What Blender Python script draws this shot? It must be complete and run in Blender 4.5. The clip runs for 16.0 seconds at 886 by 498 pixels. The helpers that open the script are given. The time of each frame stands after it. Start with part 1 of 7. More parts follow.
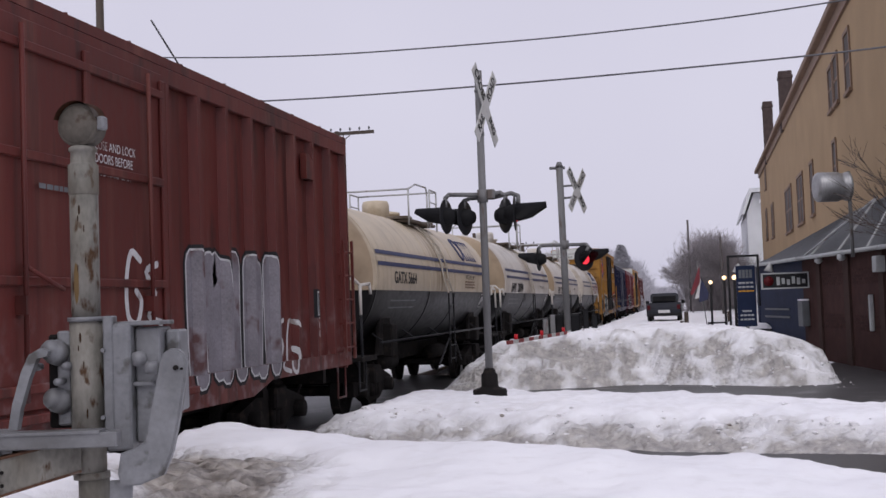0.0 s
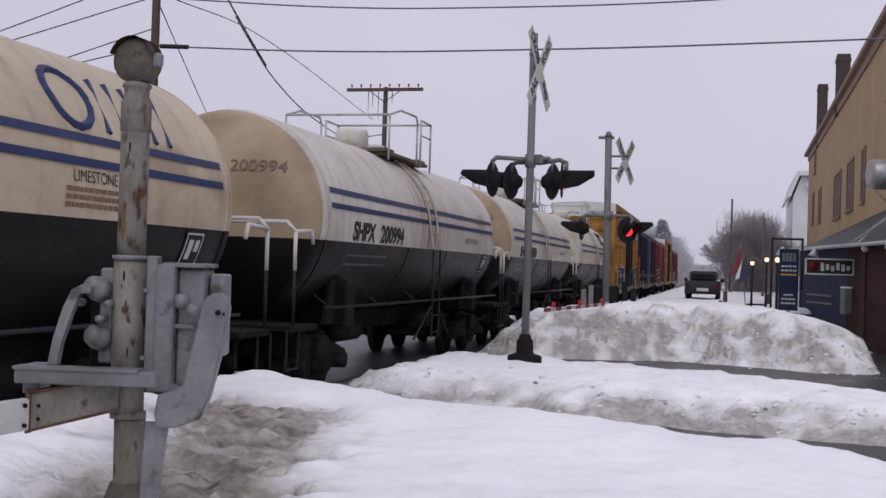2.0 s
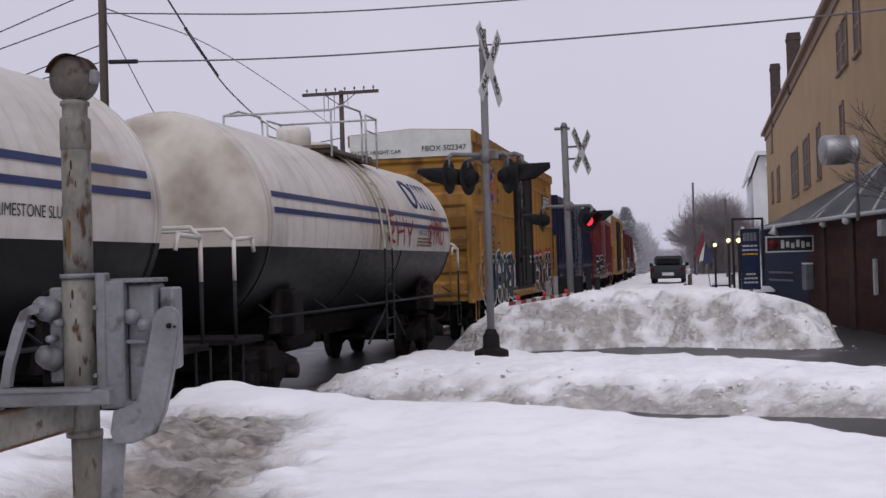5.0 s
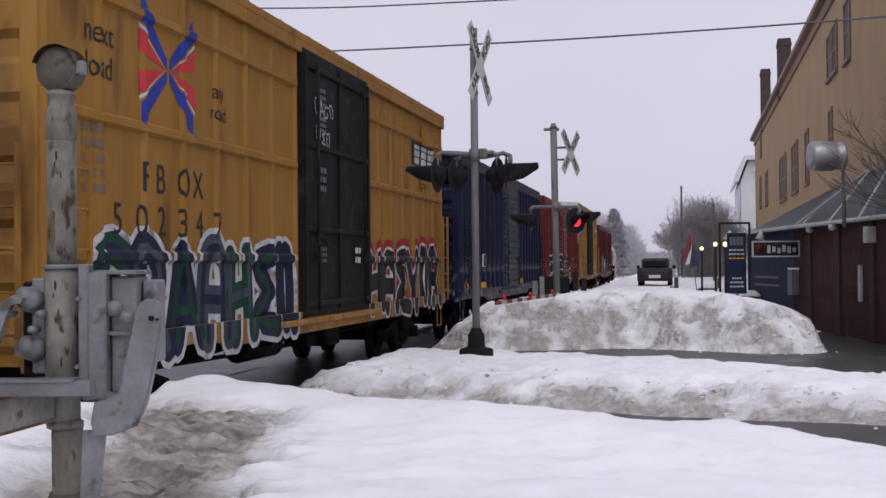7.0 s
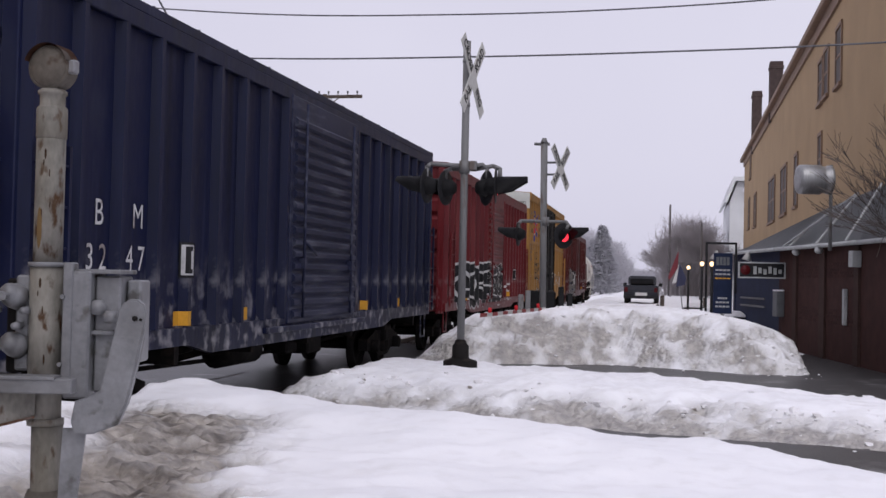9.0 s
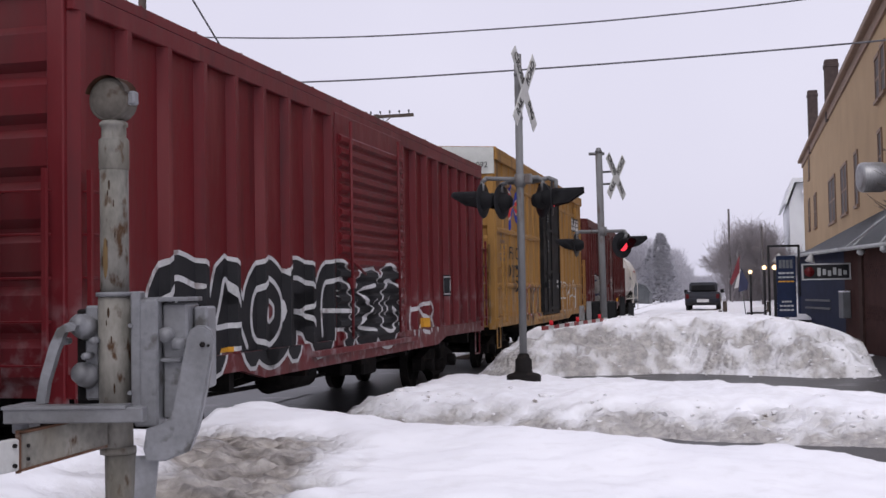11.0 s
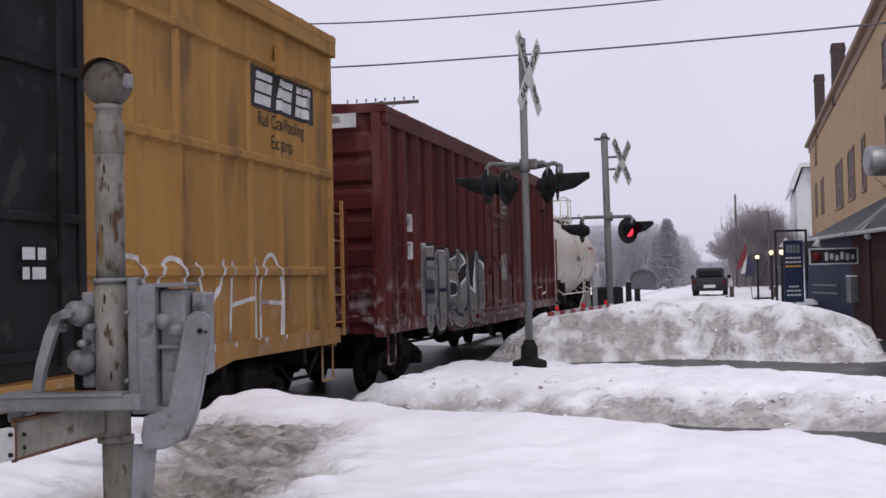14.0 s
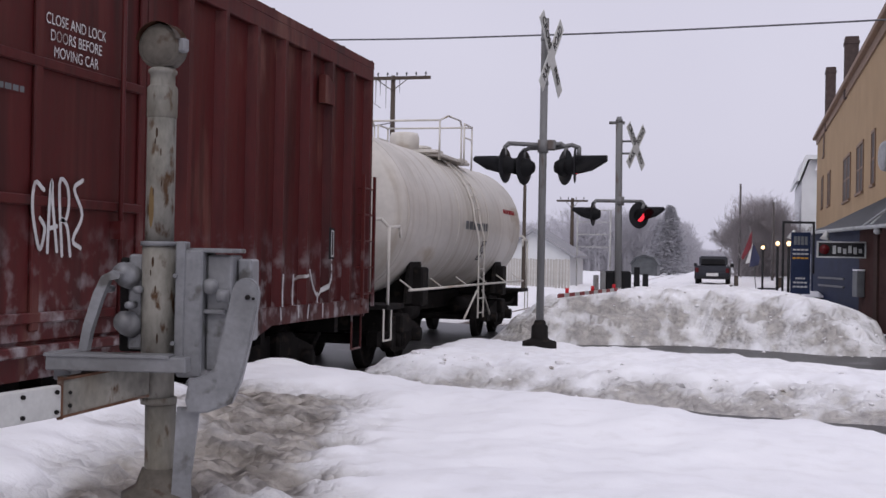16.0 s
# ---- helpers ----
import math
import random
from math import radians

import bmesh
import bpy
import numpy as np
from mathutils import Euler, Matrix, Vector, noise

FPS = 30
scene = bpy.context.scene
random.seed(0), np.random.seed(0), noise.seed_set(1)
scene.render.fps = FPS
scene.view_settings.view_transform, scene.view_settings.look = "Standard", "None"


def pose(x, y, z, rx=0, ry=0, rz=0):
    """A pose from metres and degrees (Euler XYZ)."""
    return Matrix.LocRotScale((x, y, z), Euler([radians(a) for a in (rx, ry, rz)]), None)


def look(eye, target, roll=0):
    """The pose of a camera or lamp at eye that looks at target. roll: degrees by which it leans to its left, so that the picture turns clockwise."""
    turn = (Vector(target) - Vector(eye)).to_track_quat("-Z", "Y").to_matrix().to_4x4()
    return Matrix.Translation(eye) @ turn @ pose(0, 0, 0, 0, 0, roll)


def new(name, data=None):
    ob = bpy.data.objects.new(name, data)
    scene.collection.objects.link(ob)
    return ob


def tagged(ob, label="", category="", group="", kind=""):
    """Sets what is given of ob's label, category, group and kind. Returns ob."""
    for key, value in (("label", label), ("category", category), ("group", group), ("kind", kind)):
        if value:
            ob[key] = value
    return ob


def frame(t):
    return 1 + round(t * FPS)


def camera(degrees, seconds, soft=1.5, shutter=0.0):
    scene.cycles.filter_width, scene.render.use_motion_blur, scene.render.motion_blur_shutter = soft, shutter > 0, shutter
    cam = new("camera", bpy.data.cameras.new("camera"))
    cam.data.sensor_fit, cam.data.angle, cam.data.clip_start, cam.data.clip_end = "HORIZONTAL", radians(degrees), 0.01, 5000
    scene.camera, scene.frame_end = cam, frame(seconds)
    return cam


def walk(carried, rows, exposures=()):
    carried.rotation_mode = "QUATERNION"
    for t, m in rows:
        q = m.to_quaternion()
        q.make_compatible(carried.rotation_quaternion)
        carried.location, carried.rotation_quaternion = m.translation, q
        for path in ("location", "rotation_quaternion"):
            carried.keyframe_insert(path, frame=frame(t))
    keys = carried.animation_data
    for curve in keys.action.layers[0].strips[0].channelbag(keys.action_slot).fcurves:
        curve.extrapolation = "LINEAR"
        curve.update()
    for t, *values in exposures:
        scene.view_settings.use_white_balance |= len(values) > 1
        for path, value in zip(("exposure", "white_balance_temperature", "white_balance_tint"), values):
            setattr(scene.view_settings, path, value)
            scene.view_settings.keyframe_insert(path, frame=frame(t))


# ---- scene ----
cam = camera(42.5, 16.0)
PATH = [
    (0, (-0.035, -0.083, 1.847), (-0.47, 1.867, 1.947), -2.1),
    (0.5, (-0.062, -0.049, 1.851), (-0.53, 1.894, 1.933), -1.7),
    (1, (-0.117, 0.008, 1.853), (-0.6, 1.947, 1.927), 0.4),
    (1.5, (-0.129, 0.027, 1.843), (-0.639, 1.96, 1.895), 1.5),
    (2, (-0.118, 0.017, 1.845), (-0.62, 1.953, 1.878), 1.8),
    (2.5, (-0.111, 0.024, 1.843), (-0.602, 1.962, 1.874), 0.2),
    (3, (-0.078, 0.007, 1.846), (-0.524, 1.956, 1.879), -0.4),
    (3.5, (-0.054, -0.01, 1.842), (-0.507, 1.938, 1.884), -2.1),
    (4, (-0.039, 0.001, 1.844), (-0.485, 1.951, 1.877), -2.0),
    (6.5, (-0.009, 0.01, 1.835), (-0.449, 1.961, 1.864), -0.8),
    (7, (0.0, 0.0, 1.84), (-0.425, 1.954, 1.868), -0.5),
    (7.5, (0.019, -0.025, 1.838), (-0.405, 1.93, 1.864), -0.5),
    (8, (0.0, 0.003, 1.84), (-0.427, 1.957, 1.871), -0.4),
    (8.5, (0.014, -0.028, 1.836), (-0.412, 1.926, 1.878), 0.2),
    (9, (0.024, -0.033, 1.833), (-0.381, 1.925, 1.881), 1.3),
    (9.5, (0.014, -0.035, 1.833), (-0.417, 1.917, 1.893), 0.5),
    (12, (-0.027, 0.036, 1.826), (-0.541, 1.968, 1.901), -1.0),
    (12.5, (-0.037, 0.057, 1.823), (-0.552, 1.989, 1.893), -1.0),
    (13, (-0.018, 0.048, 1.824), (-0.534, 1.98, 1.887), -0.8),
    (13.5, (-0.008, 0.07, 1.82), (-0.522, 2.002, 1.878), -0.9),
    (14, (-0.01, 0.089, 1.817), (-0.523, 2.021, 1.87), -1.3),
    (14.5, (-0.015, 0.109, 1.815), (-0.521, 2.043, 1.861), -0.7),
    (15, (-0.047, 0.11, 1.809), (-0.559, 2.042, 1.851), 1.0),
    (15.5, (-0.132, 0.059, 1.819), (-0.642, 1.993, 1.854), 1.3),
    (16, (-0.216, 0.001, 1.812), (-0.73, 1.934, 1.825), 1.1),
]
walk(cam, [(t, look(eye, target, roll)) for t, eye, target, roll in PATH], [(0.0, 0.06), (0.8, 0.0), (2.0, -0.06), (4.0, -0.08), (6.5, 0.03), (8.0, 0.10), (9.5, 0.18), (12.0, 0.28), (13.0, 0.26), (14.5, 0.14), (16.0, 0.05)])

# ---- light ----
world = bpy.data.worlds.new("overcast_sky")
scene.world = world
world.use_nodes = True
wn, wl = world.node_tree.nodes, world.node_tree.links
sky = wn.new("ShaderNodeTexSky")
sky.sky_type = "NISHITA"
sky.sun_disc = False
sky.sun_elevation, sky.sun_rotation = radians(42), radians(200)
sky.dust_density, sky.air_density = 4.0, 1.0
dull = wn.new("ShaderNodeHueSaturation")
dull.inputs["Saturation"].default_value = 0.12
dull.inputs["Value"].default_value = 0.10
cloud = wn.new("ShaderNodeTexNoise")
cloud.inputs["Scale"].default_value, cloud.inputs["Detail"].default_value = 1.6, 4
cramp = wn.new("ShaderNodeValToRGB")
cramp.color_ramp.elements[0].position, cramp.color_ramp.elements[0].color = 0.3, (0.625, 0.605, 0.755, 1)
cramp.color_ramp.elements[1].position, cramp.color_ramp.elements[1].color = 0.75, (0.74, 0.72, 0.865, 1)
blend = wn.new("ShaderNodeMixRGB")
blend.inputs[0].default_value = 0.82
wl.new(sky.outputs[0], dull.inputs["Color"])
wl.new(dull.outputs[0], blend.inputs[1])
wl.new(cloud.outputs["Fac"], cramp.inputs[0])
wl.new(cramp.outputs[0], blend.inputs[2])
wl.new(blend.outputs[0], wn["Background"].inputs[0])
wn["Background"].inputs[1].default_value = 1.0
sun = new("sun", bpy.data.lights.new("sun", "SUN"))
sun.data.energy, sun.data.angle, sun.data.color = 0.95, radians(40), (1.0, 0.97, 0.99)
sun.matrix_world = look((0, 0, 50), (-14, 38, 0))
scene.view_settings.exposure = 0.0


# ---- materials ----
def material(name, base, rough=0.6, metal=0.0, vary=0.25, scale=3.0, fine=40.0, bump=0.15, second=None, spots=0.0, spot_scale=6.0, stretch=(1, 1, 1), emit=None, island=False, gloss=0.14, runs=None, salt=0.0):
    m = bpy.data.materials.new(name)
    m.use_nodes = True
    n, l = m.node_tree.nodes, m.node_tree.links
    b = n["Principled BSDF"]
    co, mp = n.new("ShaderNodeTexCoord"), n.new("ShaderNodeMapping")
    mp.inputs["Scale"].default_value = stretch
    l.new(co.outputs["Object"], mp.inputs[0])
    big, small = n.new("ShaderNodeTexNoise"), n.new("ShaderNodeTexNoise")
    big.inputs["Scale"].default_value, big.inputs["Detail"].default_value = scale, 5
    small.inputs["Scale"].default_value, small.inputs["Detail"].default_value = fine, 3
    for t in (big, small):
        l.new(mp.outputs[0], t.inputs["Vector"])
    ramp = n.new("ShaderNodeValToRGB")
    lo, hi = [c * (1 - vary) for c in base], [min(1, c * (1 + vary)) for c in base]
    ramp.color_ramp.elements[0].position, ramp.color_ramp.elements[0].color = 0.3, (*lo, 1)
    ramp.color_ramp.elements[1].position, ramp.color_ramp.elements[1].color = 0.7, (*hi, 1)
    add = n.new("ShaderNodeMath")
    add.operation = "MULTIPLY_ADD"
    add.inputs[1].default_value = 0.35
    l.new(small.outputs["Fac"], add.inputs[0])
    half = n.new("ShaderNodeMath")
    half.operation = "MULTIPLY"
    half.inputs[1].default_value = 0.65
    l.new(big.outputs["Fac"], half.inputs[0])
    l.new(half.outputs[0], add.inputs[2])
    l.new(add.outputs[0], ramp.inputs[0])
    out = ramp.outputs[0]
    if island:
        rnd = n.new("ShaderNodeObjectInfo")
        hs = n.new("ShaderNodeHueSaturation")
        mr = n.new("ShaderNodeMapRange")
        mr.inputs[3].default_value, mr.inputs[4].default_value = 0.8, 1.2
        l.new(rnd.outputs["Random"], mr.inputs[0])
        l.new(mr.outputs[0], hs.inputs["Value"])
        l.new(out, hs.inputs["Color"])
        out = hs.outputs[0]
    if second:
        st = n.new("ShaderNodeTexNoise")
        st.inputs["Scale"].default_value, st.inputs["Detail"].default_value = spot_scale, 6
        l.new(mp.outputs[0], st.inputs["Vector"])
        sr = n.new("ShaderNodeValToRGB")
        sr.color_ramp.elements[0].position = 0.62 - spots * 0.3
        sr.color_ramp.elements[1].position = 0.70 - spots * 0.22
        l.new(st.outputs["Fac"], sr.inputs[0])
        mx = n.new("ShaderNodeMixRGB")
        l.new(sr.outputs[0], mx.inputs[0])
        l.new(out, mx.inputs[1])
        mx.inputs[2].default_value = (*second, 1)
        out = mx.outputs[0]
    if runs:
        # faded and rusty streaks running down, different on every piece
        who, shift = n.new("ShaderNodeObjectInfo"), n.new("ShaderNodeVectorMath")
        shift.operation = "ADD"
        l.new(co.outputs["Object"], shift.inputs[0])
        far = n.new("ShaderNodeMath")
        far.operation = "MULTIPLY"
        far.inputs[1].default_value = 40.0
        l.new(who.outputs["Random"], far.inputs[0])
        l.new(far.outputs[0], shift.inputs[1])
        for k, (tone, stretch_y, stretch_z, lo_at, hi_at, most) in enumerate(runs):
            rm, rt, rp = n.new("ShaderNodeMapping"), n.new("ShaderNodeTexNoise"), n.new("ShaderNodeValToRGB")
            rm.inputs["Location"].default_value = (3.1 * k, 7.7 * k, 1.3 * k)
            rm.inputs["Scale"].default_value = (1.0, stretch_y, stretch_z)
            rt.inputs["Scale"].default_value, rt.inputs["Detail"].default_value = 1.0, 6
            rp.color_ramp.elements[0].position, rp.color_ramp.elements[1].position = lo_at, hi_at
            rp.color_ramp.elements[1].color = (most, most, most, 1)
            l.new(shift.outputs[0], rm.inputs[0])
            l.new(rm.outputs[0], rt.inputs["Vector"])
            l.new(rt.outputs["Fac"], rp.inputs[0])
            mix = n.new("ShaderNodeMixRGB")
            l.new(rp.outputs[0], mix.inputs[0])
            l.new(out, mix.inputs[1])
            mix.inputs[2].default_value = (*tone, 1)
            out = mix.outputs[0]
    if salt:
        # white road salt and frozen spray caught low on the sides
        sz, low, st2, cut, mul = n.new("ShaderNodeSeparateXYZ"), n.new("ShaderNodeMapRange"), n.new("ShaderNodeTexNoise"), n.new("ShaderNodeMapRange"), n.new("ShaderNodeMath")
        l.new(co.outputs["Object"], sz.inputs[0])
        l.new(sz.outputs[2], low.inputs[0])
        low.inputs[1].default_value, low.inputs[2].default_value = 2.1, 1.0
        st2.inputs["Scale"].default_value, st2.inputs["Detail"].default_value = 5.0, 6
        l.new(co.outputs["Object"], st2.inputs["Vector"])
        cut.inputs[1].default_value, cut.inputs[2].default_value = 0.50, 0.70
        l.new(st2.outputs["Fac"], cut.inputs[0])
        mul.operation = "MULTIPLY"
        l.new(low.outputs[0], mul.inputs[0])
        l.new(cut.outputs[0], mul.inputs[1])
        amt = n.new("ShaderNodeMath")
        amt.operation = "MULTIPLY"
        amt.inputs[1].default_value = salt
        l.new(mul.outputs[0], amt.inputs[0])
        mix = n.new("ShaderNodeMixRGB")
        l.new(amt.outputs[0], mix.inputs[0])
        l.new(out, mix.inputs[1])
        mix.inputs[2].default_value = (0.42, 0.41, 0.42, 1)
        out = mix.outputs[0]
    l.new(out, b.inputs["Base Color"])
    rr = n.new("ShaderNodeMapRange")
    rr.inputs[3].default_value, rr.inputs[4].default_value = max(0.03, rough - 0.12), min(1, rough + 0.12)
    l.new(small.outputs["Fac"], rr.inputs[0])
    l.new(rr.outputs[0], b.inputs["Roughness"])
    b.inputs["Metallic"].default_value = metal
    b.inputs["Specular IOR Level"].default_value = gloss
    if bump:
        bp = n.new("ShaderNodeBump")
        bp.inputs["Strength"].default_value, bp.inputs["Distance"].default_value = bump, 0.02
        l.new(add.outputs[0], bp.inputs["Height"])
        l.new(bp.outputs[0], b.inputs["Normal"])
    if emit:
        b.inputs["Emission Color"].default_value = (*emit[0], 1)
        b.inputs["Emission Strength"].default_value = emit[1]
    return m


def snow_material():
    """Snow; the attribute dirt says where it is grey and sandy."""
    m = bpy.data.materials.new("snow")
    m.use_nodes = True
    n, l = m.node_tree.nodes, m.node_tree.links
    b = n["Principled BSDF"]
    co = n.new("ShaderNodeTexCoord")
    at = n.new("ShaderNodeAttribute")
    at.attribute_name = "dirt"
    big, mid, small = (n.new("ShaderNodeTexNoise") for _ in range(3))
    for t, s in ((big, 0.8), (mid, 5.0), (small, 45.0)):
        t.inputs["Scale"].default_value, t.inputs["Detail"].default_value = s, 5
        l.new(co.outputs["Object"], t.inputs["Vector"])
    clean = n.new("ShaderNodeValToRGB")
    clean.color_ramp.elements[0].position, clean.color_ramp.elements[0].color = 0.3, (0.81, 0.81, 0.84, 1)
    clean.color_ramp.elements[1].position, clean.color_ramp.elements[1].color = 0.7, (0.89, 0.89, 0.91, 1)
    l.new(big.outputs["Fac"], clean.inputs[0])
    sand = n.new("ShaderNodeValToRGB")
    sand.color_ramp.elements[0].position, sand.color_ramp.elements[0].color = 0.28, (0.31, 0.292, 0.278, 1)
    sand.color_ramp.elements[1].position, sand.color_ramp.elements[1].color = 0.68, (0.60, 0.585, 0.565, 1)
    l.new(mid.outputs["Fac"], sand.inputs[0])
    a1 = n.new("ShaderNodeMath")
    a1.operation = "MULTIPLY_ADD"
    l.new(mid.outputs["Fac"], a1.inputs[0])
    a1.inputs[1].default_value = 0.9
    sub = n.new("ShaderNodeMath")
    sub.operation = "SUBTRACT"
    l.new(at.outputs["Fac"], sub.inputs[0])
    sub.inputs[1].default_value = 0.45
    l.new(sub.outputs[0], a1.inputs[2])
    mr = n.new("ShaderNodeMapRange")
    mr.inputs[1].default_value, mr.inputs[2].default_value = 0.05, 0.92
    l.new(a1.outputs[0], mr.inputs[0])
    mx = n.new("ShaderNodeMixRGB")
    l.new(mr.outputs[0], mx.inputs[0])
    l.new(clean.outputs[0], mx.inputs[1])
    l.new(sand.outputs[0], mx.inputs[2])
    soil = n.new("ShaderNodeValToRGB")
    soil.color_ramp.elements[0].position, soil.color_ramp.elements[0].color = 0.34, (0.10, 0.083, 0.066, 1)
    soil.color_ramp.elements[1].position, soil.color_ramp.elements[1].color = 0.68, (0.40, 0.36, 0.315, 1)
    l.new(mid.outputs["Fac"], soil.inputs[0])
    deep = n.new("ShaderNodeMapRange")
    deep.inputs[1].default_value, deep.inputs[2].default_value = 0.66, 0.95
    deep.inputs[4].default_value = 0.85
    l.new(at.outputs["Fac"], deep.inputs[0])
    mud = n.new("ShaderNodeMixRGB")
    l.new(deep.outputs[0], mud.inputs[0])
    l.new(mx.outputs[0], mud.inputs[1])
    l.new(soil.outputs[0], mud.inputs[2])
    l.new(mud.outputs[0], b.inputs["Base Color"])
    b.inputs["Roughness"].default_value = 0.75
    b.inputs["Specular IOR Level"].default_value = 0.25
    ad = n.new("ShaderNodeMath")
    ad.operation = "MULTIPLY_ADD"
    l.new(small.outputs["Fac"], ad.inputs[0])
    ad.inputs[1].default_value = 0.3
    l.new(mid.outputs["Fac"], ad.inputs[2])
    bp = n.new("ShaderNodeBump")
    crumb = n.new("ShaderNodeTexVoronoi")
    crumb.inputs["Scale"].default_value = 11.0
    l.new(co.outputs["Object"], crumb.inputs["Vector"])
    amount = n.new("ShaderNodeMath")
    amount.operation = "MULTIPLY"
    l.new(crumb.outputs["Distance"], amount.inputs[0])
    l.new(at.outputs["Fac"], amount.inputs[1])
    low = n.new("ShaderNodeMath")
    low.operation = "MULTIPLY_ADD"
    l.new(amount.outputs[0], low.inputs[0])
    low.inputs[1].default_value = -1.6
    l.new(ad.outputs[0], low.inputs[2])
    power = n.new("ShaderNodeMapRange")
    power.inputs[1].default_value, power.inputs[2].default_value = 0.02, 0.35
    power.inputs[3].default_value, power.inputs[4].default_value = 0.13, 0.75
    l.new(at.outputs["Fac"], power.inputs[0])
    l.new(power.outputs[0], bp.inputs["Strength"])
    bp.inputs["Distance"].default_value = 0.06
    l.new(low.outputs[0], bp.inputs["Height"])
    l.new(bp.outputs[0], b.inputs["Normal"])
    return m


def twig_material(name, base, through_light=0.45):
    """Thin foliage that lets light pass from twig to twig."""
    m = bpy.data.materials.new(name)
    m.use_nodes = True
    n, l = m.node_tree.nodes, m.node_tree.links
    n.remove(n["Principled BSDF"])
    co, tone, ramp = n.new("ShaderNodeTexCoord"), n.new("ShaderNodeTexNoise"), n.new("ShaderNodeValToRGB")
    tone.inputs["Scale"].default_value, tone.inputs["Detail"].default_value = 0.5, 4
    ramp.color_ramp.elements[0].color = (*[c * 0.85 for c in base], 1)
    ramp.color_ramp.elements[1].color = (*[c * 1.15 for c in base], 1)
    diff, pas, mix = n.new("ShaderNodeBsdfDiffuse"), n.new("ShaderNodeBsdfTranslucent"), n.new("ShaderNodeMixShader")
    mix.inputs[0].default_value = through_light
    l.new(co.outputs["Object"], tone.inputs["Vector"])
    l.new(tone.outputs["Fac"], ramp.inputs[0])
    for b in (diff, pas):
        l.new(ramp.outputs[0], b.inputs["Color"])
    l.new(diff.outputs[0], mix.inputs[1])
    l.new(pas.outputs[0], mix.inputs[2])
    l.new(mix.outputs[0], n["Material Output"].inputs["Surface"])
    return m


M = {}
M["snow"] = snow_material()
M["chunk"] = material("lump_snow", (0.76, 0.75, 0.76), 0.85, vary=0.2, scale=4, second=(0.30, 0.27, 0.24), spots=0.15)
M["asphalt"] = material("wet_asphalt", (0.036, 0.034, 0.034), 0.42, gloss=0.35, vary=0.35, scale=0.7, fine=60, second=(0.16, 0.155, 0.155), spots=0.08, spot_scale=1.2)
M["ballast"] = material("ballast", (0.10, 0.095, 0.09), 0.9, vary=0.5, scale=2, fine=18, bump=0.9, second=(0.55, 0.55, 0.57), spots=0.2, spot_scale=1.4)
M["rail"] = material("rail_steel", (0.20, 0.16, 0.14), 0.45, 0.8)
M["galv"] = material("grey_mast_paint", (0.40, 0.40, 0.39), 0.45, 0.2, vary=0.15, scale=4, second=(0.20, 0.18, 0.15), spots=0.08, spot_scale=9, stretch=(1, 1, 0.3))
M["mast_dark"] = material("weathered_mast_paint", (0.17, 0.17, 0.17), 0.55, 0.1, vary=0.2, scale=4, second=(0.12, 0.10, 0.09), spots=0.1, spot_scale=8, stretch=(1, 1, 0.2))
M["rusty_white"] = material("worn_white_paint_with_rust", (0.175, 0.166, 0.146), 0.6, 0.0, vary=0.45, scale=6, second=(0.055, 0.028, 0.013), spots=0.20, spot_scale=16, stretch=(1, 1, 0.5), runs=[((0.10, 0.085, 0.062), 14.0, 1.2, 0.48, 0.70, 0.8), ((0.23, 0.22, 0.20), 9.0, 1.5, 0.58, 0.75, 0.7)])
M["bell_brown"] = material("browned_bell_paint", (0.088, 0.078, 0.066), 0.6, vary=0.4, scale=8, second=(0.06, 0.04, 0.03), spots=0.14, spot_scale=11)
M["rust_stain"] = material("ochre_rust_stain", (0.125, 0.082, 0.038), 0.8, vary=0.4, scale=9, stretch=(1, 1, 0.3))
M["rust"] = material("rusted_steel", (0.095, 0.050, 0.032), 0.85, 0.1, vary=0.5, scale=14, second=(0.16, 0.145, 0.13), spots=0.30, spot_scale=9)
M["rust_dark"] = material("dark_rust_pits", (0.042, 0.024, 0.015), 0.9, vary=0.5, scale=20)
M["cast"] = material("aluminium_paint", (0.185, 0.188, 0.196), 0.46, 0.15, vary=0.28, scale=6, second=(0.085, 0.082, 0.078), spots=0.13, spot_scale=7, gloss=0.3, runs=[((0.095, 0.092, 0.088), 12.0, 1.6, 0.52, 0.72, 0.7)])
M["black"] = material("black_paint", (0.018, 0.018, 0.02), 0.5, vary=0.4, scale=3)
M["black_rough"] = material("sooty_black_paint", (0.012, 0.012, 0.013), 0.7, vary=0.5, scale=2, second=(0.03, 0.029, 0.028), spots=0.1, spot_scale=3)
M["undercar"] = material("grimy_steel", (0.012, 0.0105, 0.010), 0.85, 0.0, vary=0.5, scale=5, second=(0.028, 0.022, 0.018), spots=0.12)
M["red_lamp"] = material("lit_red_lens", (0.6, 0.02, 0.02), 0.3, emit=((1.0, 0.04, 0.07), 1.3), bump=0)
M["dark_lens"] = material("dark_red_lens", (0.08, 0.01, 0.012), 0.25, bump=0)
M["white_sign"] = material("reflective_white_sheet", (0.50, 0.50, 0.48), 0.5, vary=0.12, scale=5, second=(0.35, 0.33, 0.30), spots=0.06)
M["sign_black"] = material("sign_black", (0.03, 0.03, 0.03), 0.6)
M["red_stripe"] = material("red_sheet", (0.26, 0.05, 0.05), 0.6)
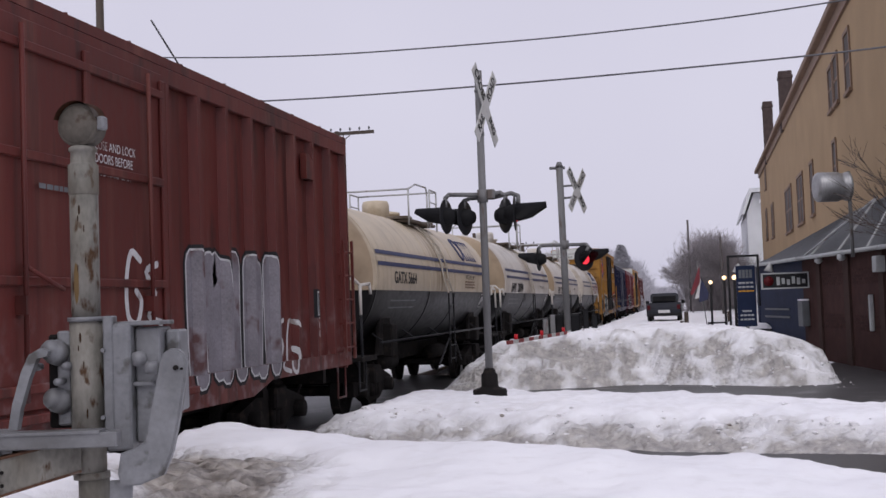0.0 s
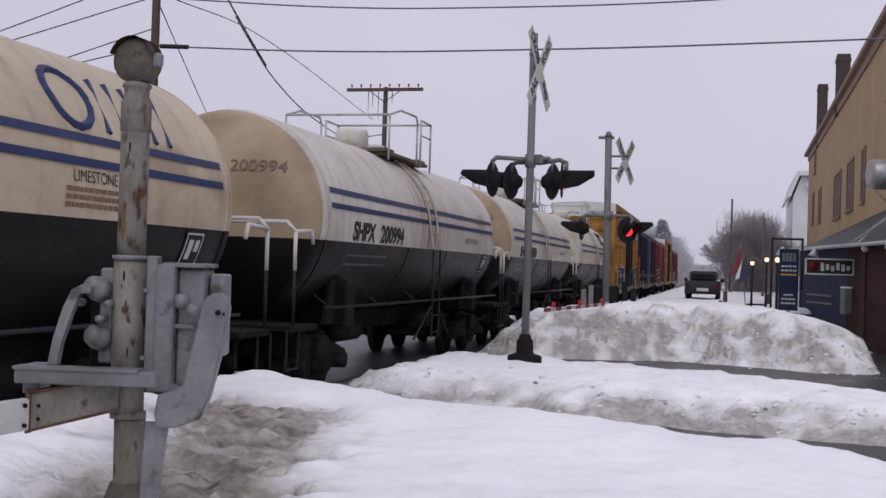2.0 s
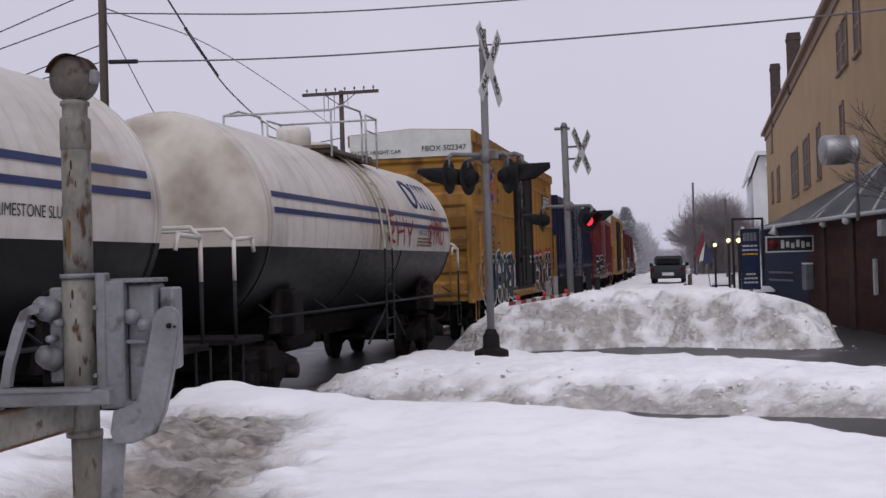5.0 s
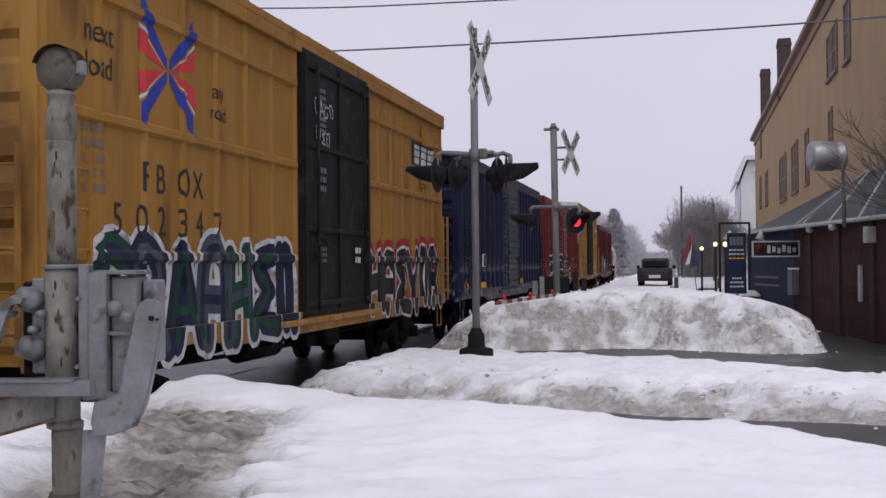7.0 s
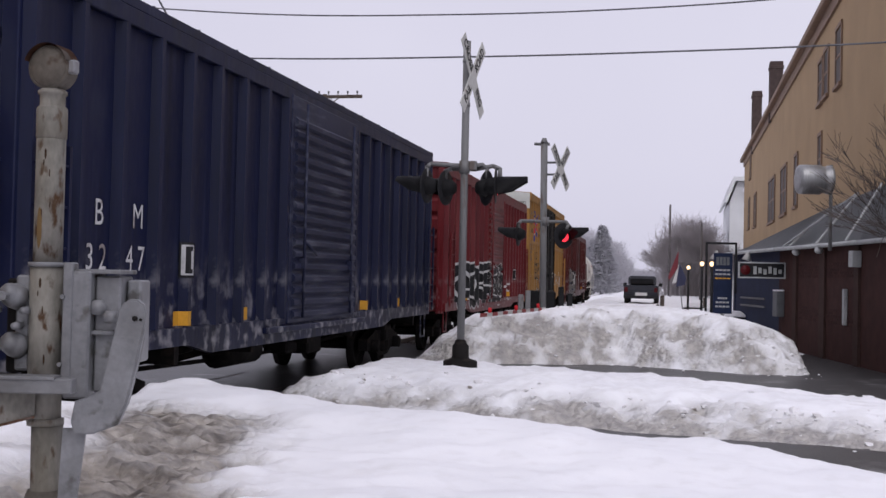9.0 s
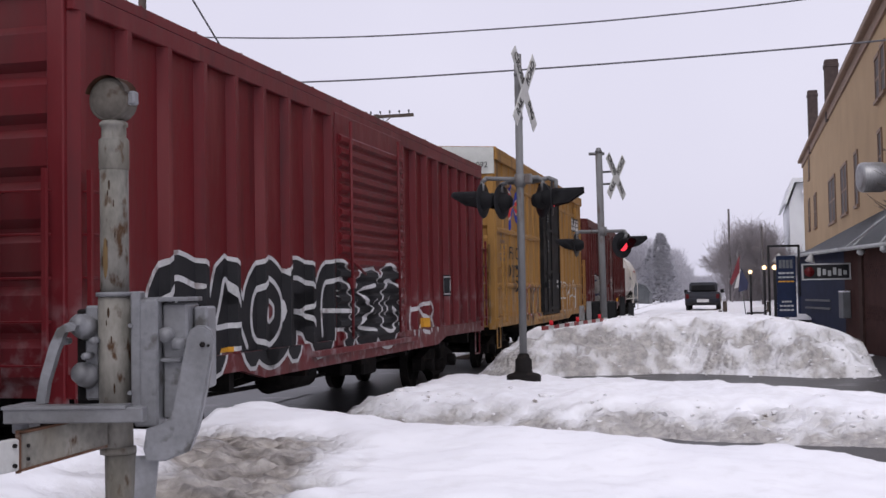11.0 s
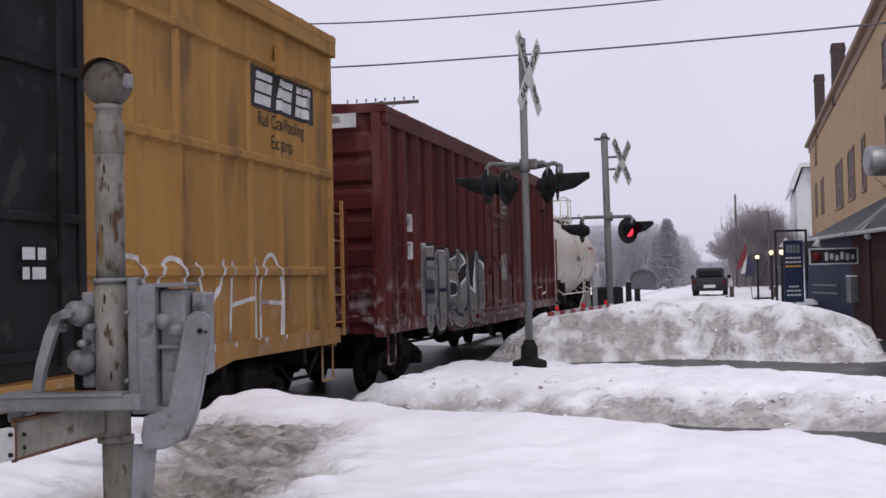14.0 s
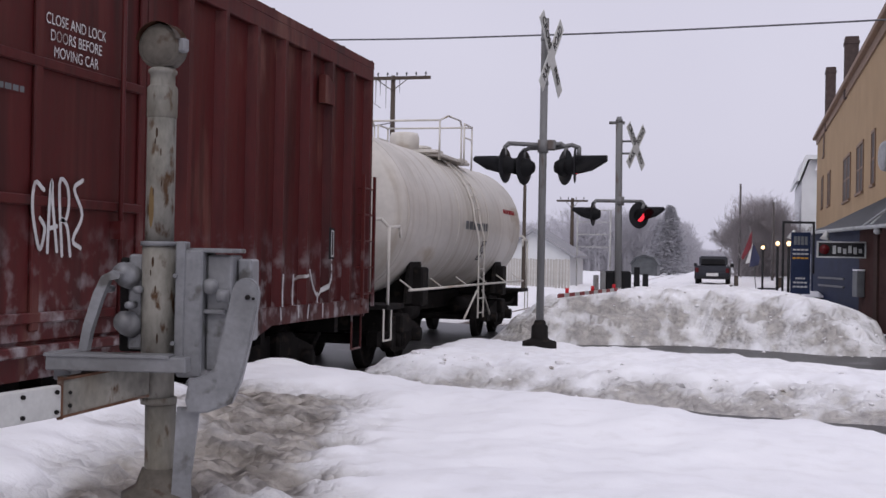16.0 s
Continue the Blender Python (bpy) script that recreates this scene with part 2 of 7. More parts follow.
M["oxide_a"] = material("oxide_red_paint", (0.092, 0.0175, 0.014), 0.55, vary=0.28, scale=0.9, fine=14, second=(0.045, 0.012, 0.010), spots=0.16, spot_scale=1.6, stretch=(1, 1.2, 0.35), runs=[((0.165, 0.060, 0.045), 3.0, 0.25, 0.55, 0.75, 0.7), ((0.030, 0.010, 0.009), 5.0, 0.3, 0.54, 0.70, 0.75)], gloss=0.3, salt=0.25)
M["oxide_j"] = material("dark_oxide_paint", (0.068, 0.0105, 0.0105), 0.5, vary=0.32, scale=0.9, fine=14, second=(0.12, 0.045, 0.036), spots=0.16, spot_scale=1.6, stretch=(1, 1.2, 0.35), runs=[((0.115, 0.034, 0.028), 3.0, 0.25, 0.56, 0.78, 0.5), ((0.026, 0.007, 0.007), 5.0, 0.3, 0.52, 0.70, 0.8)], gloss=0.2, salt=0.7)
M["red_h"] = material("red_boxcar_paint", (0.105, 0.006, 0.009), 0.5, vary=0.22, scale=0.8, fine=14, second=(0.09, 0.012, 0.013), spots=0.12, spot_scale=1.5, stretch=(1, 1.2, 0.35), runs=[((0.19, 0.045, 0.045), 3.0, 0.25, 0.56, 0.78, 0.6), ((0.045, 0.006, 0.008), 5.0, 0.3, 0.55, 0.72, 0.7)], gloss=0.3, salt=0.35)
M["navy"] = material("navy_boxcar_paint", (0.0036, 0.0062, 0.029), 0.5, vary=0.3, scale=0.8, fine=14, second=(0.012, 0.016, 0.04), spots=0.06, spot_scale=1.6, stretch=(1, 1.2, 0.35), runs=[((0.026, 0.031, 0.070), 6.0, 0.3, 0.56, 0.78, 0.6), ((0.003, 0.004, 0.012), 4.0, 0.3, 0.52, 0.70, 0.8)], gloss=0.24, salt=0.6)
M["yellow"] = material("faded_yellow_boxcar_paint", (0.285, 0.141, 0.027), 0.65, vary=0.2, scale=0.8, fine=12, second=(0.14, 0.068, 0.018), spots=0.2, spot_scale=1.4, stretch=(1, 1.2, 0.3), runs=[((0.165, 0.083, 0.024), 3.0, 0.3, 0.52, 0.80, 0.45), ((0.33, 0.185, 0.060), 2.0, 0.4, 0.50, 0.75, 0.6), ((0.08, 0.040, 0.016), 9.0, 0.6, 0.64, 0.76, 0.6)], gloss=0.2, salt=0.3)
M["yellow_pale"] = material("bleached_yellow_boxcar_paint", (0.295, 0.158, 0.045), 0.65, vary=0.22, scale=0.8, fine=12, second=(0.15, 0.085, 0.035), spots=0.24, spot_scale=1.4, stretch=(1, 1.2, 0.3), runs=[((0.165, 0.083, 0.024), 3.0, 0.3, 0.52, 0.80, 0.45), ((0.33, 0.185, 0.060), 2.0, 0.4, 0.50, 0.75, 0.6), ((0.08, 0.040, 0.016), 9.0, 0.6, 0.64, 0.76, 0.6)], gloss=0.2, salt=0.3)
M["pale"] = material("pale_end_panel", (0.52, 0.53, 0.50), 0.6, vary=0.15)
M["galv_roof"] = material("galvanised_roof", (0.36, 0.35, 0.34), 0.5, 0.3, vary=0.3, scale=2)
M["silver_door"] = material("weathered_navy_door", (0.017, 0.020, 0.045), 0.5, 0.1, vary=0.35, scale=1.5, stretch=(1, 1, 0.4), runs=[((0.12, 0.125, 0.16), 0.8, 5.0, 0.54, 0.74, 0.8)], gloss=0.2)
M["cream"] = material("cream_tank_paint", (0.50, 0.425, 0.315), 0.42, vary=0.18, scale=0.8, fine=9, second=(0.36, 0.29, 0.20), spots=0.10, spot_scale=1.2, stretch=(1, 0.5, 1))
M["offwhite"] = material("dusty_white_tank_paint", (0.55, 0.52, 0.475), 0.42, vary=0.16, scale=0.8, fine=9, second=(0.40, 0.34, 0.27), spots=0.09, spot_scale=1.2, stretch=(1, 0.5, 1))
M["ladder_white"] = material("dirty_white_ladder_paint", (0.40, 0.36, 0.30), 0.6, vary=0.3, scale=5)
M["platform_steel"] = material("grimy_platform_steel", (0.15, 0.125, 0.10), 0.7, 0.2, vary=0.4, scale=4, second=(0.07, 0.045, 0.03), spots=0.2)
M["tan"] = material("tan_tank_head", (0.42, 0.34, 0.235), 0.5, vary=0.25, scale=1.5)
M["blue_line"] = material("blue_stripe_paint", (0.032, 0.042, 0.105), 0.45, vary=0.2)
M["graf_white"] = material("graffiti_white", (0.50, 0.50, 0.50), 0.6, vary=0.3, second=(0.25, 0.22, 0.21), spots=0.12, spot_scale=3)
M["graf_grey"] = material("graffiti_lilac_grey", (0.20, 0.187, 0.205), 0.6, vary=0.4, scale=2, second=(0.10, 0.055, 0.055), spots=0.15, spot_scale=2.5)
M["graf_black"] = material("graffiti_black", (0.02, 0.02, 0.022), 0.6)
M["graf_stone"] = material("graffiti_stone_grey", (0.155, 0.148, 0.142), 0.6, vary=0.45, scale=2, second=(0.05, 0.05, 0.055), spots=0.2, spot_scale=2.5)
M["graf_steel"] = material("graffiti_steel_blue", (0.055, 0.068, 0.085), 0.6, vary=0.4)
M["graf_navy"] = material("graffiti_navy", (0.016, 0.020, 0.045), 0.6)
M["graf_umber"] = material("graffiti_umber", (0.045, 0.022, 0.016), 0.6)
M["graf_green"] = material("graffiti_green", (0.014, 0.048, 0.032), 0.6)
M["graf_red"] = material("graffiti_red", (0.26, 0.022, 0.026), 0.6, vary=0.3)
M["sign_red"] = material("emblem_red", (0.50, 0.045, 0.05), 0.6)
M["sign_blue"] = material("emblem_blue", (0.03, 0.05, 0.28), 0.6)
M["safety"] = material("yellow_reflector", (0.55, 0.28, 0.03), 0.5)
M["siding"] = material("tan_clapboard", (0.335, 0.235, 0.135), 0.8, vary=0.12, scale=0.5, fine=8, bump=0.1)
M["trim"] = material("brown_trim_paint", (0.19, 0.125, 0.085), 0.6, vary=0.15)
M["glass"] = material("dark_window_glass", (0.052, 0.038, 0.030), 0.5, bump=0, gloss=0.06)
M["white_clap"] = material("white_clapboard", (0.62, 0.63, 0.64), 0.7, vary=0.08, scale=1)
M["chimney"] = material("dark_chimney_brick", (0.068, 0.050, 0.046), 0.85, vary=0.3, scale=4)
M["brick"] = material("brown_brick", (0.050, 0.023, 0.020), 0.85, vary=0.3, scale=3, fine=30, island=True)
M["mortar"] = material("brick_joints", (0.05, 0.03, 0.026), 0.9, vary=0.25)
M["metal_roof"] = material("grey_metal_roof", (0.10, 0.105, 0.11), 0.4, 0.4, vary=0.25, scale=1.5, second=(0.05, 0.05, 0.055), spots=0.1)
M["roof_trim"] = material("pale_roof_edge", (0.36, 0.37, 0.37), 0.5)
M["blue_wall"] = material("navy_painted_wall", (0.013, 0.020, 0.048), 0.6, vary=0.25)
M["roof_snow"] = material("roof_snow", (0.84, 0.84, 0.87), 0.8, vary=0.05)
M["shingle"] = material("grey_shingles", (0.30, 0.30, 0.32), 0.85, vary=0.25)
M["wood"] = material("tarred_pole_wood", (0.075, 0.06, 0.05), 0.85, vary=0.35, scale=2, stretch=(4, 4, 0.3))
# pole wood lightened to grey: haze over the distance, put into the colour
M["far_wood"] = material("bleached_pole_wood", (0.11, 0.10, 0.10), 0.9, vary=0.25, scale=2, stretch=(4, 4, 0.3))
M["wire"] = material("weathered_wire", (0.13, 0.13, 0.14), 0.6)
M["bark"] = material("bare_bark", (0.17, 0.155, 0.155), 0.95, vary=0.3)
M["dark_bark"] = material("damp_dark_bark", (0.095, 0.078, 0.070), 0.95, vary=0.3)
# far twigs: distance haze is painted in as a pale grey-lilac tone
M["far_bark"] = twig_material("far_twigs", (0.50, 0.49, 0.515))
# grey-brown twigs at the street's end, lightened in colour for thin haze
M["hazed_mid_bark"] = twig_material("grey_brown_twigs", (0.34, 0.315, 0.32))
# dark needles painted pale and bluish to stand for the haze before them
M["hazed_needles"] = twig_material("conifer_needles", (0.47, 0.465, 0.49))
M["steel_lamp"] = material("brushed_lamp_steel", (0.30, 0.30, 0.30), 0.4, 0.6, vary=0.25, scale=8, stretch=(6, 1, 1))
M["vehicle"] = material("dark_vehicle_paint", (0.032, 0.034, 0.042), 0.4, 0.2, vary=0.15)
M["tyre"] = material("tyre_rubber", (0.02, 0.02, 0.02), 0.8)
M["plate"] = material("white_plate", (0.6, 0.6, 0.6), 0.5)
M["arm_red"] = material("small_red_arm_lens", (0.30, 0.02, 0.025), 0.35, emit=((1.0, 0.03, 0.05), 0.14), bump=0)
M["bulb"] = material("lit_bulb", (0.9, 0.8, 0.6), 0.3, emit=((1.0, 0.62, 0.30), 2.2), bump=0)
M["flag_red"] = material("flag_red", (0.19, 0.045, 0.055), 0.8)
M["flag_blue"] = material("flag_blue", (0.05, 0.055, 0.10), 0.8)
M["flag_white"] = material("flag_white", (0.6, 0.6, 0.6), 0.8)
M["fence"] = material("weathered_fence_board", (0.42, 0.40, 0.37), 0.8, vary=0.2)
M["box_grey"] = material("grey_meter_box", (0.13, 0.137, 0.145), 0.5, 0.2)


# ---- mesh tools ----
def part(name, bm, mat, parent=None, label="", smooth=False):
    me = bpy.data.meshes.new(name)
    if smooth:
        for f in bm.faces:
            f.smooth = True
    bm.to_mesh(me)
    bm.free()
    for one in (mat if isinstance(mat, (list, tuple)) else [mat]):
        me.materials.append(M[one])
    ob = new(name, me)
    ob.parent = parent
    if label:
        ob["label"] = label
    return ob


def again(ob, m, parent):
    """The same mesh once more, as an object of its own."""
    o = new(ob.name, ob.data)
    o.parent = parent
    o.matrix_basis = m
    return o


def empty(name, m=None):
    ob = new(name)
    ob.empty_display_size = 0.2
    if m is not None:
        ob.matrix_basis = m
    return ob


def box(bm, x0, x1, y0, y1, z0, z1, bevel=0.0, m=None, mat=0):
    made = bmesh.ops.create_cube(bm, size=1)["verts"]
    bmesh.ops.transform(bm, matrix=Matrix.Translation(((x0 + x1) / 2, (y0 + y1) / 2, (z0 + z1) / 2)) @ Matrix.Diagonal((x1 - x0, y1 - y0, z1 - z0, 1)), verts=made)
    faces = list({f for v in made for f in v.link_faces})
    if bevel:
        edges = list({e for v in made for e in v.link_edges})
        got = bmesh.ops.bevel(bm, geom=edges, offset=bevel, segments=1, affect="EDGES")
        faces = list({f for v in got["verts"] for f in v.link_faces} | {f for f in got["faces"]})
        made = list({v for f in faces for v in f.verts})
    for f in faces:
        f.material_index = mat
    if m is not None:
        bmesh.ops.transform(bm, matrix=m, verts=made)
    return made


def rod(bm, a, b, r, r2=None, seg=10, mat=0, caps=True):
    a, b = Vector(a), Vector(b)
    made = bmesh.ops.create_cone(bm, cap_ends=caps, segments=seg, radius1=r, radius2=r if r2 is None else r2, depth=(b - a).length)["verts"]
    turn = (b - a).to_track_quat("Z", "Y").to_matrix().to_4x4()
    bmesh.ops.transform(bm, matrix=Matrix.Translation((a + b) / 2) @ turn, verts=made)
    for f in {f for v in made for f in v.link_faces}:
        f.material_index = mat
        f.smooth = seg > 6
    return made


def pipe(bm, points, r, seg=8, mat=0):
    for a, b in zip(points, points[1:]):
        rod(bm, a, b, r, seg=seg, mat=mat)
    for p in points[1:-1]:
        made = bmesh.ops.create_uvsphere(bm, u_segments=seg, v_segments=6, radius=r * 1.01)["verts"]
        bmesh.ops.translate(bm, vec=p, verts=made)
        for f in {f for v in made for f in v.link_faces}:
            f.material_index = mat
            f.smooth = True


def lathe(bm, profile, seg=24, m=None, mat=0):
    """A solid of revolution round z from (r, z) pairs."""
    rings = [[bm.verts.new((r * math.cos(a), r * math.sin(a), z)) for a in (2 * math.pi * k / seg for k in range(seg))] for r, z in profile]
    for p, q in zip(rings, rings[1:]):
        for k in range(seg):
            f = bm.faces.new((p[k], p[(k + 1) % seg], q[(k + 1) % seg], q[k]))
            f.smooth, f.material_index = True, mat
    for ring, flip in ((rings[0], True), (rings[-1], False)):
        f = bm.faces.new(ring[::-1] if flip else ring)
        f.material_index = mat
    verts = [v for ring in rings for v in ring]
    if m is not None:
        bmesh.ops.transform(bm, matrix=m, verts=verts)
    return verts


def prism(bm, outline, x0, x1, m=None, mat=0):
    """An outline of (y, z) pairs drawn out from x0 to x1."""
    a = [bm.verts.new((x0, y, z)) for y, z in outline]
    b = [bm.verts.new((x1, y, z)) for y, z in outline]
    n = len(outline)
    faces = [bm.faces.new(a[::-1]), bm.faces.new(b)]
    for k in range(n):
        faces.append(bm.faces.new((a[k], a[(k + 1) % n], b[(k + 1) % n], b[k])))
    bmesh.ops.recalc_face_normals(bm, faces=faces)
    for f in faces:
        f.material_index = mat
    if m is not None:
        bmesh.ops.transform(bm, matrix=m, verts=a + b)


def lettering(text, size, mat, m, parent, name="lettering", squeeze=1.0, depth=0.003, bold=0.0):
    """Flat letters; m carries the plane of the letters, x along the line, y up."""
    if "\n" in text:
        rows = text.split("\n")
        return [lettering(row, size, mat, m @ Matrix.Translation((0, size * ((len(rows) - 1) / 2 - k), 0)), parent, name, squeeze, depth, bold) for k, row in enumerate(rows)]
    cu = bpy.data.curves.new(name, "FONT")
    cu.body, cu.size, cu.extrude = text, size, (0.0 if parent is not None and parent.name in SKINS and abs(m[0][2]) > 0.9 else depth)
    cu.align_x, cu.align_y, cu.offset = "CENTER", "CENTER", bold
    tmp = bpy.data.objects.new("tmp", cu)
    me = bpy.data.meshes.new_from_object(tmp)
    bpy.data.objects.remove(tmp)
    bpy.data.curves.remove(cu)
    me.transform(m @ Matrix.Diagonal((squeeze, 1, 1, 1)))
    if parent is not None and parent.name in SKINS and abs(m[0][2]) > 0.9:
        bm = bmesh.new()
        bm.from_mesh(me)
        drape(bm, parent, 0.006 + depth)
        bm.to_mesh(me)
        bm.free()
    me.materials.clear()
    me.materials.append(M[mat])
    ob = new(name, me)
    ob.parent = parent
    return ob


def side(y, z, x=1.6):
    """The plane of writing on a car's +x side: letters run towards +y."""
    return Matrix.Translation((x, y, z)) @ Euler((radians(90), 0, radians(90))).to_matrix().to_4x4()


def fronted(x, z, y):
    """The plane of writing on a car's -y end."""
    return Matrix.Translation((x, y, z)) @ Euler((radians(90), 0, 0)).to_matrix().to_4x4()


# ---- ground ----
TRACK = -6.9


def bend(y):
    """How far the track has drifted to the left at y, and its heading there."""
    if y <= 15:
        return 0.0, 0.0
    if y < 45:
        return 0.0175 / 60 * (y - 15) ** 2, 0.0175 / 30 * (y - 15)
    return 0.0175 * (y - 30), 0.0175


def smooth(a, b, v):
    v = min(1.0, max(0.0, (v - a) / (b - a)))
    return v * v * (3 - 2 * v)


def fbm(x, y, scale, octaves=4, z=0.0):
    return noise.fractal(Vector((x * scale, y * scale, z)), 0.9, 2.1, octaves)


PILE = ((-5.7, 0.0), (-5.45, 0.28), (-5.2, 0.52), (-4.85, 0.78), (-4.4, 0.98), (-3.2, 1.08), (-2.5, 1.2), (-0.5, 1.2), (0.7, 1.13), (1.6, 0.97), (2.2, 0.78), (2.5, 0.60), (2.72, 0.0))


def pile_height(x):
    for (a, p), (b, q) in zip(PILE, PILE[1:]):
        if a <= x <= b:
            return p + (q - p) * (x - a) / (b - a)
    return 0.0


def lumpy(x, y, z=0.0):
    """Broken, blocky relief of ploughed snow, about -0.5 to 1."""
    a = 1 - 2.2 * abs(fbm(x, y, 1.1, 3, 2.0 + z))
    c = noise.voronoi(Vector((x * 3.1, y * 3.1, z)))[0]
    e = noise.voronoi(Vector((x * 7.5, y * 7.5, z + 4)))[0]
    return 0.45 * a + 0.55 * (0.5 - c[0]) + 0.22 * (0.5 - e[0]) + 0.12 * fbm(x, y, 9.0, 3, z)


def terrain(x, y):
    """Height of the snow and how dirty it is. The road is where it drops under zero."""
    u = y + 0.40 * x
    wob = 0.25 * fbm(x, y, 0.7, 3, 3.1)
    off, _ = bend(y)
    side_of_track = x - (TRACK - off)
    rough = fbm(x, y, 1.3, 5)
    near_work = 2 < y < 34 and -9 < x < 6
    lump = lumpy(x, y) if near_work else 0.0
    # foreground bank with the gate
    front = 1 - smooth(9.15 + wob * 0.6, 10.3 + wob * 0.6, u)
    h = front * (0.60 + 0.05 * rough + 0.006 * fbm(x, y, 5, 3) + 0.12 * smooth(7.0, 3.0, y) * smooth(-1.5, -4.0, x)) - 0.06
    h += front * (0.07 * smooth(7.2, 8.8, u) + 0.08 * smooth(-3.0, -4.9, x) + 0.16 * smooth(-3.7, -4.8, x) * smooth(9.6, 7.6, y))
    h -= front * 0.16 * smooth(-0.6, 3.0, x) * smooth(5.0, 8.0, y)
    h += 0.05 * lump * smooth(0.02, 0.5, front) * smooth(1.0, 0.7, front)
    dirt = 0.6 * smooth(0.9, 0.45, front) * smooth(0.0, 0.2, front) + 0.02
    spine = -3.05 - 0.30 * (y - 5.5)
    hollow = smooth(1.15, 0.36, abs(x - spine - 0.02) + 0.45 * rough) * smooth(4.3, 5.0, y) * smooth(10.0, 9.3, y)
    h += front * hollow * (-0.11 + 0.17 * lump + 0.06 * fbm(x, y, 6.0, 4, 1.0))
    dirt = max(dirt, hollow * (1.0 - 0.25 * lump))
    h -= front * smooth(-5.05, -5.4, x) * 0.80
    # island ridge with the cross-buck mast
    taper = smooth(-6.0, -4.7, x + 0.10 * rough)
    foot = 12.95 + 0.22 * min(6.0, max(-3.5, x + 1.76)) + wob
    rise = smooth(foot - 0.8 * smooth(-3.6, -5.4, x), foot + 2.3 - 0.9 * smooth(-3.4, -5.2, x), u) * (1 - smooth(17.4, 19.2 + wob, u)) * taper
    if 11.6 < u < 20:
        face = smooth(0.03, 0.35, rise) * smooth(1.0, 0.55, rise)
        ridge = rise * (0.46 + 0.05 * rough - 0.10 * smooth(-0.5, 3.0, x)) + 0.13 * face * lump + 0.05 * face * fbm(x, y, 5.5, 4, 9.0) + 0.04 * rise * fbm(x, y, 2.6, 3, 6.0)
        h = max(h, -0.06) + ridge
        dirt = max(dirt, 0.10 * rise, 1.0 * smooth(1.0, 0.35, rise) * (0.55 + 0.45 * smooth(0.5, 0.1, rise)) + 0.40 * face * (0.5 - lump))
    # ploughed pile beyond the second road
    pu = (u if x < 1.5 else u - (x - 1.5) * 0.55) + 2.5 * smooth(-0.8, -4.9, x)
    ph = pile_height(x + 0.1 * rough)
    upf = smooth(24.2 + wob * 0.8, 26.4 + wob * 0.8, pu) ** 0.65
    back = 1 - 0.55 * smooth(27.5, 31.0, pu)
    if ph > 0 and pu > 22.5 and u > 19.2:
        face = smooth(0.02, 0.3, upf) * smooth(1.02, 0.75, upf)
        p = ph * upf * back * (1 + 0.06 * rough) + (0.26 * face + 0.02 * upf) * lump * min(1, ph)
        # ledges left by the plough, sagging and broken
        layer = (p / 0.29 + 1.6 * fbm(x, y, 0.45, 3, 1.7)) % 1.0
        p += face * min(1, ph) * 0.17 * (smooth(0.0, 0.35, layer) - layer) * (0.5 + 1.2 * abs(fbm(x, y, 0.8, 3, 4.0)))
        if p > h + 0.02:
            h = max(h, p - 0.06 * (1 - upf))
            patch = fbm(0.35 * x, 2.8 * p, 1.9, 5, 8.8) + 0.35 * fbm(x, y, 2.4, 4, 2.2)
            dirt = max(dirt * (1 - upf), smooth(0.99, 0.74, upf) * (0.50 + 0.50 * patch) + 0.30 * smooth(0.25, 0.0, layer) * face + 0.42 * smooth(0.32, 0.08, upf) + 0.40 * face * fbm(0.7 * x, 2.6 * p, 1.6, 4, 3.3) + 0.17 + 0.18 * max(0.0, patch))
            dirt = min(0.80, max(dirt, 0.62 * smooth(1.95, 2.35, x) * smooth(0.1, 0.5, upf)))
    if 12.9 < u < 30:
        dirt = min(0.80, dirt * (0.95 + 0.9 * fbm(x, y, 2.1, 4, 5.5)))
    # open snow further on
    far = smooth(29.0, 33.0, u)
    if far > 0:
        level = 0.55 * smooth(0.8, 2.6, abs(side_of_track)) * (1 - smooth(1.9, 2.8, x) * smooth(70, 45, y))
        h = max(h, far * (level + 0.05 * rough)) if x > -4.8 else h * (1 - far) + far * (level + 0.05 * rough)
        dirt = max(dirt * (1 - far), 0.06)
    # along the track
    if side_of_track < 2.1:
        away = smooth(1.7, 3.5, -side_of_track)
        near = smooth(1.00, 1.34, side_of_track)
        in_road = smooth(9.5, 11.0, u) * (1 - smooth(25.0, 29.0, u)) * (1 - 0.4 * away)
        bed = (-0.14 - 0.10 * in_road) * (1 - far) + far * -0.02
        side_snow = 0.12 + 0.06 * rough if side_of_track < 0 else h
        k = max(near, away)
        cleared = in_road if side_of_track < 0 else 0.0
        h = bed + (side_snow * (1 - cleared) - 0.1 * cleared - bed) * k
        dirt = dirt * k + (1 - k) * (0.6 * (1 - far) + 0.12 * far)
    return h, min(1.0, max(0.0, dirt))


def steps(parts):
    out = []
    for a, b, s in parts:
        n = max(1, round((b - a) / s))
        out += [a + (b - a) * k / n for k in range(n)]
    return out + [parts[-1][1]]


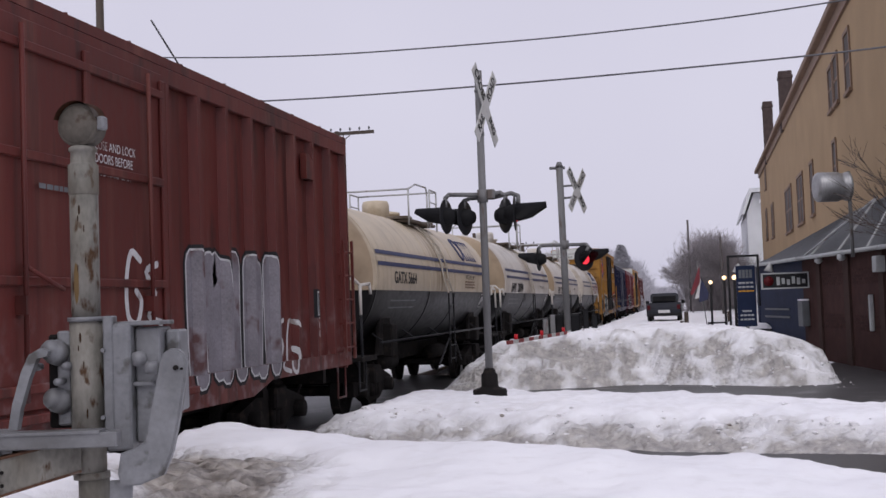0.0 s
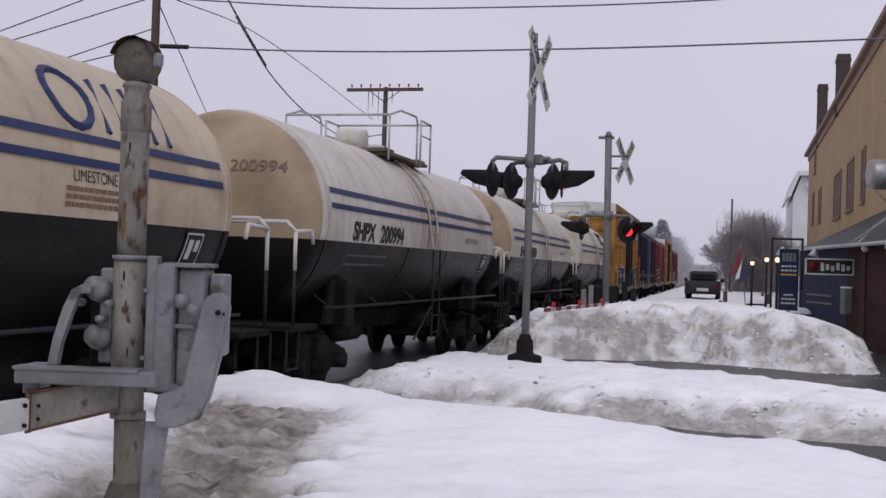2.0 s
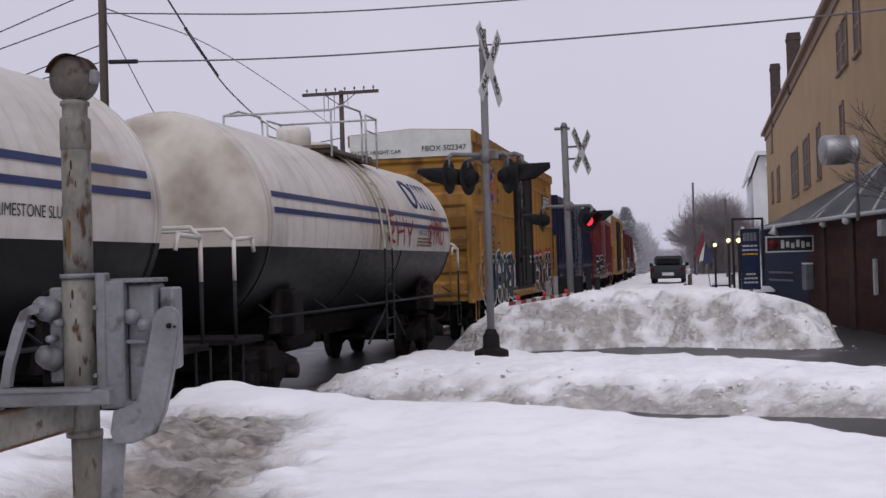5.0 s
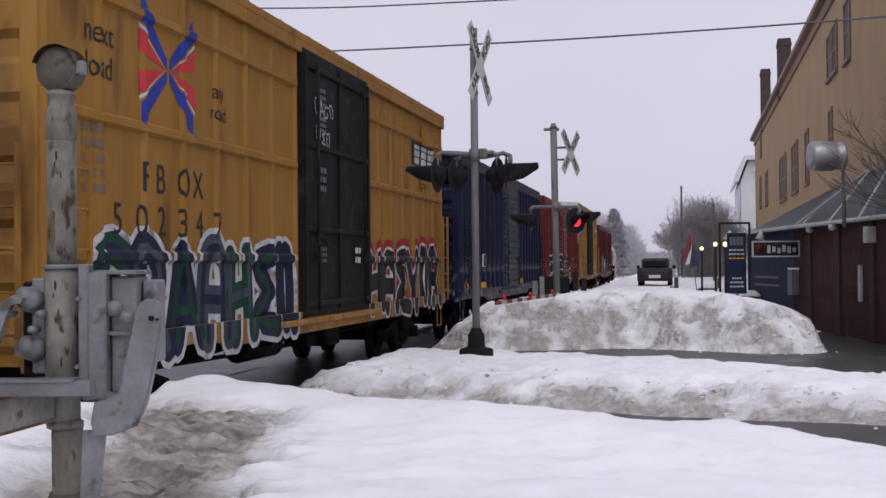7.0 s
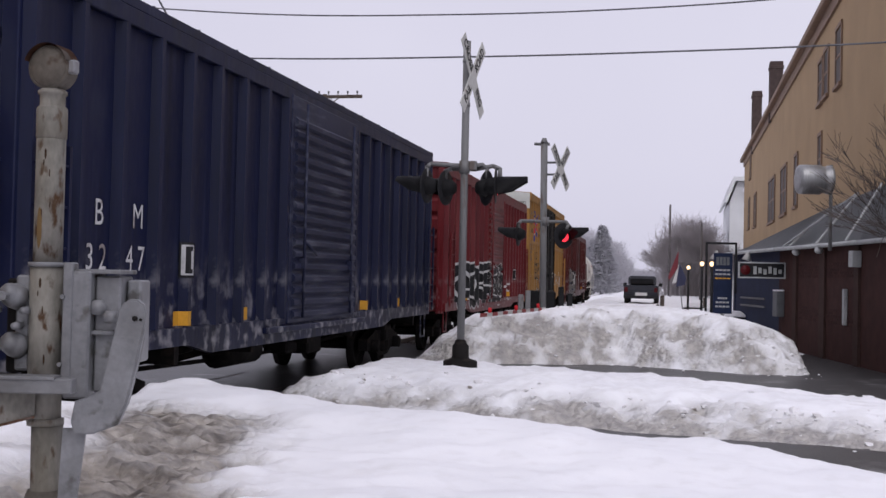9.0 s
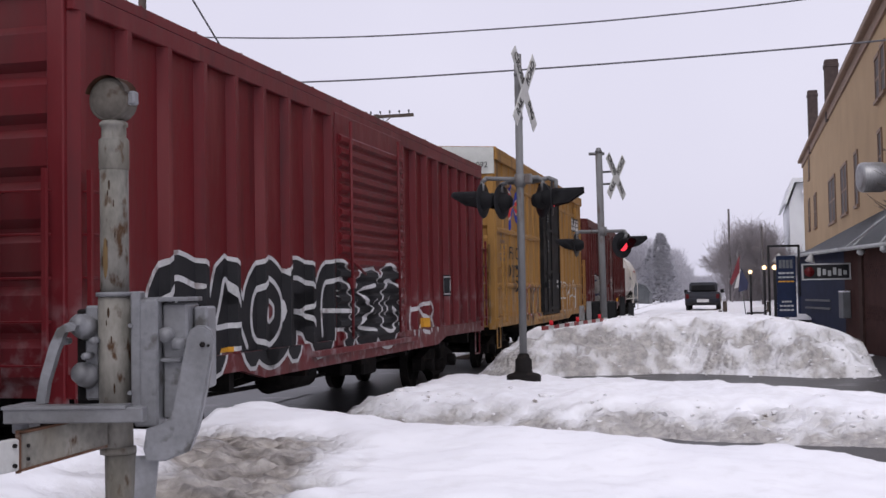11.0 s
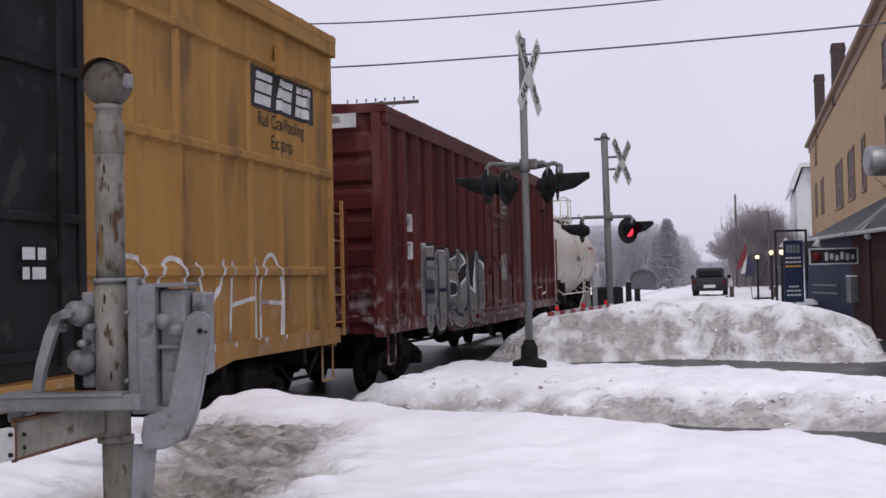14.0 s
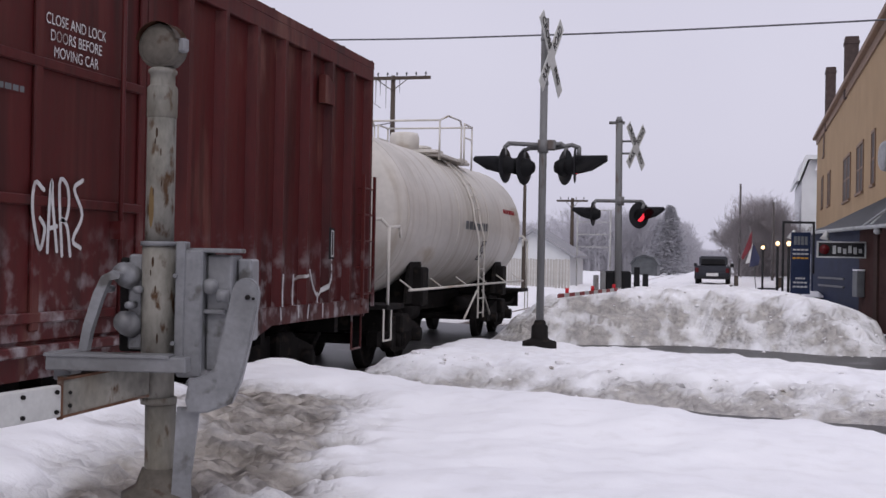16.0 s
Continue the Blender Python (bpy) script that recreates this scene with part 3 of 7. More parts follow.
def build_ground():
    xs = steps([(-900, -120, 130), (-120, -30, 9), (-30, -10, 1.2), (-10, -5.6, 0.16), (-5.6, 4.2, 0.06), (4.2, 9, 0.4), (9, 30, 2), (30, 120, 10), (120, 900, 130)])
    ys = steps([(-400, -40, 40), (-40, 2, 3), (2, 4.4, 0.2), (4.4, 11.5, 0.06), (11.5, 18.8, 0.07), (18.8, 22.5, 0.2), (22.5, 29.5, 0.075), (29.5, 30.5, 0.2), (30.5, 50, 0.6), (50, 130, 4), (130, 400, 30), (400, 2400, 250)])
    verts, dirt = [], []
    for y in ys:
        for x in xs:
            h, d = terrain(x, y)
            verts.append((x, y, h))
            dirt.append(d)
    w = len(xs)
    faces = [(j * w + i, j * w + i + 1, (j + 1) * w + i + 1, (j + 1) * w + i) for j in range(len(ys) - 1) for i in range(w - 1)]
    me = bpy.data.meshes.new("ground")
    me.from_pydata(verts, [], faces)
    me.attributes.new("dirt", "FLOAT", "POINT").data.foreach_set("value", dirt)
    me.shade_smooth()
    me.materials.append(M["snow"])
    tagged(new("ground", me), "ploughed snow banks, grey and sandy along the road edges", "snow", kind="structure")
    bm = bmesh.new()
    quad = [bm.verts.new(p) for p in ((-60, 33, 0), (-60, 47, 0), (60, -2, 0), (60, -16, 0))]
    bm.faces.new(quad)
    bmesh.ops.recalc_face_normals(bm, faces=bm.faces)
    quad = [bm.verts.new(p) for p in ((-60, 40.5, 0.003), (-60, 51, 0.003), (60, 3, 0.003), (60, -7.5, 0.003))]
    bm.faces.new(quad[::-1])
    for f in bm.faces:
        if f.normal.z < 0:
            f.normal_flip()
    road = part("road", bm, "asphalt")
    bm = bmesh.new()
    bm.faces.new([bm.verts.new(p) for p in ((1.7, 25.8, 0.006), (6.0, 24.0, 0.006), (4.6, 45, 0.006), (2.0, 45, 0.006))])
    tagged(part("pavement", bm, "asphalt"), "wet dark pavement along the brick restaurant", "pavement", kind="structure")
    tagged(road, "wet dark asphalt road crossing the railway between snow banks", "road", kind="structure")


def build_track():
    track = empty("railway_track")
    tagged(track, "single railway track with worn steel rails on snowy ballast", "railway track", kind="structure")
    ys = steps([(-190, 15, 20), (15, 60, 3), (60, 420, 20)])
    for s in (-0.7535, 0.7535):
        bm = bmesh.new()
        for a, b in zip(ys, ys[1:]):
            xa, xb = TRACK - bend(a)[0] + s, TRACK - bend(b)[0] + s
            for w, z0, z1 in ((0.036, -0.05, 0.0), (0.012, -0.14, -0.05), (0.07, -0.16, -0.14)):
                v = [bm.verts.new((x + dx, y, z)) for x, y in ((xa, a), (xb, b)) for dx, z in ((-w, z0), (w, z0), (w, z1), (-w, z1))]
                for k in range(4):
                    bm.faces.new((v[k], v[(k + 1) % 4], v[4 + (k + 1) % 4], v[4 + k]))
        bmesh.ops.recalc_face_normals(bm, faces=bm.faces)
        part("rail", bm, "rail", track)
    bm = bmesh.new()
    for k in range(60):
        y = -14 + k * 0.55 + (14 if k > 35 else 0)
        box(bm, TRACK - 1.3, TRACK + 1.3, y, y + 0.22, -0.2, -0.125, 0.01)
    part("sleeper_run", bm, "wood", track, "row of dark wooden sleepers")
    track.children[-1]["kind"] = "stuff"


def scatter_chunks():
    """Broken lumps of ploughed snow lying along the banks."""
    rnd = random.Random(12)
    bm = bmesh.new()
    n = 0
    while n < 380:
        x = rnd.uniform(-5.0, 4.0)
        u = rnd.choice((rnd.gauss(14.1 + 0.22 * (x + 1.76), 0.45), rnd.gauss(14.5 + 0.22 * (x + 1.76), 0.35), rnd.gauss(18.6, 0.5), rnd.gauss(25.0, 0.4), rnd.gauss(25.5, 0.5), rnd.gauss(25.0 - 2.5 * smooth(-0.8, -4.9, x), 0.5)))
        y = u - 0.40 * x
        h, _ = terrain(x, y)
        if x > 2.9 and u > 20:
            continue
        r = min(0.075, 0.018 * math.exp(rnd.gauss(0.35, 0.55)))
        made = bmesh.ops.create_icosphere(bm, subdivisions=1, radius=r)["verts"]
        for v in made:
            v.co = v.co * rnd.uniform(0.6, 1.35)
            v.co.z *= 0.6
        bmesh.ops.translate(bm, vec=(x, y, max(h, 0.0) + r * 0.12), verts=made)
        n += 1
    o = part("snow_chunks", bm, "chunk")
    tagged(o, "scattered grey-white lumps of ploughed snow", "snow", kind="stuff")


build_ground()
build_track()
scatter_chunks()

# ---- train ----
CARS = []


def bogie(car, y, sets):
    """A two-axle truck centred at y; the wheelsets are kept to be turned."""
    for x in (-1.0, 1.0):
        bm = bmesh.new()
        prism(bm, [(y - 1.22, 0.36), (y - 1.22, 0.58), (y - 0.75, 0.70), (y - 0.30, 0.80), (y + 0.30, 0.80), (y + 0.75, 0.70), (y + 1.22, 0.58), (y + 1.22, 0.36), (y + 0.66, 0.36), (y + 0.34, 0.22), (y - 0.34, 0.22), (y - 0.66, 0.36)], x - 0.09, x + 0.09)
        for dy in (-0.85, 0.85):
            rod(bm, (x - 0.1, y + dy, 0.45), (x + 0.22 * (1 if x > 0 else -1), y + dy, 0.45), 0.12, seg=12)
        for k in (-0.15, 0.0, 0.15):
            rod(bm, (x + 0.1 * (1 if x > 0 else -1), y + k, 0.3), (x + 0.1 * (1 if x > 0 else -1), y + k, 0.6), 0.06, seg=8)
        part("side_frame", bm, "undercar", car)
    bm = bmesh.new()
    box(bm, -1.2, 1.2, y - 0.22, y + 0.22, 0.52, 0.84, 0.03)
    part("bolster", bm, "undercar", car)
    for dy in (-0.42, 0.42):
        bm = bmesh.new()
        box(bm, -0.85, 0.85, y + dy - 0.06, y + dy + 0.06, 0.34, 0.46, 0.01)
        for x in (-0.76, 0.76):
            box(bm, x - 0.06, x + 0.06, y + dy * 1.05 - 0.05, y + dy * 1.05 + 0.05, 0.25, 0.62, 0.01)
        part("brake_beam", bm, "undercar", car)
    for dy in (-0.85, 0.85):
        bm = bmesh.new()
        turn = Euler((0, radians(90), 0)).to_matrix().to_4x4()
        for x in (-0.76, 0.76):
            s = 1 if x > 0 else -1
            prof = [(0.02, x + 0.05 * s), (0.16, x + 0.07 * s), (0.18, x + 0.03 * s), (0.37, x + 0.02 * s), (0.38, x + 0.06 * s), (0.435, x + 0.06 * s), (0.44, x - 0.05 * s), (0.465, x - 0.07 * s), (0.30, x - 0.07 * s), (0.02, x - 0.05 * s)]
            lathe(bm, prof, 24, turn)
        rod(bm, (-0.95, 0, 0), (0.95, 0, 0), 0.075, seg=10)
        bmesh.ops.recalc_face_normals(bm, faces=bm.faces)
        w = part("wheelset", bm, "undercar", car)
        w.matrix_basis = pose(0, y + dy, 0.44)
        sets.append((w, y + dy))


def coupler(car, y, sgn):
    bm = bmesh.new()
    box(bm, -0.09, 0.09, min(y, y + sgn * 0.75), max(y, y + sgn * 0.75), 0.78, 0.92, 0.02)
    box(bm, -0.17, 0.17, min(y + sgn * 0.7, y + sgn * 1.0), max(y + sgn * 0.7, y + sgn * 1.0), 0.70, 1.0, 0.04)
    pipe(bm, [(0.35, y, 0.7), (0.33, y + sgn * 0.35, 0.38), (0.2, y + sgn * 0.8, 0.36), (0.08, y + sgn * 0.95, 0.6)], 0.028)
    part("coupler", bm, "undercar", car)


def ladder(car, x, y, z0, z1, mat, face, n, width=0.45):
    """Rungs on stiles: face 'x' on the side, 'y' on an end."""
    bm = bmesh.new()
    for k in range(n):
        z = z0 + (z1 - z0) * (k + 0.5) / n
        if face == "x":
            pipe(bm, [(x - 0.08, y, z), (x, y, z), (x, y + width, z), (x - 0.08, y + width, z)], 0.012, 6)
        else:
            pipe(bm, [(x, y + 0.08, z), (x, y, z), (x + width, y, z), (x + width, y + 0.08, z)], 0.012, 6)
    for e in (0, width):
        p = (x, y + e) if face == "x" else (x + e, y)
        box(bm, p[0] - 0.02, p[0] + 0.02, p[1] - 0.02, p[1] + 0.02, z0, z1)
    part("ladder", bm, mat, car)


def stirrup(car, x, y, mat):
    bm = bmesh.new()
    pipe(bm, [(x, y, 1.0), (x, y, 0.52), (x, y + 0.38, 0.52), (x, y + 0.38, 1.0)], 0.015, 6)
    part("sill_step", bm, mat, car)


SKINS = {}


def trapeze(d, flat, wide, high):
    """Height of a pressed rib at the distance d from its middle line."""
    return high * min(1.0, max(0.0, (wide - abs(d)) / (wide - flat)))


def skin(car, y, z):
    """How far out the side of a car stands at y, z."""
    k = SKINS[car.name]
    if k["kind"] == "tank":
        return math.sqrt(max(0.01, k["radius"] ** 2 - (z - k["zc"]) ** 2))
    if k["door"][0] < y < k["door"][1]:
        return 1.60 + max([trapeze(z - q, 0.03, 0.07, 0.05) for q in k["ribs"]] + [0.0])
    if z < k["sill"] + 0.2:
        return 1.575
    if z > k["eave"] - 0.3:
        return 1.585
    out = max(trapeze(y - q, *k["press"]) for q in k["posts"])
    return 1.50 + max([out] + [trapeze(z - q, 0.035, 0.07, k["belt"]) for q in k["levels"]])


def drape(bm, car, off):
    """Lays flat shapes on the side of a car, bent over its posts and rails."""
    k = SKINS[car.name]
    bmesh.ops.triangulate(bm, faces=bm.faces)
    ys = [v.co.y for v in bm.verts]
    zs = [v.co.z for v in bm.verts]
    if k["kind"] == "tank":
        cut_y, cut_z = [], [min(zs) + 0.12 * n for n in range(1, int((max(zs) - min(zs)) / 0.12) + 1)]
    else:
        cut_y = [q + d for q in k["posts"] for d in (-k["press"][1], -k["press"][0], k["press"][0], k["press"][1])] + [q + d for q in k["door"] for d in (-0.001, 0.001)]
        cut_z = [q + d for q in k["levels"] for d in (-0.07, -0.035, 0.035, 0.07)] + [k["sill"] + 0.199, k["sill"] + 0.201]
        if k["door"][0] < max(ys) and min(ys) < k["door"][1]:
            cut_z += [q + d for q in k["ribs"] for d in (-0.07, -0.03, 0.03, 0.07)]
    for cuts, axis, span in ((cut_y, (0, 1, 0), ys), (cut_z, (0, 0, 1), zs)):
        for c in cuts:
            if min(span) < c < max(span):
                bmesh.ops.bisect_plane(bm, geom=bm.verts[:] + bm.edges[:] + bm.faces[:], plane_co=Vector(axis) * c, plane_no=axis)
    for v in bm.verts:
        v.co.x = skin(car, v.co.y, v.co.z) + off
    for f in bm.faces:
        f.normal_update()
        if f.normal.x < 0:
            f.normal_flip()


def rounded(points, close=False, n=4):
    """A smooth line through points (y, z)."""
    p = [Vector(q) for q in points]
    p = [p[-2]] + p + [p[1]] if close else [p[0] * 2 - p[1]] + p + [p[-1] * 2 - p[-2]]
    out = []
    for a, b, c, d in zip(p, p[1:], p[2:], p[3:]):
        for k in range(n):
            t = k / n
            out.append(0.5 * (2 * b + (c - a) * t + (2 * a - 5 * b + 4 * c - d) * t * t + (3 * b - a - 3 * c + d) * t ** 3))
    return out + [p[-2]]


def ribbon(bm, line, wide, x=0.0):
    """A painted stroke of one width with round ends."""
    n = len(line)
    left, right = [], []
    for k, p in enumerate(line):
        d = (line[min(n - 1, k + 1)] - line[max(0, k - 1)])
        d = d.normalized() if d.length > 1e-6 else Vector((0, 1))
        q = Vector((-d.y, d.x)) * wide / 2
        left.append(bm.verts.new((x, p.x + q.x, p.y + q.y)))
        right.append(bm.verts.new((x, p.x - q.x, p.y - q.y)))
    for k in range(n - 1):
        bm.faces.new((left[k], right[k], right[k + 1], left[k + 1]))
    for tip, a, b, s in ((line[0], left[0], right[0], 1), (line[-1], right[-1], left[-1], 1)):
        u = Vector((a.co.y, a.co.z)) - tip
        fan = [bm.verts.new((x, tip.x + u.x * math.cos(t) - u.y * math.sin(t), tip.y + u.x * math.sin(t) + u.y * math.cos(t))) for t in (0.6, 1.2, 1.94, 2.54)]
        bm.faces.new([a] + fan + [b])


FORMS = {
    "arch": [[(0.12, 0.0), (0.10, 0.6), (0.26, 0.95), (0.6, 1.0), (0.86, 0.7), (0.90, 0.0)], [(0.12, 0.45), (0.88, 0.42)]],
    "ring": [[(0.5, 0.0), (0.12, 0.2), (0.1, 0.7), (0.45, 1.0), (0.85, 0.75), (0.9, 0.25), (0.5, 0.0)]],
    "fork": [[(0.08, 1.0), (0.3, 0.62), (0.5, 0.45), (0.7, 0.64), (0.94, 1.04)], [(0.5, 0.5), (0.48, 0.0)]],
    "bolt": [[(0.86, 1.0), (0.2, 0.86), (0.75, 0.5), (0.15, 0.14), (0.9, 0.02)]],
    "hook": [[(0.9, 0.9), (0.4, 1.0), (0.1, 0.6), (0.2, 0.1), (0.65, 0.0), (0.9, 0.3), (0.6, 0.46)]],
    "gate": [[(0.1, 0.0), (0.14, 1.0)], [(0.88, 0.04), (0.84, 1.05)], [(0.12, 0.48), (0.86, 0.56)]],
    "tent": [[(0.05, 0.0), (0.36, 0.7), (0.5, 1.04), (0.64, 0.7), (0.95, 0.02)], [(0.25, 0.34), (0.75, 0.38)]],
    "curl": [[(0.1, 0.0), (0.12, 0.98), (0.6, 0.98), (0.82, 0.72), (0.5, 0.5), (0.2, 0.5), (0.6, 0.4), (0.9, 0.0)]],
    "tube": [[(0.5, 0.0), (0.46, 0.5), (0.52, 1.0)]],
    "leg": [[(0.3, 1.0), (0.24, 0.5), (0.3, 0.04)], [(0.3, 0.9), (0.7, 0.98), (0.78, 0.5), (0.72, 0.0)]],
}


def throw_up(car, y0, y1, z0, z1, forms, wide, layers, seed, jump=0.06, off=0.004):
    """Sprayed letters, layer on layer: (paint, extra width, name, label)."""
    rnd = random.Random(seed)
    w = (y1 - y0) / len(forms)
    for k, form in enumerate(forms):
        a, lean = y0 + k * w, rnd.uniform(-0.07, 0.07)
        low, high = z0 + rnd.uniform(0, jump), z1 + rnd.uniform(-jump, jump)
        strokes = []
        for st in FORMS[form]:
            pts = [(a + w * (0.03 + 0.94 * p) + lean * (q - 0.5) + rnd.uniform(-0.02, 0.02), low + wide / 2 + (high - low - wide) * q) for p, q in st]
            strokes.append(rounded(pts, form == "ring"))
        lift = off
        for paint, extra, name, label, *rest in layers:
            up = rest[0] if rest else 0.0
            bm = bmesh.new()
            for n, line in enumerate(strokes):
                one = bmesh.new()
                ribbon(one, [p + Vector((0, up)) for p in line], max(0.02, wide + extra))
                drape(one, car, lift + 0.0004 * n + 0.0002 * (k % 2))
                tmp = bpy.data.meshes.new("tmp")
                one.to_mesh(tmp)
                one.free()
                bm.from_mesh(tmp)
                bpy.data.meshes.remove(tmp)
            part(name, bm, paint if isinstance(paint, str) else paint[k % len(paint)], car, label)
            lift += 0.0022


def boxcar(mid, length, eave, paint, label, door=(-1.4, 1.8), door_paint=None, door_ribs="flat", posts=9, levels=(), sill_drop=0.0, end_top=None, roof="galv_roof", sill=1.0, press=(0.05, 0.11, 0.075), belt=0.085):
    car = empty("boxcar")
    tagged(car, label, "boxcar", "freight cars of the train")
    dp = door_paint or paint
    hl, w = length / 2, 1.50
    sets = []
    bm = bmesh.new()
    box(bm, -w, w, -hl + 0.06, hl - 0.06, sill, eave - 0.12)
    part("body", bm, paint, car)
    # roof: low gable with seams
    bm = bmesh.new()
    prism(bm, [(-1.58, eave - 0.12), (1.58, eave - 0.12), (1.58, eave - 0.02), (0, eave + 0.07), (-1.58, eave - 0.02)], -hl, hl, Matrix(((0, 1, 0, 0), (1, 0, 0, 0), (0, 0, 1, 0), (0, 0, 0, 1))))
    n = int(length / 1.1)
    for k in range(n + 1):
        y = -hl + 0.05 + (length - 0.1) * k / n
        for s in (-1, 1):
            rod(bm, (s * 1.57, y, eave - 0.015), (0, y, eave + 0.075), 0.018, seg=6)
    part("roof", bm, paint, car)
    # side sill and plates
    for s in (-1, 1):
        bm = bmesh.new()
        out = [(-hl + 0.02, sill), (-hl + 0.02, sill + 0.2), (hl - 0.02, sill + 0.2), (hl - 0.02, sill)]
        if sill_drop:
            out += [(hl * 0.58, sill), (hl * 0.50, sill - sill_drop), (-hl * 0.50, sill - sill_drop), (-hl * 0.58, sill)]
        prism(bm, out, s * w, s * (w + 0.075))
        part("side_sill", bm, paint, car)
        bm = bmesh.new()
        box(bm, min(s * w, s * (w + 0.085)), max(s * w, s * (w + 0.085)), -hl + 0.02, hl - 0.02, eave - 0.30, eave - 0.124, 0.01)
        part("top_plate", bm, paint, car)
    # outside posts
    at_posts = [a + (b - a) * k / (posts - 1) for a, b in ((-hl + 0.12, door[0] - 0.1), (door[1] + 0.1, hl - 0.12)) for k in range(posts)]
    at_ribs = [sill + 0.25 + 0.17 * k for k in range(int((eave - 0.75 - sill) / 0.17) + 1)] if door_ribs == "lines" else []
    SKINS[car.name] = dict(kind="box", door=door, sill=sill, eave=eave, posts=at_posts, levels=levels, ribs=at_ribs, press=press, belt=belt)
    bm = bmesh.new()
    prism(bm, [(-press[1], 0), (-press[0], press[2]), (press[0], press[2]), (press[1], 0)], sill + 0.2, eave - 0.3, Matrix(((0, 0, 1, 0), (0, 1, 0, 0), (1, 0, 0, 0), (0, 0, 0, 1))))
    first = None
    for s in (-1, 1):
        for a, b in ((-hl + 0.12, door[0] - 0.1), (door[1] + 0.1, hl - 0.12)):
            for k in range(posts):
                y = a + (b - a) * k / (posts - 1)
                m = pose(s * w, y, 0, 0, 0, 0 if s > 0 else 180)
                if first is None:
                    first = part("post", bm, paint, car)
                    first.matrix_basis = m
                else:
                    again(first, m, car)
    # belt rails
    for z in levels:
        for a, b in ((-hl + 0.12, door[0] - 0.1), (door[1] + 0.1, hl - 0.12)):
            bm = bmesh.new()
            prism(bm, [(-0.07, 0), (-0.035, belt), (0.035, belt), (0.07, 0)], a, b, Matrix(((0, 0, 1, w), (1, 0, 0, 0), (0, 1, 0, z), (0, 0, 0, 1))))
            part("belt_rail", bm, paint, car)
    # doors
    bm = bmesh.new()
    box(bm, w, w + 0.10, door[0], door[1], sill + 0.12, eave - 0.22, 0.012)
    leaf = part("door", bm, dp, car, "" if dp == paint else ("ribbed silver-blue sliding door" if door_ribs == "lines" else "black sliding plug door"))
    if door_ribs == "lines":
        z = sill + 0.25
        while z < eave - 0.5:
            bm = bmesh.new()
            prism(bm, [(-0.07, 0), (-0.03, 0.05), (0.03, 0.05), (0.07, 0)], door[0] + 0.12, door[1] - 0.12, Matrix(((0, 0, 1, w + 0.10), (1, 0, 0, 0), (0, 1, 0, z), (0, 0, 0, 1))))
            part("stiffener", bm, dp, leaf)
            z += 0.17
    else:
        for z in (sill + 0.3, sill + (eave - sill) * 0.33, sill + (eave - sill) * 0.62, eave - 0.45):
            bm = bmesh.new()
            box(bm, w + 0.10, w + 0.14, door[0] + 0.05, door[1] - 0.05, z - 0.04, z + 0.04, 0.01)
            part("stiffener", bm, dp, leaf)
        for y in (door[0] + 0.06, (door[0] + door[1]) / 2, door[1] - 0.06):
            bm = bmesh.new()
            box(bm, w + 0.10, w + 0.135, y - 0.05, y + 0.05, sill + 0.2, eave - 0.3, 0.01)
            part("stiffener", bm, dp, leaf)
    for y in (door[0] + 0.45, door[1] - 0.45):
        bm = bmesh.new()
        rod(bm, (w + 0.17, y, sill + 0.2), (w + 0.17, y, eave - 0.3), 0.022, seg=8)
        box(bm, w + 0.10, w + 0.20, y - 0.05, y + 0.05, sill + 0.9, sill + 1.05)
        part("lock_bar", bm, dp, leaf)
    bm = bmesh.new()
    pipe(bm, [(w + 0.12, door[0] + 0.5, sill + 1.3), (w + 0.2, door[0] + 0.5, sill + 1.25), (w + 0.2, door[0] + 0.95, sill + 1.1)], 0.02)
    part("door_lever", bm, dp, leaf)
    bm = bmesh.new()
    box(bm, w, w + 0.16, door[0] - 0.9, door[1] + 0.6, sill + 0.02, sill + 0.10, 0.01)
    part("door_track", bm, paint, car)
    # ends with pressed ribs
    for s in (-1, 1):
        n = 7
        for k in range(n):
            bm = bmesh.new()
            z = sill + 0.3 + (eave - sill - 0.9) * k / (n - 1)
            prism(bm, [(-0.20, 0), (-0.12, 0.07), (0.12, 0.07), (0.20, 0)], -1.36, 1.36, Matrix(((1, 0, 0, 0), (0, 0, s, s * (hl - 0.065)), (0, 1, 0, z), (0, 0, 0, 1))))
            bmesh.ops.recalc_face_normals(bm, faces=bm.faces)
            part("end_rib", bm, paint, car)
        for x in (-1.5, 1.34):
            bm = bmesh.new()
            box(bm, x, x + 0.16, min(s * (hl - 0.06), s * (hl + 0.02)), max(s * (hl - 0.06), s * (hl + 0.02)), sill - 0.05, eave - 0.13, 0.01)
            part("corner_post", bm, paint, car)
        coupler(car, s * (hl - 0.1), s)
    if end_top:
        bm = bmesh.new()
        prism(bm, [(-1.52, eave - 0.62), (1.52, eave - 0.62), (1.52, eave - 0.02), (0, eave + 0.07), (-1.52, eave - 0.02)], -hl - 0.045, -hl + 0.05, Matrix(((0, 1, 0, 0), (1, 0, 0, 0), (0, 0, 1, 0), (0, 0, 0, 1))))
        part("end_band", bm, end_top, car, "pale band along the top of the end")
    ladder(car, 1.66, -hl + 0.12, sill + 0.1, sill + 1.9, paint, "x", 5)
    ladder(car, 1.66, hl - 0.58, sill + 0.1, sill + 1.9, paint, "x", 5)
    ladder(car, 0.95, -hl - 0.14, sill + 0.1, sill + 1.9, paint, "y", 5)
    stirrup(car, 1.5, -hl + 0.15, paint)
    stirrup(car, 1.5, hl - 0.53, paint)
    bm = bmesh.new()
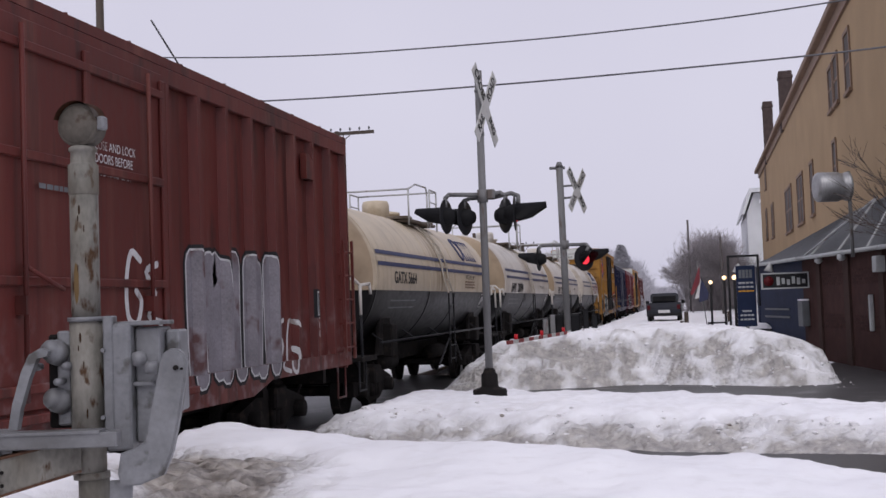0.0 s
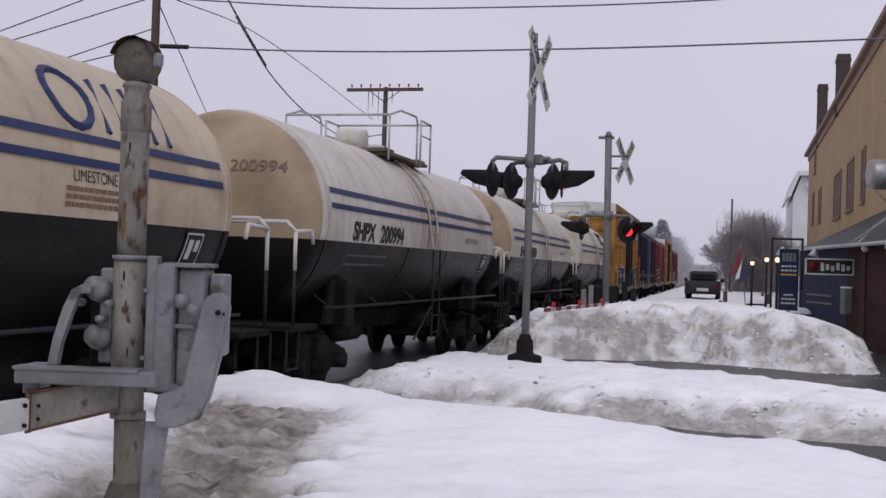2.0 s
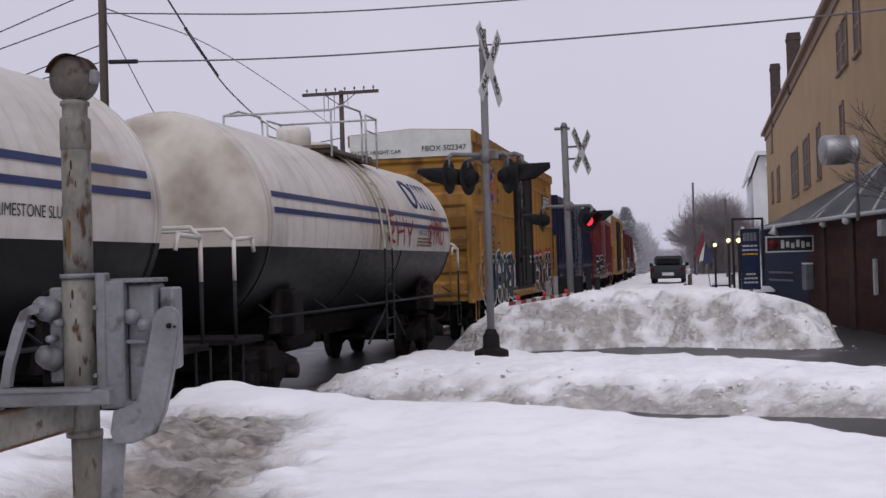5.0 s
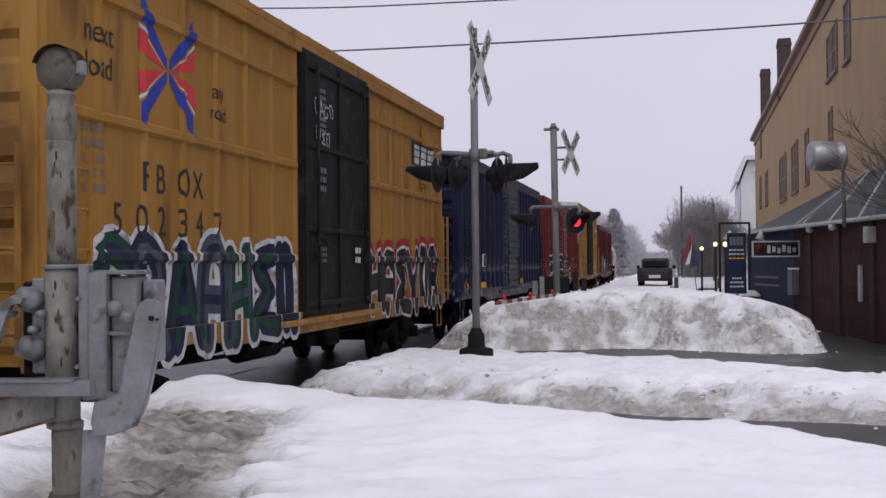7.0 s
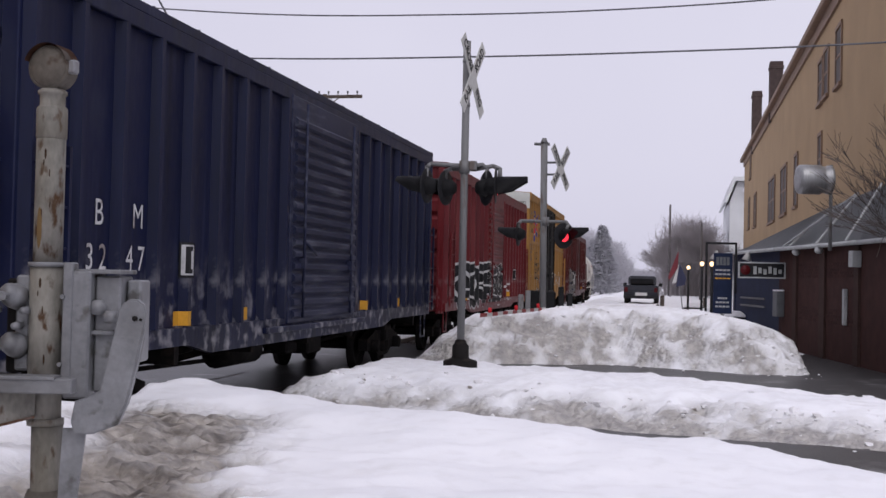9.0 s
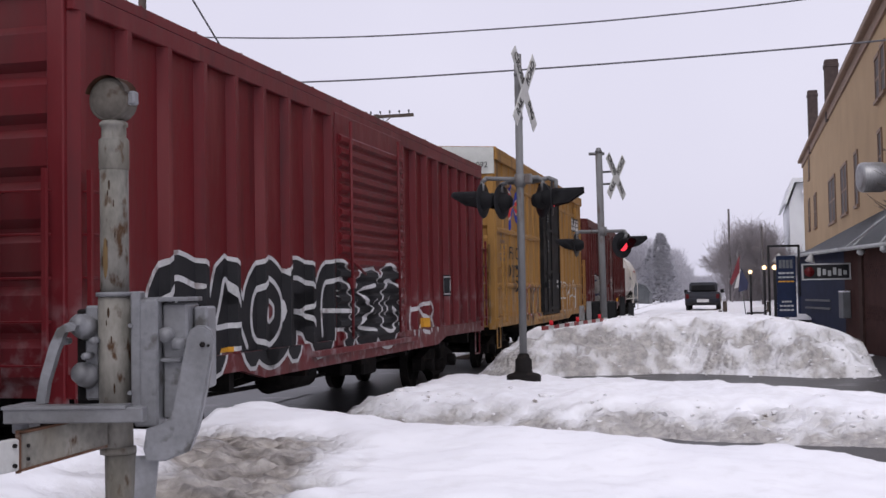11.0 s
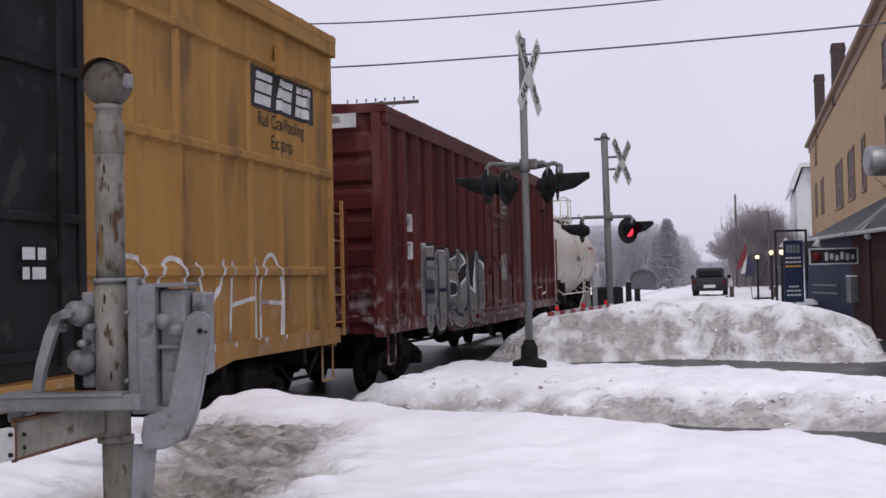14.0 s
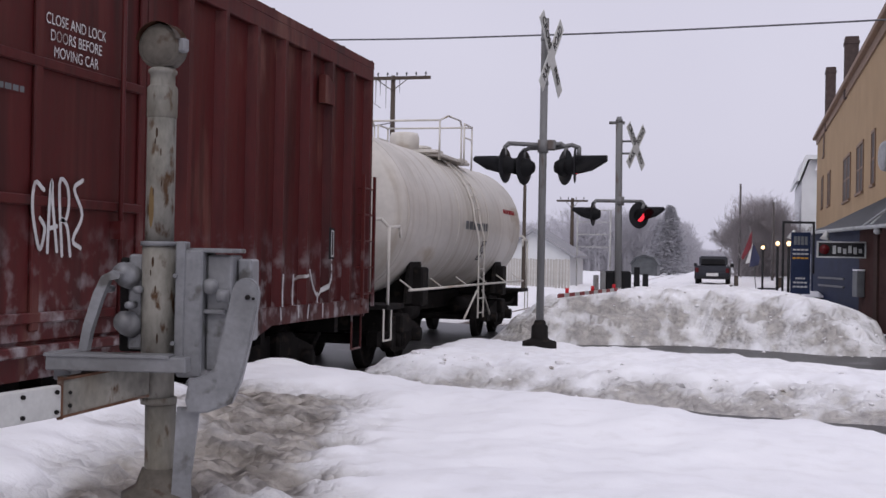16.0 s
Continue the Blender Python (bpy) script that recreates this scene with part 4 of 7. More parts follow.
    box(bm, -0.35, 0.35, -hl + 0.3, hl - 0.3, 0.72, sill - 0.001)
    for k in range(7):
        y = -hl + 1 + (length - 2) * k / 6
        box(bm, -1.45, 1.45, y - 0.06, y + 0.06, sill - 0.22, sill - 0.002)
    rod(bm, (-0.6, -1.2, 0.72), (-0.6, 0.2, 0.72), 0.2, seg=14)
    box(bm, 0.5, 0.9, 0.6, 1.1, 0.55, 0.85, 0.03)
    part("underframe", bm, "undercar", car)
    for y in (-4.2, -2.5, -0.8, 0.9, 2.6, 4.3):
        bm = bmesh.new()
        prism(bm, [(-1.42, 1.02), (1.42, 1.02), (1.42, 0.90), (0.45, 0.62), (-0.45, 0.62), (-1.42, 0.90)], y - 0.05, y + 0.05, Matrix(((0, 1, 0, 0), (1, 0, 0, 0), (0, 0, 1, 0), (0, 0, 0, 1))))
        part("cross_bearer", bm, "undercar", car)
    bm = bmesh.new()
    rod(bm, (0.75, -1.9, 0.70), (0.75, -0.6, 0.70), 0.2, seg=14)
    part("air_reservoir", bm, "undercar", car)
    bm = bmesh.new()
    box(bm, 0.55, 1.05, 1.2, 1.9, 0.52, 0.98, 0.03)
    part("brake_valve", bm, "undercar", car)
    bm = bmesh.new()
    pipe(bm, [(0.6, -5.2, 0.66), (0.62, 0.0, 0.58), (0.6, 5.2, 0.66)], 0.03, 6)
    part("brake_rod", bm, "undercar", car)
    for y in (() if paint in ("red_h", "navy") else (hl - 2.0,)):
        bm = bmesh.new()
        prism(bm, [(y, eave - 0.85), (y + 0.34, eave - 0.85), (y + 0.34, eave - 0.62), (y + 0.12, eave - 0.50), (y, eave - 0.50)], w + 0.03, w + 0.12)
        part("tackle_bracket", bm, paint, car, "small welded bracket under the roof")
    for y in (-hl + 2.1, hl - 2.1):
        bogie(car, y, sets)
    CARS.append((car, mid, sets))
    return car


def two_tone(key, car, split, lower, ends, head):
    """Tank paint: black below the height split, another tone on the dished ends."""
    m = M[key].copy()
    n, l = m.node_tree.nodes, m.node_tree.links
    b = n["Principled BSDF"]
    out = b.inputs["Base Color"].links[0].from_socket
    co = n.new("ShaderNodeTexCoord")
    co.object = car
    xyz = n.new("ShaderNodeSeparateXYZ")
    l.new(co.outputs["Object"], xyz.inputs[0])
    ab = n.new("ShaderNodeMath")
    ab.operation = "ABSOLUTE"
    l.new(xyz.outputs[1], ab.inputs[0])
    # rusty and milky runs down the flanks
    mp, runs, ramp = n.new("ShaderNodeMapping"), n.new("ShaderNodeTexNoise"), n.new("ShaderNodeValToRGB")
    mp.inputs["Scale"].default_value = (1.0, 3.2, 0.22)
    runs.inputs["Scale"].default_value, runs.inputs["Detail"].default_value = 1.6, 5
    ramp.color_ramp.elements[0].position, ramp.color_ramp.elements[1].position = 0.52, 0.78
    ramp.color_ramp.elements[1].color = (0.65, 0.65, 0.65, 1)
    l.new(co.outputs["Object"], mp.inputs[0])
    l.new(mp.outputs[0], runs.inputs["Vector"])
    l.new(runs.outputs["Fac"], ramp.inputs[0])
    near = n.new("ShaderNodeMapRange")
    near.inputs[1].default_value, near.inputs[2].default_value = 1.7, 0.2
    l.new(ab.outputs[0], near.inputs[0])
    fine, fmap, spill = n.new("ShaderNodeTexNoise"), n.new("ShaderNodeMapping"), n.new("ShaderNodeMapRange")
    fmap.inputs["Scale"].default_value = (1.0, 7.0, 0.5)
    fine.inputs["Scale"].default_value, fine.inputs["Detail"].default_value = 1.3, 6
    l.new(co.outputs["Object"], fmap.inputs[0])
    l.new(fmap.outputs[0], fine.inputs["Vector"])
    spill.inputs[1].default_value, spill.inputs[2].default_value = 0.38, 0.66
    l.new(fine.outputs["Fac"], spill.inputs[0])
    both = n.new("ShaderNodeMath")
    both.operation = "MULTIPLY"
    l.new(near.outputs[0], both.inputs[0])
    l.new(spill.outputs[0], both.inputs[1])
    for source, op, lim, colour in ((both.outputs[0], None, 0, (0.25, 0.185, 0.12) if lower else (0.42, 0.38, 0.32)), (ramp.outputs[0], None, 0, (0.30, 0.24, 0.17)), (ab.outputs[0], "GREATER_THAN", ends, head), (xyz.outputs[2], "LESS_THAN", split, lower)):
        if colour is None:
            continue
        mx = n.new("ShaderNodeMixRGB")
        if op:
            q = n.new("ShaderNodeMath")
            q.operation = op
            q.inputs[1].default_value = lim
            l.new(source, q.inputs[0])
            source = q.outputs[0]
        l.new(source, mx.inputs[0])
        l.new(out, mx.inputs[1])
        mx.inputs[2].default_value = (*colour, 1)
        out = mx.outputs[0]
    # soot and rust blotches, largest on the dished ends
    blot, edge, ends_on, grime = n.new("ShaderNodeTexNoise"), n.new("ShaderNodeMapRange"), n.new("ShaderNodeMapRange"), n.new("ShaderNodeMath")
    blot.inputs["Scale"].default_value, blot.inputs["Detail"].default_value = 1.1, 7
    l.new(co.outputs["Object"], blot.inputs["Vector"])
    edge.inputs[1].default_value, edge.inputs[2].default_value = 0.46, 0.70
    l.new(blot.outputs["Fac"], edge.inputs[0])
    ends_on.inputs[1].default_value, ends_on.inputs[2].default_value = ends - 1.2, ends
    ends_on.inputs[3].default_value, ends_on.inputs[4].default_value = 0.18, 0.62
    l.new(ab.outputs[0], ends_on.inputs[0])
    grime.operation = "MULTIPLY"
    l.new(edge.outputs[0], grime.inputs[0])
    l.new(ends_on.outputs[0], grime.inputs[1])
    upper, keep = n.new("ShaderNodeMath"), n.new("ShaderNodeMath")
    upper.operation, keep.operation = "GREATER_THAN", "MULTIPLY"
    upper.inputs[1].default_value = split if lower else -9.0
    l.new(xyz.outputs[2], upper.inputs[0])
    l.new(upper.outputs[0], keep.inputs[0])
    l.new(grime.outputs[0], keep.inputs[1])
    mx = n.new("ShaderNodeMixRGB")
    l.new(keep.outputs[0], mx.inputs[0])
    l.new(out, mx.inputs[1])
    mx.inputs[2].default_value = (0.135, 0.095, 0.062, 1) if lower else (0.30, 0.27, 0.23, 1)
    out = mx.outputs[0]
    if lower is not None:
        b.inputs["Specular IOR Level"].default_value = 0.14
    l.new(out, b.inputs["Base Color"])
    name = key + "_tank_" + str(len(M))
    m.name = name
    M[name] = m
    return name


def tank_car(mid, length, radius, zc, paint, label, lower=None, head=None, stripes=False, dome="box"):
    car = empty("tank_car")
    tagged(car, label, "tank car", "freight cars of the train")
    SKINS[car.name] = dict(kind="tank", radius=radius, zc=zc)
    hl = length / 2
    sets = []
    prof = [(0.02, -hl)] + [(radius * math.sin(a), -hl + 0.75 * (1 - math.cos(a))) for a in (radians(d) for d in (15, 30, 45, 58, 70, 80, 90))]
    ys = [-hl + 0.75 + (length - 1.5) * k / 10 for k in range(1, 10)]
    full = prof + [(radius, y) for y in ys] + [(r, -z) for r, z in reversed(prof)]
    lay = Matrix(((1, 0, 0, 0), (0, 0, 1, 0), (0, -1, 0, zc), (0, 0, 0, 1)))
    bm = bmesh.new()
    lathe(bm, full, 64, lay)
    bmesh.ops.recalc_face_normals(bm, faces=bm.faces)
    coat = two_tone(paint, car, 2.17, (0.007, 0.0068, 0.007) if lower else None, hl - 0.62, {"tan": (0.36, 0.28, 0.19), "offwhite": (0.52, 0.48, 0.42)}.get(head))
    part("tank", bm, coat, car, smooth=True)
    for y in (-hl + 0.78, -1.3, 1.3, hl - 0.78):
        bm = bmesh.new()
        lathe(bm, [(radius - 0.01, y - 0.03), (radius + 0.010, y - 0.03), (radius + 0.010, y + 0.03), (radius - 0.01, y + 0.03)], 48, lay)
        part("seam_band", bm, coat, car)
    if stripes:
        for z in (2.61 - zc, 2.82 - zc):
            for a, b in ((-hl + 0.9, hl - 0.9),):
                bm = bmesh.new()
                r = radius + 0.014
                pts = []
                for k in range(4):
                    h = z + 0.075 * k / 3
                    pts.append((math.sqrt(r * r - h * h), zc + h))
                for (x0, z0), (x1, z1) in zip(pts, pts[1:]):
                    bm.faces.new([bm.verts.new(p) for p in ((x0, a, z0), (x0, b, z0), (x1, b, z1), (x1, a, z1))])
                part("stripe", bm, "blue_line", car, "blue painted stripe")
    # saddles, sill, steps and handrail
    bm = bmesh.new()
    box(bm, -0.32, 0.32, -hl - 0.35, hl + 0.35, 0.72, 1.06)
    for s in (-1, 1):
        box(bm, -1.35, 1.35, min(s * (hl - 1.9), s * (hl - 2.3)), max(s * (hl - 1.9), s * (hl - 2.3)), 0.95, zc - radius * 0.62, 0.03)
        box(bm, -1.45, 1.45, min(s * (hl + 0.40), s * (hl - 0.5)), max(s * (hl + 0.40), s * (hl - 0.5)), 0.98, 1.06, 0.01)
        for x in (-1.0, 1.0):
            prism(bm, [(s * (hl - 2.6), 1.0), (s * (hl - 1.5), 1.0), (s * (hl - 1.8), zc - radius * 0.35), (s * (hl - 2.3), zc - radius * 0.35)], x * 1.15 - 0.03, x * 1.15 + 0.03)
    rod(bm, (-0.5, -1.2, 0.75), (-0.5, 0.3, 0.75), 0.2, seg=14)
    bmesh.ops.recalc_face_normals(bm, faces=bm.faces)
    part("underframe", bm, "undercar", car)
    for s in (-1, 1):
        bm = bmesh.new()
        rod(bm, (0.62, s * 2.3 - 0.55, 0.78), (0.62, s * 2.3 + 0.55, 0.78), 0.17, seg=14)
        part("air_reservoir", bm, "undercar", car)
        bm = bmesh.new()
        box(bm, 0.35, 1.30, s * (hl - 0.2) - 0.05, s * (hl - 0.2) + 0.05, 0.62, 1.02, 0.01)
        pipe(bm, [(1.25, s * (hl + 0.1), 1.0), (1.2, s * (hl - 0.5), 0.72), (0.8, s * (hl - 2.6), 0.66)], 0.03, 6)
        part("brake_rigging", bm, "undercar", car)
    bm = bmesh.new()
    for x in (-1.5, 1.5):
        pipe(bm, [(x, -hl + 0.6, 1.26), (x, hl - 0.6, 1.26)], 0.022, 8)
        for k in range(6):
            y = -hl + 0.8 + (length - 1.6) * k / 5
            rod(bm, (x, y, 1.26), (x * 0.85, y, 1.42), 0.014, seg=6)
    part("side_rail", bm, "black" if lower else paint, car)
    for s in (-1, 1):
        bm = bmesh.new()
        y = s * (hl + 0.30)
        base = 1.75 if lower else 1.05
        pipe(bm, [(-1.42, y, base), (-1.42, y, 2.24), (-1.30, y, 2.36), (1.30, y, 2.36), (1.42, y, 2.24), (1.42, y, base)], 0.026, 8)
        pipe(bm, [(1.42, y, 2.24), (1.42, y - s * 0.55, 2.27), (1.42, y - s * 0.62, 2.1)], 0.026, 8)
        if lower:
            for x in (-1.42, 1.42):
                legs = bmesh.new()
                rod(legs, (x, y, 1.02), (x, y, 1.76), 0.024, seg=8)
                part("rail_post", legs, "black", car)
        part("end_rail", bm, "offwhite", car, "white tubular end handrail")
        coupler(car, s * (hl + 0.25), s)
        stirrup(car, 1.42, y - 0.19, "black" if lower else paint)
    # ladders up to the top platform: dark below, in the tank's paint above
    low_mat, high_mat = ("black", "ladder_white") if lower else (paint, paint)
    for x in (-1, 1):
        lad = empty("ladder")
        lad.parent = car
        lad["label"] = "ladder curving up over the tank"
        over = lambda d, dy: (x * (radius + 0.05) * math.cos(radians(d)), dy, zc + (radius + 0.05) * math.sin(radians(d)))
        for dy in (-0.24, 0.24):
            bm = bmesh.new()
            pipe(bm, [(x * 1.56, dy, 0.6), (x * 1.56, dy, zc - 0.3)], 0.018, 6)
            part("lower_stile", bm, low_mat, lad)
            bm = bmesh.new()
            pipe(bm, [(x * 1.56, dy, zc - 0.3), over(2, dy), over(15, dy), over(30, dy), over(45, dy), over(58, dy), over(70, dy)], 0.018, 6)
            part("upper_stile", bm, high_mat, lad)
            bm = bmesh.new()
            e = 1 if dy > 0 else -1
            rod(bm, (x * 1.54, dy, 1.15), (x * 1.5, 1.15 * e, 0.62), 0.02, seg=6)
            part("brace", bm, low_mat, lad)
        for k in range(6):
            bm = bmesh.new()
            rod(bm, (x * 1.56, -0.24, 0.7 + k * 0.29), (x * 1.56, 0.24, 0.7 + k * 0.29), 0.013, seg=6)
            part("rung", bm, low_mat, lad)
        for d in (0, 11, 22, 33, 44, 55, 66):
            bm = bmesh.new()
            rod(bm, over(d, -0.24), over(d, 0.24), 0.013, seg=6)
            part("rung", bm, high_mat, lad)
    top = zc + radius
    bm = bmesh.new()
    for y in (-1.1, 0.95):
        box(bm, -0.9, 0.9, y, y + 0.45, top - 0.10, top - 0.04, 0.01)
    box(bm, -0.95, -0.55, -1.0, 1.4, top - 0.16, top - 0.10, 0.01)
    box(bm, 0.55, 0.95, -1.0, 1.4, top - 0.16, top - 0.10, 0.01)
    part("top_platform", bm, "platform_steel" if lower else paint, car)
    for x in (-0.95, 0.95):
        bm = bmesh.new()
        pipe(bm, [(x, -1.15, top - 0.25), (x, -1.15, top + 0.52), (x, -0.5, top + 0.68), (x, 0.50, top + 0.70), (x, 0.60, top + 0.60), (x, 0.60, top - 0.2)], 0.02, 8)
        part("platform_rail", bm, "galv" if lower else "offwhite", car)
        bm = bmesh.new()
        pipe(bm, [(x, 0.85, top - 0.2), (x, 0.85, top + 0.68), (x, 1.55, top + 0.68), (x, 1.55, top - 0.25)], 0.02, 8)
        part("platform_rail", bm, "galv" if lower else "offwhite", car)
        bm = bmesh.new()
        pipe(bm, [(x, 0.85, top + 0.4), (x, 1.55, top + 0.4)], 0.016, 8)
        part("middle_rail", bm, "galv" if lower else "offwhite", car)
    for y in (-1.15, 1.55):
        bm = bmesh.new()
        pipe(bm, [(-0.95, y, top + 0.52 + (0.16 if y > 0 else 0)), (0.95, y, top + 0.52 + (0.16 if y > 0 else 0))], 0.02, 8)
        part("cross_rail", bm, "galv" if lower else "offwhite", car)
    bm = bmesh.new()
    lathe(bm, [(0.30, top - 0.06), (0.30, top + 0.28), (0.27, top + 0.36), (0.12, top + 0.38)], 24, pose(0, -0.35, 0))
    bmesh.ops.recalc_face_normals(bm, faces=bm.faces)
    part("dome", bm, paint, car)
    bm = bmesh.new()
    lathe(bm, [(0.22, top - 0.06), (0.22, top + 0.12), (0.26, top + 0.13), (0.26, top + 0.19), (0.1, top + 0.22)], 20, pose(0, 0.75, 0))
    bmesh.ops.recalc_face_normals(bm, faces=bm.faces)
    part("manway", bm, paint, car)
    for y in (-hl + 1.45, hl - 1.45):
        bogie(car, y, sets)
    CARS.append((car, mid, sets))
    return car


A = boxcar(8.85, 16.1, 4.54, "oxide_a", "oxide-red boxcar with outside posts and silver graffiti", door=(-1.3, 1.75), sill_drop=0.16, press=(0.04, 0.085, 0.10))
B = tank_car(24.45, 12.5, 1.41, 2.43, "cream", "cream and black tank car with two blue stripes", "black_rough", "tan", True)
C = tank_car(38.3, 12.3, 1.45, 2.47, "offwhite", "dusty white and black tank car with two blue stripes", "black_rough", "tan", True)
D = tank_car(51.5, 12.2, 1.45, 2.47, "offwhite", "white and black tank car with blue stripes, frosted with snow", "black_rough", "tan", True)
E = tank_car(65.2, 12.2, 1.48, 2.49, "offwhite", "white and black tank car with red graffiti", "black_rough", "offwhite", True)
F = boxcar(81.07, 16.05, 5.15, "yellow", "faded yellow high boxcar with black doors and graffiti", door=(-1.5, 1.8), door_paint="black_rough", posts=8, levels=(1.95, 3.25, 4.40), sill_drop=0.1, end_top="pale", press=(0.03, 0.075, 0.034), belt=0.05)
G = boxcar(99.0, 16.0, 4.56, "navy", "navy-blue boxcar with a ribbed navy door", door=(-1.4, 1.9), door_paint="silver_door", door_ribs="lines", sill_drop=0.12, press=(0.04, 0.085, 0.10))
H = boxcar(116.6, 15.6, 4.54, "red_h", "bright red boxcar with a ribbed red door", door=(-1.5, 1.7), door_ribs="lines", sill_drop=0.12, press=(0.04, 0.085, 0.10))
I = boxcar(133.95, 15.9, 5.15, "yellow_pale", "bleached yellow high boxcar with black doors and faint graffiti", door=(-1.55, 1.75), door_paint="black_rough", posts=8, levels=(1.95, 3.25, 4.40), sill_drop=0.1, end_top="pale", press=(0.03, 0.075, 0.034), belt=0.05)
J = boxcar(152.1, 16.2, 4.54, "oxide_j", "dark oxide-red boxcar with graffiti panels", door=(-1.35, 1.75), sill_drop=0.16, press=(0.04, 0.085, 0.10))
K = tank_car(167.3, 11.0, 1.42, 2.50, "offwhite", "all-white tank car at the end of the train")


# ---- writing and emblems on the cars ----
def bars(car, y, z, w, h, mat, rows=1, x=1.582, name="lettering_block"):
    bm = bmesh.new()
    for k in range(rows):
        z0 = z + h / 2 - (k + 0.75) * h / rows
        n = random.Random(int(y * 100 + z * 10 + k))
        a = y - w / 2
        while a < y + w / 2:
            b = min(y + w / 2, a + n.uniform(0.5, 1.6) * h / rows)
            bm.faces.new([bm.verts.new((x, p, q)) for p, q in ((a, z0), (b, z0), (b, z0 + h / rows * 0.62), (a, z0 + h / rows * 0.62))])
            a = b + 0.22 * h / rows
    drape(bm, car, 0.0445 if x in (1.644, 1.65) else 0.007)
    part(name, bm, mat, car)


def digits(car, text, y, z, size, mat, x=1.584, gap=None):
    """Numbers on a side; gap spreads them between the posts."""
    if gap is None:
        return [lettering(text, size, mat, side(y, z, x), car, "number", 0.9)]
    return [lettering(c, size, mat, side(y + gap * k, z, x), car, "number", 0.9) for k, c in enumerate(text)]


def plate_on(car, outline, mat, name, label="", parent=None, off=0.006):
    """A thin painted patch given by (y, z) corners, laid on the side of a car."""
    bm = bmesh.new()
    bm.faces.new([bm.verts.new((0, y, z)) for y, z in outline])
    drape(bm, car, off)
    return part(name, bm, mat, parent or car, label)


def rect(y0, y1, z0, z1):
    return [(y0, z0), (y1, z0), (y1, z1), (y0, z1)]


def emblem(car, y, z):
    """Four arms of a cross, each with a blue, a white and a red band."""
    for sy in (-1, 1):
        for sz in (-1, 1):
            for mat, a, b in (("sign_blue", 0.0, 0.30), ("graf_white", 0.31, 0.36), ("sign_red", 0.37, 0.66)):
                bm = bmesh.new()
                # bands run outwards along the diagonal, set off towards the side notch
                pts = [(0.03, -a * 0.5), (0.62, 0.54 - a * 0.85), (0.62, 0.54 - b * 0.85), (0.03, -b * 0.5)]
                pts = [(p + 0.12 * a, max(0.002, q + 0.12)) for p, q in pts]
                bm.faces.new([bm.verts.new((0, y + sy * p, z + sz * q)) for p, q in pts])
                drape(bm, car, 0.006)
                part("emblem_band", bm, mat, car, "band of the crossed emblem")


def high_car_writing(car, number):
    hl = 8.0
    emblem(car, -5.55, 3.92)
    lettering("next\nload", 0.32, "sign_black", side(-7.0, 3.88), car, "slogan", 0.95)
    lettering("any\nroad", 0.25, "sign_black", side(-4.25, 3.75), car, "slogan", 0.95)
    digits(car, number, -6.66, 2.30, 0.44, "sign_black", gap=0.47)
    for k, c in enumerate("FBOX"):
        lettering(c, 0.44, "sign_black", side(-6.1 + 0.36 * k + (0.2 if k > 1 else 0), 2.74), car, "reporting_mark", 0.9)
    bars(car, -7.1, 2.85, 0.42, 0.7, "trim", 5)
    plate = plate_on(car, rect(5.25, 7.25, 3.84, 4.32), "sign_black", "emblem_panel", "black emblem panel")
    for y in (5.48, 6.10, 6.70):
        for z0, z1, a, b in ((4.19, 4.27, 0.0, 0.46), (4.04, 4.16, 0.0, 0.46), (3.89, 4.01, 0.0, 0.46)):
            out = [(y + a - 0.2 * (4.3 - z0), z0), (y + b - 0.2 * (4.3 - z0), z0), (y + b - 0.2 * (4.3 - z1), z1), (y + a - 0.2 * (4.3 - z1), z1)]
            plate_on(car, out, "graf_white", "emblem_shape", "white block shape", plate, 0.010)
    lettering("Rail Car Pooling\nExperts", 0.24, "sign_black", side(6.2, 3.60), car, "slogan", 0.9)
    lettering("FBOX " + number, 0.19, "sign_black", fronted(0.85, 4.72, -hl - 0.08), car, "number", 1.0)
    lettering("EXCESS HEIGHT CAR", 0.135, "sign_black", fronted(-0.85, 4.68, -hl - 0.08), car, "warning", 1.0)
    for y in (-4.0, 0.1, 4.2):
        if not -1.5 < y < 1.75:
            plate_on(car, rect(y, y + 0.10, 1.25, 1.65), "safety", "reflector", "yellow reflector strip")


for car in (F, I):
    for z, h in ((4.3, 0.3), (3.9, 0.25), (3.1, 0.4), (2.0, 0.25)):
        bars(car, -0.75, z, 0.28, h, "box_grey", 3, x=1.644)
    bars(car, 1.0, 2.0, 0.3, 0.3, "graf_white", 2, x=1.644)
high_car_writing(F, "502347")
high_car_writing(I, "502092")
for car in (A, J):
    lettering("CLOSE AND LOCK\nDOORS BEFORE\nMOVING CAR", 0.12, "graf_white", side(0.71, 3.30 if car is A else 3.42, 1.655), car, "warning", 0.82)
    bars(car, 6.6, 1.7, 0.30, 0.5, "graf_white", 4)
    bars(car, -0.3, 2.95, 0.6, 0.07, "box_grey", x=1.65)
for a, z, text in ((-6.98, 2.62, "W"), (-6.98, 2.16, "17"), (-6.17, 2.16, "990")):
    plate_on(J, rect(a, a + 0.50, z, z + 0.29), "graf_white", "number_patch", "white stencilled patch")
    lettering(text, 0.28, "sign_black", side(a + 0.25, z + 0.15), J, "number", 0.9)
digits(G, "32", -6.76, 1.93, 0.36, "graf_white", gap=0.25)
digits(G, "47", -5.96, 1.93, 0.36, "graf_white", gap=0.25)
for k, c in enumerate("BM"):
    lettering(c, 0.36, "graf_white", side(-6.60 + 0.80 * k, 2.36, 1.584), G, "reporting_mark", 0.9)
bm = bmesh.new()
